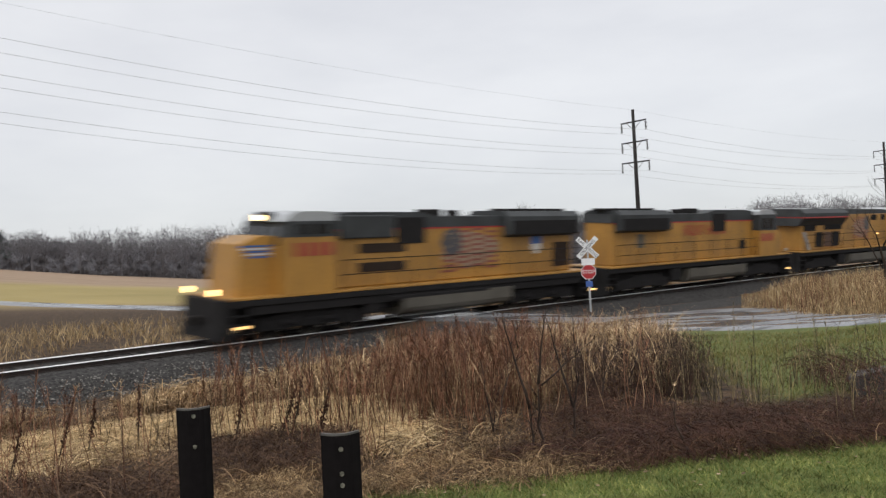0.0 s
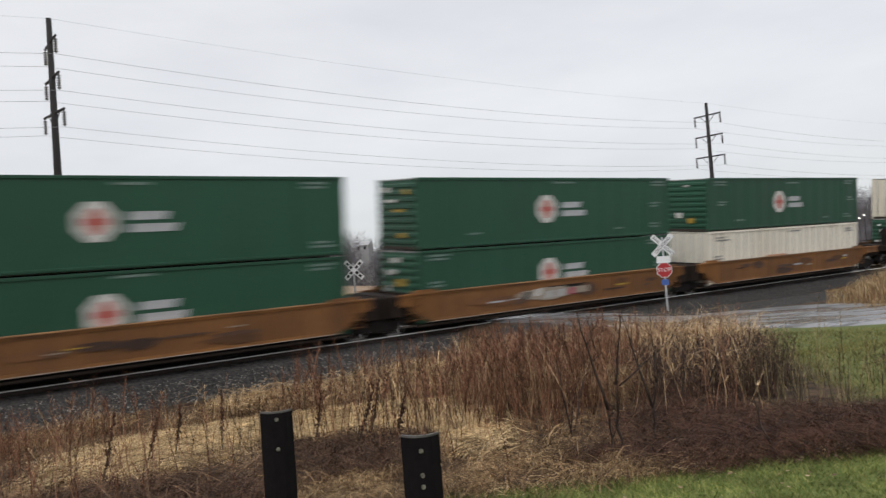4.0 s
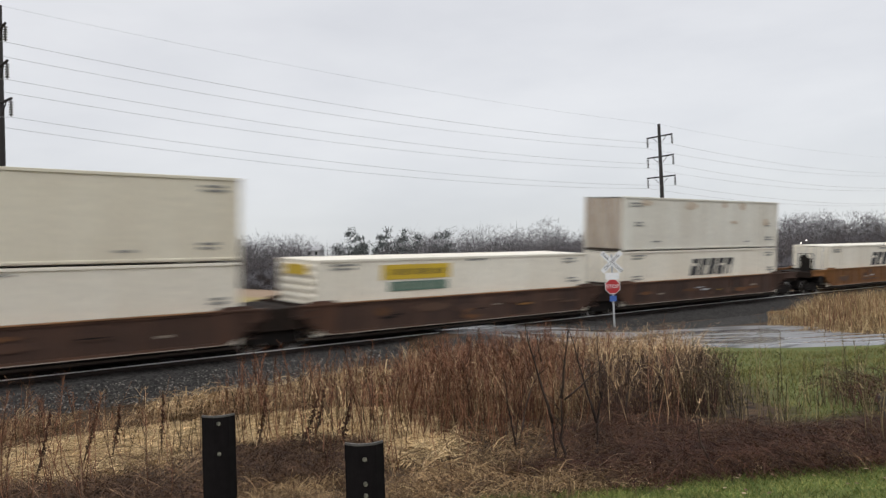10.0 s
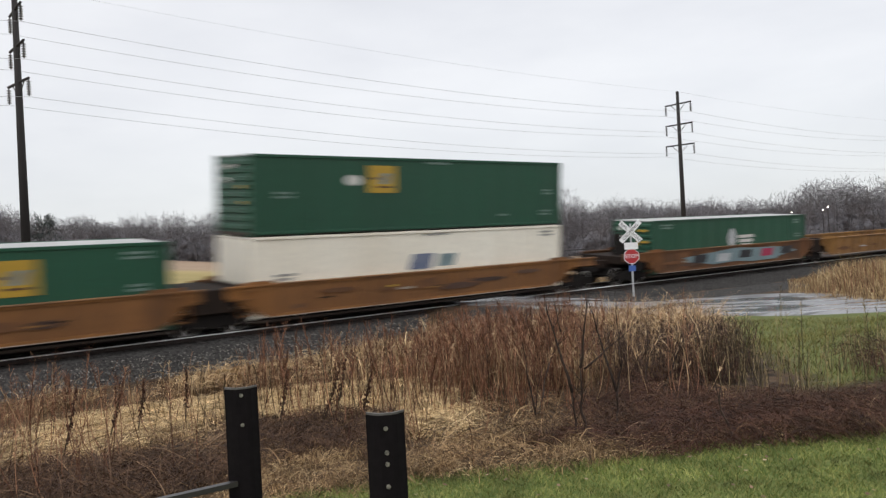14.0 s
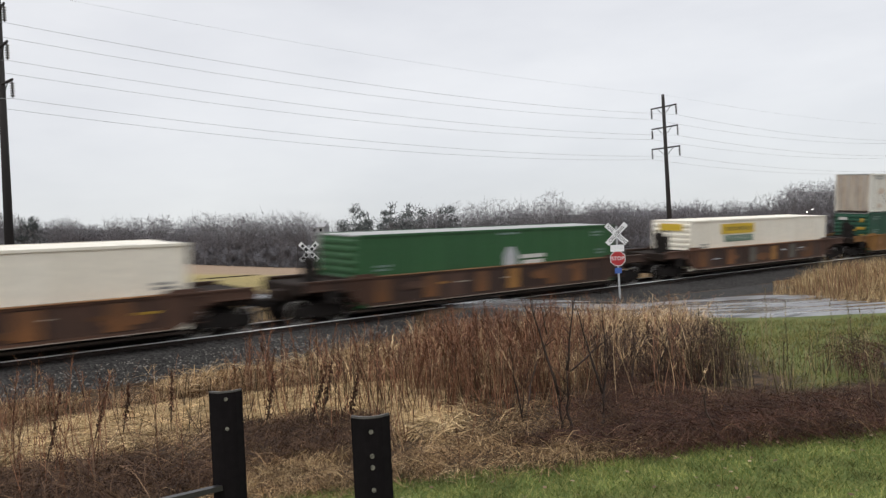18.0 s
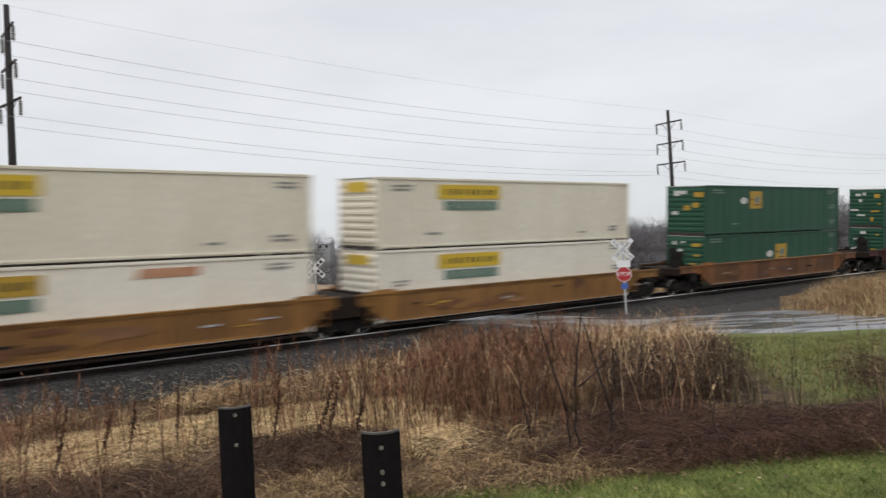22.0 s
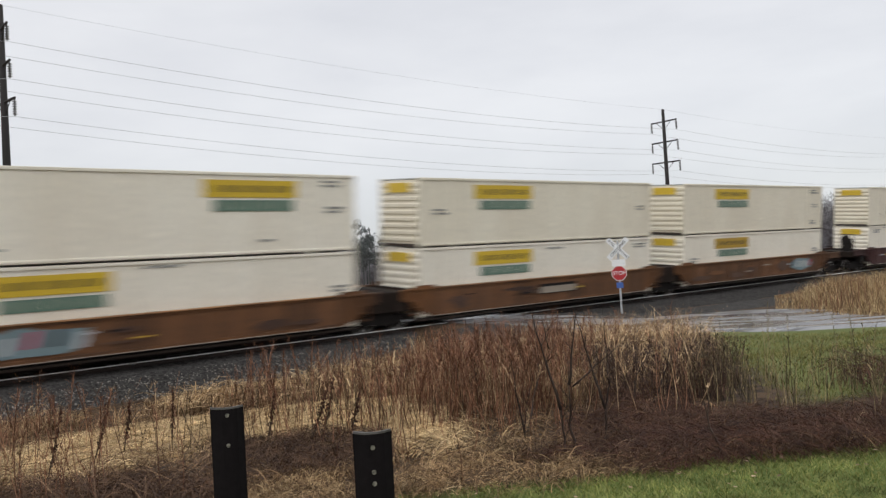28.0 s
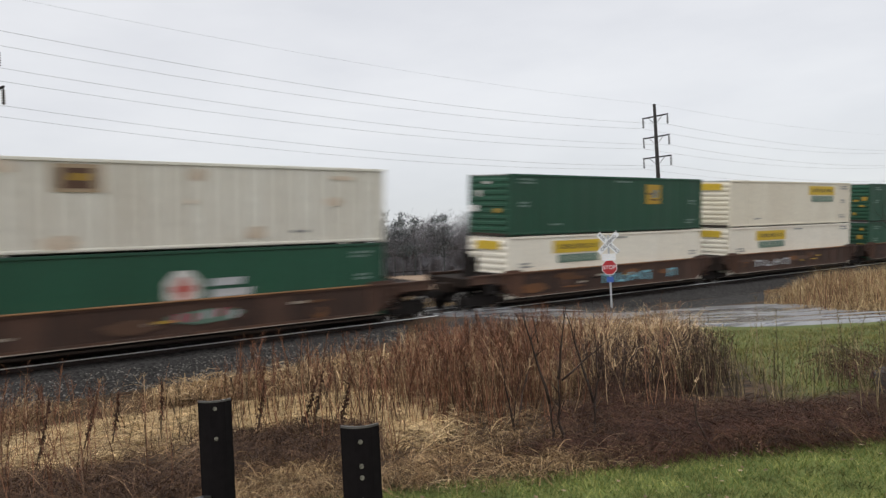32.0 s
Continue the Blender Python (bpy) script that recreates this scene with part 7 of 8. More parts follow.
    xy = scatter(760, -33, 5, 7.6, 14, single)
    z = heights(xy)
    v, f = stems(xy, z, RNG.uniform(0.35, 1.0, len(xy)), np.full(len(xy), 0.0055), 0.24, 16, 10, 1.1)
    stuff("dark_stalks", v, f, M["weed_brown"], "thin dark weed stalks standing in the straw", "dead weeds")
    # tan seed stalks mixed in
    xy = scatter(2400, -30, 14.5, 8.5, 20, stalks)
    z = heights(xy)
    v, f = stems(xy, z, kept_low(xy, z, RNG.uniform(0.5, 1.1, len(xy)), 0.2, 0.6), np.full(len(xy), 0.0045), 0.34, 9, 12, 1.2)
    stuff("seed_stalks", v, f, M["straw_curl"], "tan seed stalks among the dead weeds", "dead weeds")
    # broken stalks that lean and cross in the lower left
    xy = scatter(420, -38, -16, 6.2, 10.5, lambda a, b: rough_only(a, b) and where(a, b)[1] > 10.0)
    v, f = lying(xy, heights(xy) + 0.05, RNG.uniform(0.4, 1.0, len(xy)), 0.007, 0.20, 0.20, 0.45, 5)
    stuff("broken_stalks", v, f, M["cane_dull"], "broken red-brown stalks leaning across each other", "dead weeds")
    # mixed straw between the stalks and the lawn
    def skirt(a, b):
        az, dep = where(a, b)
        return rough_only(a, b) and dep > (13.1 if az < -2 else 12.3) and clump(a, b, 1.6, 81) > -0.1 and red_mat_at(a, b) < 0.25 and mat_at(a, b) < 0.35
    xy = scatter(30000, -18, 9, 5.6, 9.5, skirt)
    v, f = lying(xy, heights(xy), RNG.uniform(0.06, 0.24, len(xy)), 0.0048, 0.07, 0.09)
    stuff("matted_straw", v, f, M["straw_mound"], "matted mixed straw beside the lawn", "grass")
    # a dark stand of thin canes, low to the ground
    xy = scatter(5200, 4, 19, 9.5, 16, lambda a, b: rough_only(a, b) and heap_at(a, b) > 0.02)
    z = heights(xy)
    v, f = stems(xy, z, RNG.uniform(0.22, 0.78, len(xy)), np.full(len(xy), 0.0055), 0.32, 8, 6, 1.2)
    stuff("cane_stand", v, f, M["tangle_dark"], "dark stand of thin upright canes", "brambles")
    xy = scatter(5200, 5, 18, 9.5, 16, lambda a, b: rough_only(a, b) and heap_at(a, b) > 0.05)
    v, f = lying(xy, heights(xy), RNG.uniform(0.25, 0.6, len(xy)), 0.005, 0.08, 0.20)
    stuff("bramble_heap", v, f, M["bramble"], "dark heap of tangled thin canes", "brambles")
    # dark low mat round the posts
    xy = scatter(60000, -38, -5, 5.0, 11, lambda a, b: rough_only(a, b) and mat_at(a, b) > 0.10 * random.random())
    z = heights(xy)
    v, f = lying(xy, z, RNG.uniform(0.08, 0.30, len(xy)), 0.006, 0.08, 0.18)
    stuff("dead_weed_mat", v, f, M["mat_grey"], "dark grey-brown low mat of dead weeds", "dead weeds")
    # red-brown bramble along the lawn
    xy = scatter(84000, 0, 38, 5.2, 11.5, lambda a, b: lawn_edge(a * NV.x + b * NV.y, a * U.x + b * U.y, a, b) < 0.15 and red_mat_at(a, b) > 0.12 * random.random())
    z = heights(xy)
    v, f = lying(xy, z, RNG.uniform(0.10, 0.42, len(xy)), 0.0042, 0.06, (0.02 + 0.15 * (xy[:, 0] > 1.3)) * 0.5 + 0.13 * np.clip([0.5 + 1.2 * clump(float(a), float(b), 1.1, 77) for a, b in xy], 0, 1), 0.35)
    stuff("bramble_mat", v, f, M["bramble"], "dark red-brown mat of low brambles", "brambles")
    # dull straw that shows through it
    v, f = lying(xy[::2], z[::2], RNG.uniform(0.08, 0.30, len(z[::2])), 0.0045, 0.07, 0.16)
    stuff("bramble_straw", v, f, M["mat_grey"], "dull straw showing through the brambles", "grass")
    # pale arching canes over it
    xy = scatter(190, -4, 36, 6.0, 9.5, lambda a, b: lawn_edge(a * NV.x + b * NV.y, a * U.x + b * U.y, a, b) < -0.1 and red_mat_at(a, b) > -0.1)
    z = heights(xy)
    v, f = lying(xy, z, RNG.uniform(0.25, 0.65, len(xy)), 0.006, 0.18, 0.05, 0.0, 7)
    stuff("bramble_canes", v, f, M["cane_pale"], "bleached arching bramble canes", "brambles")
    # stalks that stand in the far grass on the right
    def standing(a, b):
        az, dep = where(a, b)
        return 8.0 < dep < 11.3 and clump(a, b, 0.7, 12) > 0.06
    c = scatter(230, 14.4, 27.5, 7.6, 14.5, standing)
    xy = np.repeat(c, 6, 0) + RNG.normal(0, 0.22, (len(c) * 6, 2))
    h = RNG.uniform(0.22, 0.66, len(xy)) * np.where(RNG.random(len(xy)) < .14, 1.7, 1.0)
    v, f = stems(xy, heights(xy), h, np.full(len(xy), 0.005), 0.12, 9, 12, 1.2)
    stuff("weed_stalks", v, f, M["weed_mixed"], "dark weed stalks standing in the grass", "dead weeds")
    xy = scatter(26000, 13.5, 36, 8.5, 26, lambda a, b: lane_gap(a, b) > 2.2 and lawn_edge(a * NV.x + b * NV.y, a * U.x + b * U.y, a, b) > -0.3 and red_mat_at(a, b) < 0.2 and not past_lane(a, b))
    v, f = blades(xy, heights(xy), RNG.uniform(0.04, 0.12, len(xy)), 0.010, 0.7, levels=3)
    stuff("rough_grass", v, f, M["rough_green"], "long green and straw grass on the verge", "grass")
    # an arching drift of brown canes at the right
    xy = scatter(2600, 22.5, 33, 9.5, 13, lambda a, b: patch(*where(a, b), 26, 8.9, 3.6, 0.55, 0.2) + .3 * clump(a, b, 1.2, 3) > 0)
    v, f = lying(xy, heights(xy), RNG.uniform(0.3, 0.7, len(xy)), 0.008, 0.16, 0.30, 0.5)
    stuff("arching_canes", v, f, M["bramble"], "brown canes arching over the verge", "brambles")


M["rough_green"] = strands("rough_verge_grass", (0.085, 0.095, 0.024), (0.27, 0.22, 0.085), (0.15, 0.15, 0.045))
M["reed_mixed"] = strands("mixed_dry_reed", (0.09, 0.05, 0.024), (0.72, 0.55, 0.31), (0.33, 0.22, 0.11))


def lawn():
    def mown(a, b):
        d, s = a * NV.x + b * NV.y, a * U.x + b * U.y
        return lawn_edge(d, s, a, b) > -0.1 and math.hypot(a, b) < 8.5
    xy = scatter(78000, -24, 33, 4.6, 8.0, mown)
    v, f = blades(xy, heights(xy), RNG.uniform(0.02, 0.055, len(xy)), 0.0065, 0.8, levels=3)
    stuff("lawn_grass", v, f, M["blade"], "short wet green lawn grass", "grass")
    # straw blown over the lawn's edge
    xy = scatter(9000, -26, 33, 4.8, 7.8, lambda a, b: abs(lawn_edge(a * NV.x + b * NV.y, a * U.x + b * U.y, a, b) + 0.1) < 0.2 + 0.35 * clump(a, b, 1.3, 5) + (0.2 if a < 1 else 0))
    v, f = lying(xy, heights(xy), RNG.uniform(0.08, 0.30, len(xy)), 0.005, 0.07, 0.06)
    c = scatter(560, -20, 34, 5.0, 7.8, lambda a, b: -0.35 < lawn_edge(a * NV.x + b * NV.y, a * U.x + b * U.y, a, b) < 0.02 and (a < 1.6 or random.random() < 0.35))
    w, g = tussocks(c, heights(c), 26, 0.10, 0.20, 0.007, 0.4)
    stuff("edge_tufts", w, g, M["straw_tuft"], "pale straw tufts along the lawn edge", "grass")
    stuff("edge_straw", v, f, M["grass_dull"], "bleached straw along the lawn edge", "grass")
    # fallen leaves
    xy = scatter(110, -20, 33, 4.6, 7.5, mown)
    z = heights(xy) + 0.05
    an = RNG.uniform(0, math.tau, len(xy))
    e1 = np.stack([np.cos(an), np.sin(an), RNG.uniform(-.3, .3, len(xy))], 1) * 0.022
    e2 = np.stack([-np.sin(an), np.cos(an), RNG.uniform(-.3, .3, len(xy))], 1) * 0.013
    c = np.concatenate([xy, z[:, None]], 1)
    v = np.stack([c - e1, c - e2, c + e1, c + e2], 1).reshape(-1, 3)
    stuff("fallen_leaves", v, np.arange(len(v)).reshape(-1, 4), M["cane_pale"], "brown fallen leaves on the lawn", "leaves")


def reed_bank():
    def island(a, b):
        return on_island(a, b) > 0.2 * clump(a, b, 0.7, 2)
    xy = scatter(46000, 19.5, 40, 27, 62, island)
    rim = np.array([min(1.0, 0.20 + 0.24 * on_island(float(a), float(b))) for a, b in xy])
    h = RNG.uniform(0.45, 1.15, len(xy)) * np.array([0.95 + 0.6 * clump(float(a), float(b), 0.3, 3) for a, b in xy]) * rim * np.array([0.25 + 0.75 * smooth_step(19.6, 23.0, math.degrees(math.atan2(float(a), float(b)))) for a, b in xy])
    v, f = blades(xy, heights(xy), np.maximum(h, .12), 0.022, 0.42, 0.6, 5)
    stuff("reed_bed", v, f, M["reed_mixed"], "tall dry tan reeds beside the lane", "reeds")
    # brown stalks and dark gaps among the reeds
    xy = scatter(2600, 19.5, 36, 27, 50, lambda a, b: on_island(a, b) > 0.5 and clump(a, b, 0.5, 61) > -0.05)
    v, f = stems(xy, heights(xy), RNG.uniform(0.6, 1.25, len(xy)) * np.array([0.3 + 0.7 * smooth_step(19.8, 23.4, math.degrees(math.atan2(float(a), float(b)))) for a, b in xy]), np.full(len(xy), 0.010), 0.2)
    stuff("reed_stalks", v, f, M["stem_red"], "brown weed stalks among the reeds", "dead weeds")
    # far side of the track
    def beyond(a, b):
        d, s = a * NV.x + b * NV.y, a * U.x + b * U.y
        q = along(s)[0] - d
        return -22 < q < -5.2 and lane_gap(a, b) > 3.2 and clump(a, b, 0.22, 8) > -0.3
    xy = scatter(34000, -40, 30, 32, 75, beyond)
    h = RNG.uniform(0.3, 0.75, len(xy))
    v, f = blades(xy, heights(xy), h, 0.035, 0.55)
    stuff("far_reed_bed", v, f, M["reed"], "straw-coloured grass beyond the track", "grass")


def stones():
    pts = []
    n = 15000
    s = RNG.uniform(-8, 25, n)
    a = RNG.uniform(-4.4, -1.1, n)
    prof = ((-4.6, -1.05), (-3.6, -0.75), (-2.6, -0.42), (-1.9, -0.26), (-1.0, -0.25))
    octa = np.array([(1, 0, 0), (0, 1, 0), (-1, 0, 0), (0, -1, 0), (0, 0, 1), (0, 0, -1)], float)
    tri = np.array([(0, 1, 4), (1, 2, 4), (2, 3, 4), (3, 0, 4)])
    vs, fs, o = [], [], 0
    for i in range(n):
        m = track_pose(float(s[i]))
        p = m @ Vector((0, float(a[i]), lerp_table(prof, float(a[i])) + 0.01))
        if road_near(p.x, p.y) < 3.2:
            continue
        sz = RNG.uniform(0.018, 0.05)
        vs.append(np.array(p) + octa * sz * RNG.uniform(0.6, 1.3, (6, 3)) * np.array((1, 1, 0.8)))
        fs.append(tri + o)
        o += 6
    stuff("ballast_stones", np.concatenate(vs), np.concatenate(fs), M["stone"], "loose grey ballast stones on the shoulder", "stones")


def limb_mesh(rng, base, h, spread, depth, thick, mats, twigs=3):
    """A bare woody plant: forking tapered limbs and fine twigs."""
    wood, fine = bmesh.new(), bmesh.new()

    def grow(p, d, ln, r, k):
        q = p
        seg = 3 if k == depth else 2
        for j in range(seg):
            d = (d + Vector((rng.gauss(0, .10), rng.gauss(0, .10), rng.gauss(0.04, .06)))).normalized()
            e = q + d * (ln / seg)
            r1 = r * 0.82
            tube(wood if k > 1 else fine, q, e, r, r1, 5 if k > 1 else 3, caps=False)
            q, r = e, r1
        if k <= 0:
            return
        for j in range(rng.choice((2, 2, 3)) if k > 1 else twigs):
            w = Vector((rng.gauss(0, 1), rng.gauss(0, 1), rng.gauss(0.2, .5))).normalized()
            grow(q if j < 2 else p.lerp(q, 0.6), (d + w * spread).normalized(), ln * rng.uniform(.55, .8), r * 0.7, k - 1)
    for b, d in base:
        grow(b, d, h, thick, depth)
    return wood, fine


def woody(name, x, y, seed, h, count, depth, thick, spread, label, cat, lean=0.25, twigs=3):
    rng = random.Random(seed)
    ob = tagged(new(name), label, cat)
    ob.matrix_basis = Matrix.Translation((x, y, ground(x, y) - 0.03))
    base = [(Vector((rng.uniform(-.12, .12), rng.uniform(-.12, .12), 0)) * (count > 1), Vector((rng.gauss(0, lean), rng.gauss(0, lean), 1)).normalized()) for _ in range(count)]
    wood, fine = limb_mesh(rng, base, h, spread, depth, thick, None, twigs)
    part("stem", wood, M["twig"], ob)
    part("crown", fine, M["twig"], ob)
    return ob


def dock(x, y, h, seed):
    """A dead dock plant: one stout stem with ragged brown seed clusters."""
    rng = random.Random(seed)
    ob = tagged(new("dead_dock_plant"), "dark brown dead dock stalk with ragged seed clusters", "dead plant", group="dock stalks")
    ob.matrix_basis = pose(x, y, ground(x, y) - 0.02, rng.uniform(-10, 10), rng.uniform(4, 22), rng.uniform(-30, 30))
    bm = bmesh.new()
    tube(bm, (0, 0, 0), (0.02, 0, h * .5), 0.009, 0.007, 6)
    tube(bm, (0.02, 0, h * .5), (0.0, 0.03, h), 0.007, 0.003, 6)
    part("stem", bm, M["weed_brown"], ob)
    bm = bmesh.new()
    for k in range(70):
        t = rng.uniform(0.34, 0.96)
        a, ln = rng.uniform(0, math.tau), rng.uniform(0.015, 0.05) * (1.4 - t)
        c = Vector((0.015, 0.015 * t, h * t))
        e = c + Vector((math.cos(a) * ln, math.sin(a) * ln, rng.uniform(-.06, .05)))
        tube(bm, c, e, 0.004, 0.008, 4)
    part("seed_head", bm, M["dock_seed"], ob)
    return ob


def sapling(az, r, limbs, seed):
    """A young bare tree: each limb is (x0, z0, x1, z1, radius) across the line of sight from its foot."""
    rng = random.Random(seed)
    x, y = polar(az, r)
    ob = tagged(new("bare_sapling"), "thin dark bare sapling forking above the dead grass", "sapling", group="saplings in the rough")
    ob.matrix_basis = pose(x, y, ground(x, y) - 0.04, 0, 0, -az)
    for k, (x0, z0, x1, z1, rad) in enumerate(limbs):
        a = Vector((x0, rng.uniform(-.03, .03), z0))
        b = Vector((x1, rng.uniform(-.12, .12) * (z1 - z0), z1))
        n = 6
        pts = [a] + [a.lerp(b, (j + 1) / n) + Vector((rng.gauss(0, .006), rng.gauss(0, .012), 0)) * (j < n - 1) for j in range(n)]
        radii = [rad * 1.35 * (1 - 0.75 * j / n) for j in range(n + 1)]
        bm = bmesh.new()
        limb(bm, pts, radii)
        wood = part("stem" if k < 2 else "branch", bm, M["sapling_bark"], ob)
        for j in range(3, n + 1):
            for m in range(2):
                w = Vector((rng.gauss(0, .6), rng.gauss(0, .6), 1.0)).normalized() * rng.uniform(.06, .22)
                bm = bmesh.new()
                tube(bm, pts[j], pts[j] + w, radii[j] * .4, radii[j] * .15 + .0008, 4)
                part("twig", bm, M["sapling_bark"], wood)
    return ob


def polar(az, r):
    return r * math.sin(radians(az)), r * math.cos(radians(az))


def shrubs():
    sapling(5.6, 7.15, ((0, 0, -0.02, 0.5, 0.013), (-0.02, 0.49, -0.21, 1.30, 0.011), (0.07, 0, 0.06, 0.7, 0.013), (0.06, 0.69, 0.155, 1.29, 0.010), (0.09, 0.68, 0.53, 1.04, 0.007), (-0.09, 1.0, -0.13, 1.28, 0.005)), 3)
    sapling(8.3, 7.6, ((0, 0, 0.01, 0.42, 0.012), (0.01, 0.4, -0.20, 1.22, 0.009), (0.01, 0.4, 0.10, 0.85, 0.007), (0.06, 0.62, 0.04, 1.24, 0.005)), 5)
    sapling(3.0, 8.0, ((0, 0, -0.10, 0.85, 0.009), (-0.02, 0.2, 0.05, 0.55, 0.005)), 9)
    for az, r, seed, h, count in ((3.0, 8.6, 8, 0.42, 1), (15.8, 7.0, 14, 0.34, 1), (10.5, 9.6, 25, 0.45, 2)):
        woody("bare_shrub", *polar(az, r), seed, h, count, 3, 0.014, 0.45, "thin dark bare shrub in the dead grass", "shrub", 0.22, 2)
    for k, (az, r, h) in enumerate(((-25.3, 10.5, 1.0), (-23.5, 11.0, 0.85), (-20.5, 11.5, 0.9), (-11.9, 9.4, 0.8), (-11.0, 9.6, 0.95), (-9.2, 9.3, 0.7), (-14.6, 10.0, 0.8), (-28.0, 9.5, 0.9))):
        dock(*polar(az, r), h, 40 + k)
    woody("bare_tree", *polar(27.8, 47), 33, 2.3, 1, 4, 0.10, 0.55, "small bare tree beside the track", "tree", 0.08, 3)
    woody("bare_tree", *polar(31.5, 44), 37, 2.2, 1, 4, 0.09, 0.55, "small bare tree beside the track", "tree", 0.08, 3)


# ---- far woods ----
SKYLINE = ((-60, 12), (-40, 12), (-31, 10.5), (-29, 9.5), (-24, 10.5), (-20, 12.0), (-14, 14.8), (-12, 15.5), (-9, 13.0), (-6, 15.5), (-3, 18), (0, 16.5), (3, 17.5), (6, 16), (10, 14), (14, 12), (18, 11), (22, 15), (27, 13), (40, 13), (60, 13))


def tree_strands(x, y, z, h, pine, rng):
    """One winter tree as slender tapered pieces: a trunk, rising limbs and a domed cloud of twigs."""
    lean = rng.normal(0, .3, 2)
    segs = [(np.array([[x, y, z]]), np.array([[x + lean[0], y + lean[1], z + h * (0.97 if pine else 0.8)]]), np.array([0.26]))]
    if pine:
        for t in rng.uniform(0.34, 0.98, 9):
            n = 44
            reach = (1.08 - t) * h * 0.24
            c = np.array([x + lean[0] + rng.normal(0, reach * .55), y + rng.normal(0, reach * .55), z + h * t])
            p = c + rng.normal(0, 1, (n, 3)) * np.array([0.55 + reach * .35, 0.55 + reach * .35, 0.45])
            e = p + rng.normal(0, .45, (n, 3)) + np.array([0, 0, .25])
            segs.append((p, e, np.full(n, 0.22)))
    else:
        wide = h * rng.uniform(0.20, 0.32)
        n = 22
        t = rng.uniform(0.22, 0.6, n)
        a = rng.uniform(0, math.tau, n)
        p = np.stack([x + lean[0] * t, y + lean[1] * t, z + h * t], 1)
        u = rng.uniform(0.3, 1.0, n)
        e = np.stack([x + np.cos(a) * wide * u, y + np.sin(a) * wide * u, z + h * (0.55 + 0.34 * np.sqrt(1 - 0.8 * u * u) * rng.uniform(.7, 1, n))], 1)
        segs.append((p, e, np.full(n, 0.08)))
        k = 640
        # points inside the dome of the crown, denser near its skin
        a, u = rng.uniform(0, math.tau, k), np.sqrt(rng.uniform(0, 1, k))
        up = 0.60 + 0.37 * np.sqrt(1 - 0.85 * u * u) * rng.uniform(-.6, 1, k) ** 1.0
        q = np.stack([x + np.cos(a) * wide * u, y + np.sin(a) * wide * u, z + h * up], 1)
        d = q - np.array([x, y, z + h * 0.35])
        d = d / np.linalg.norm(d, axis=1)[:, None] * 0.5 + rng.normal(0, .75, (k, 3))
        segs.append((q, q + d * (h * rng.uniform(.03, .075, k))[:, None], np.full(k, 0.075)))
    return segs


def strands_mesh(segs, rng):
    """Slim tapered twigs, each turned its own way about its length."""
    p = np.concatenate([s[0] for s in segs])
    e = np.concatenate([s[1] for s in segs])
    w = np.concatenate([s[2] for s in segs])
    d = e - p
    side = np.cross(d, rng.normal(0, 1, d.shape))
    side /= np.maximum(1e-6, np.linalg.norm(side, axis=1))[:, None]
    a = side * w[:, None] * 0.6
    v = np.stack([p - a, p + a, e + a * .25, e - a * .25], 1).reshape(-1, 3)
    return v, np.arange(len(v)).reshape(-1, 4)


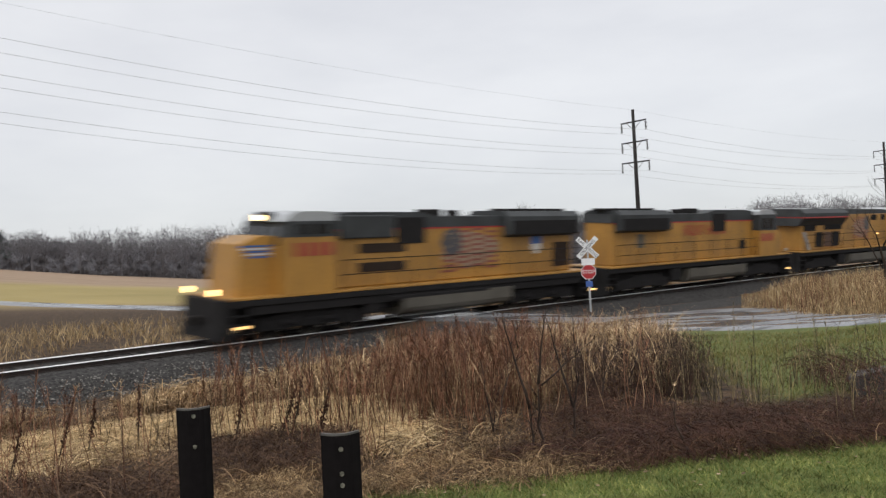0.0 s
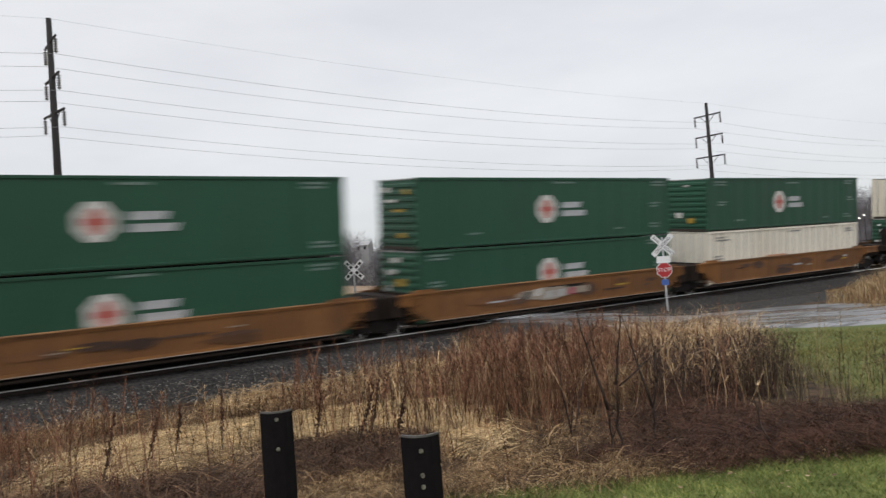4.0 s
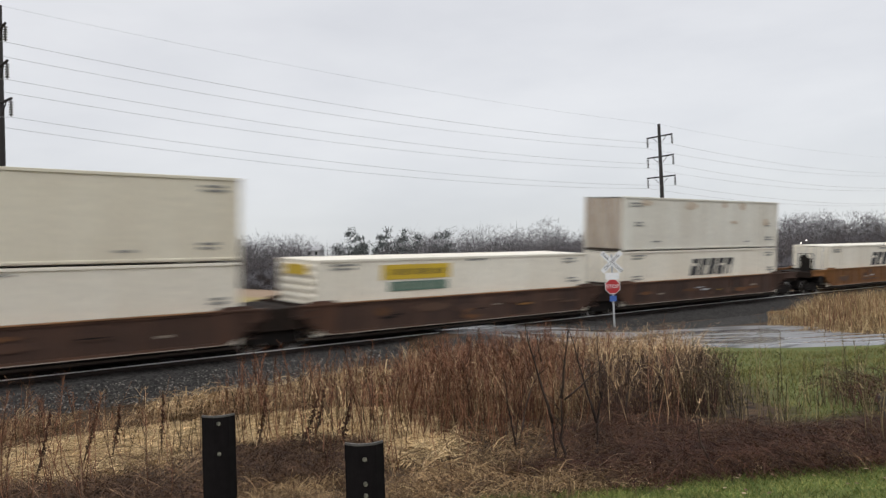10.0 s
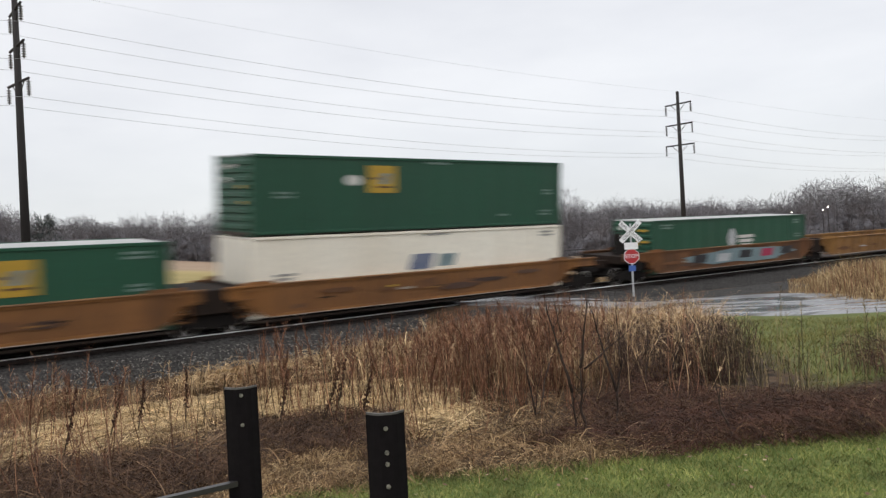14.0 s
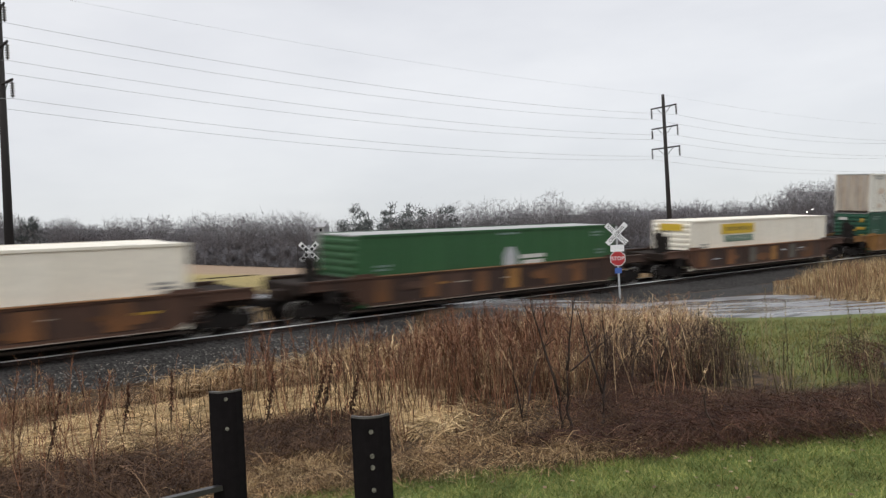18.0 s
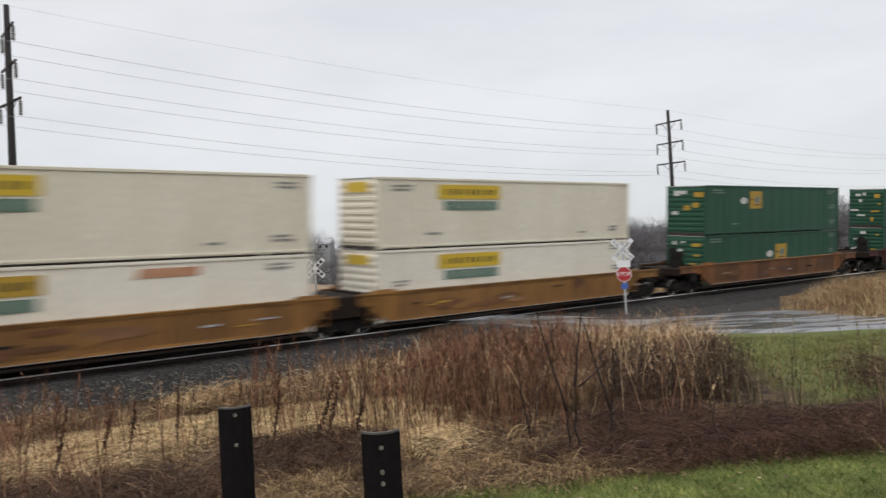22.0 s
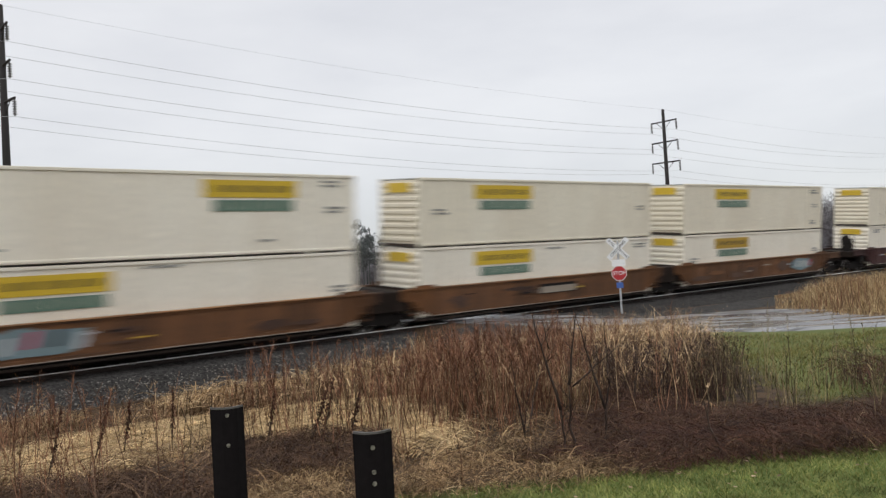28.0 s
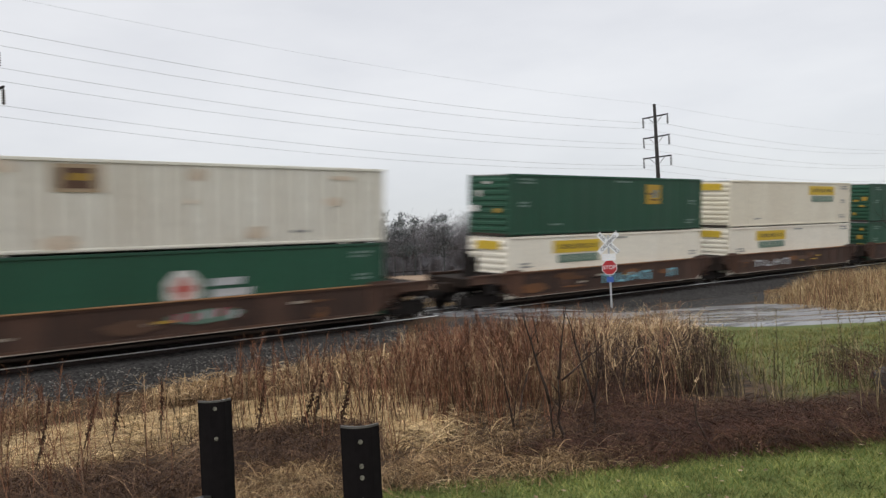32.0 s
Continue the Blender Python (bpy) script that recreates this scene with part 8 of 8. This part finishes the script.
def woods():
    rng = np.random.default_rng(21)
    bare, pines = [], []
    for row, (r0, n) in enumerate(((243, 110), (255, 110), (270, 100))):
        for i in range(n):
            az = -44 + 90 * (i + rng.uniform(-.4, .4)) / n
            r = r0 + rng.normal(0, 4)
            x, y = polar(az, r)
            z = ground(x, y, False)
            h = (lerp_table(SKYLINE, az) + 2.3) * rng.uniform(0.78, 1.06) * r / 255 - (z - lerp_table(FAR_RISE, az))
            if min(abs(az + 6.2), abs(az + 10.2)) < 0.6 and r < 262:
                continue
            pine = (-10 < az < 0 and rng.random() < 0.30) or (az < -27 and rng.random() < .2)
            (pines if pine else bare).extend(tree_strands(x, y, z - 0.3, max(5, h * (1.0 if pine else 1)), pine, rng))
    # a group of tall pines
    for az in (-7.7, -7.2, -5.6, -5.2, -4.7, -4.1, -3.3, -1.9, -1.3):
        x, y = polar(az, 240 + rng.uniform(0, 6))
        z = ground(x, y, False)
        pines += tree_strands(x, y, z - 0.3, rng.uniform(16.5, 19.0), True, rng)
    # one lone crown above the rest
    x, y = polar(5.6, 236)
    bare += tree_strands(x, y, ground(x, y, False) - 0.3, 20.5, False, rng)
    # thick undergrowth that closes the wood
    n = 44000
    az = rng.uniform(-46, 46, n)
    r = rng.uniform(240, 275, n)
    p = np.stack([r * np.sin(np.radians(az)), r * np.cos(np.radians(az)), np.zeros(n)], 1)
    shelf = {}
    for q in range(-47, 48):
        for w in range(238, 279, 4):
            shelf[q, w // 4] = ground(*polar(q, w), False)
    p[:, 2] = [shelf[round(float(q)), int(w) // 4] for q, w in zip(az, r)]
    hh = np.array([lerp_table(SKYLINE, float(q)) + 1.5 * noise.noise(Vector((float(q) * 1.7, 0, 0))) for q in az]) * rng.uniform(0.0, 0.80, n)
    hh = np.where((np.minimum(np.abs(az + 6.2), np.abs(az + 10.2)) < 0.5) & (r < 262), hh * 0.6, hh)
    p[:, 2] += hh
    e = p + np.stack([rng.normal(0, .9, n), rng.normal(0, .9, n), rng.uniform(-0.3, 1.5, n)], 1)
    bare.append((p, e, np.full(n, 0.13)))
    # a lumpy backing sheet behind the wood's edge, with haze in its pale grey
    verts, faces, cols = [], [], 420
    for i in range(cols):
        az = -46 + 92 * i / (cols - 1)
        top = lerp_table(SKYLINE, az) * (0.70 + 0.16 * noise.noise(Vector((az * 1.3, 0, 5))) + 0.12 * noise.noise(Vector((az * 4.1, 0, 9))))
        for k in range(9):
            r = 262 + 5 * noise.noise(Vector((az * 2.2, k * 0.7, 2))) + 6 * (k / 8) ** 2
            x, y = polar(az, r)
            verts.append((x, y, ground(x, y, False) - 0.5 + top * k / 8))
    for i in range(cols - 1):
        for k in range(8):
            faces.append((i * 9 + k, i * 9 + 9 + k, i * 9 + 10 + k, i * 9 + 1 + k))
    tagged(new("wood_interior", from_lists("wood_interior", verts, faces, M["wood_mass"], True)), "haze-grey backing sheet inside the far wood", "woods", kind="stuff")
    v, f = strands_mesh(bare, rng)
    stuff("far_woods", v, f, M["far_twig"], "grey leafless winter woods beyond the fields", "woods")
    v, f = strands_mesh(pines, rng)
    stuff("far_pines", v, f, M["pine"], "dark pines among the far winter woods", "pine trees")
    # a second, higher wooded ridge
    n = 26000
    az = rng.uniform(-46, 46, n)
    r = rng.uniform(430, 520, n)
    p = np.stack([r * np.sin(np.radians(az)), r * np.cos(np.radians(az)), np.zeros(n)], 1)
    p[:, 2] = [ground(float(a), float(b), False) - 1 for a, b in p[:, :2]]
    hh = np.array([14 + 4 * noise.noise(Vector((float(q) * .35, 0, 0))) + (5 if 6 < q < 15 else 0) for q in az]) * rng.uniform(0.55, 1.0, n)
    e = p + np.stack([rng.normal(0, 1.5, n), rng.normal(0, 1.5, n), hh], 1)
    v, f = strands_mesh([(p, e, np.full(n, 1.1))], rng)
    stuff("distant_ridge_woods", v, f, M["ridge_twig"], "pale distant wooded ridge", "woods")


def far_house(az, r, z, yaw):
    """A small house on the wooded slope; its walls run down to the ground behind the trees."""
    x, y = polar(az, r)
    g = ground(x, y, False) - z - 0.3
    ob = tagged(new("farmhouse"), "small pale farmhouse among far trees", "house", group="far houses")
    ob.matrix_basis = pose(x, y, z, 0, 0, yaw)
    bm = bmesh.new()
    box(bm, -2.2, 2.2, -1.8, 1.8, g, 1.2)
    part("wall", bm, M["house_wall"], ob)
    bm = bmesh.new()
    prism(bm, [(-2.1, 1.1), (0, 2.4), (2.1, 1.1)], 0, -2.5, 2.5)
    part("roof", bm, M["house_roof"], ob)
    for k in (-1.1, 1.1):
        bm = bmesh.new()
        box(bm, k - .35, k + .35, -1.86, -1.78, -0.2, 0.7)
        part("window", bm, M["glass_dark"], ob)


def yard_lamps():
    for az, r, h in ((15.2, 225, 8.6), (16.2, 225, 8.6), (19.9, 225, 8.6), (21.7, 225, 8.8), (22.0, 225, 9.4)):
        x, y = polar(az, r)
        g = ground(x, y, False)
        h = EYE + 5.7 + (h - 8.6) - g
        ob = tagged(new("yard_lamp"), "distant lit yard lamp on a pole", "street lamp", group="yard lamps")
        ob.matrix_basis = Matrix.Translation((x, y, g))
        bm = bmesh.new()
        tube(bm, (0, 0, 0), (0, 0, h), 0.06, sides=6)
        part("pole", bm, M["pole_wood"], ob)
        bm = bmesh.new()
        box(bm, -0.17, 0.17, -0.12, 0.12, h - 0.05, h + 0.07, bevel=0.02)
        part("lamp_head", bm, M["far_lamp"], ob, "glowing lamp head")


def lawn_block():
    x, y = polar(28.0, 10.6)
    ob = tagged(new("concrete_block"), "old dark concrete block lying on the verge", "concrete block")
    ob.matrix_basis = pose(x, y, ground(x, y), 0, 0, -20)
    bm = bmesh.new()
    prism(bm, [(-0.45, -0.1), (0.75, -0.1), (0.75, 0.42), (0.45, 0.36), (-0.38, 0.2), (-0.45, 0.16)], 1, -0.2, 0.2)
    part("block", bm, M["concrete"], ob)


def tarped_load():
    """The low white load that rides in one maroon well."""
    ob = tagged(new("tarped_load"), "low white tarped load in a maroon well car", "cargo")
    for k, (x, w, h) in enumerate(((-5.6, 3.2, 0.45), (-2.0, 3.6, 0.75), (1.9, 3.6, 0.70), (5.2, 2.6, 0.80))):
        bm = bmesh.new()
        prism(bm, [(-1.15, 0), (-1.1, 0.9), (-0.8, 0.95 + h * .6), (0.8, 0.95 + h * .6), (1.1, 0.9), (1.15, 0)], 0, x - w / 2, x + w / 2)
        part("bundle", bm, M["tarp_white"], ob)
    MOVING.append((ob, 441.5 + 8.075, 0.36))


rough_strip()
lawn()
reed_bank()
stones()
shrubs()
woods()
far_house(-6.2, 257, 8.0, 20)
far_house(-10.2, 262, 11.6, -15)
yard_lamps()
lawn_block()
tarped_load()


# ---- everything that moves ----
TURN = pose(0, 0, 0, 0, 0, 180)


def motions():
    for ob, c, z in MOVING:
        lift = TURN if z == "turn" else Matrix.Translation((0, 0, z))
        walk(ob, [(float(t), track_pose(c + travel(t)) @ lift) for t in range(0, 33)])
    # the wheels turn while they are near: one row for each thirtieth of a second
    for w, c, dx, z, r in WHEELS:
        t0 = 5 + (c - 78) / SPEED
        a, b = max(0, math.ceil(t0 * 30)), min(960, math.floor((t0 + 86 / SPEED) * 30))
        if a >= b:
            continue
        start = travel(a / 30)
        rows = [(0.0, pose(dx, 0, z))] if a > 0 else []
        for k in range(a, b + 1):
            rows.append((k / 30, pose(dx, 0, z, 0, math.degrees((travel(k / 30) - start) / r), 0)))
        if b < 960:
            rows.append((32.0, rows[-1][1]))
        walk(w, rows)


motions()
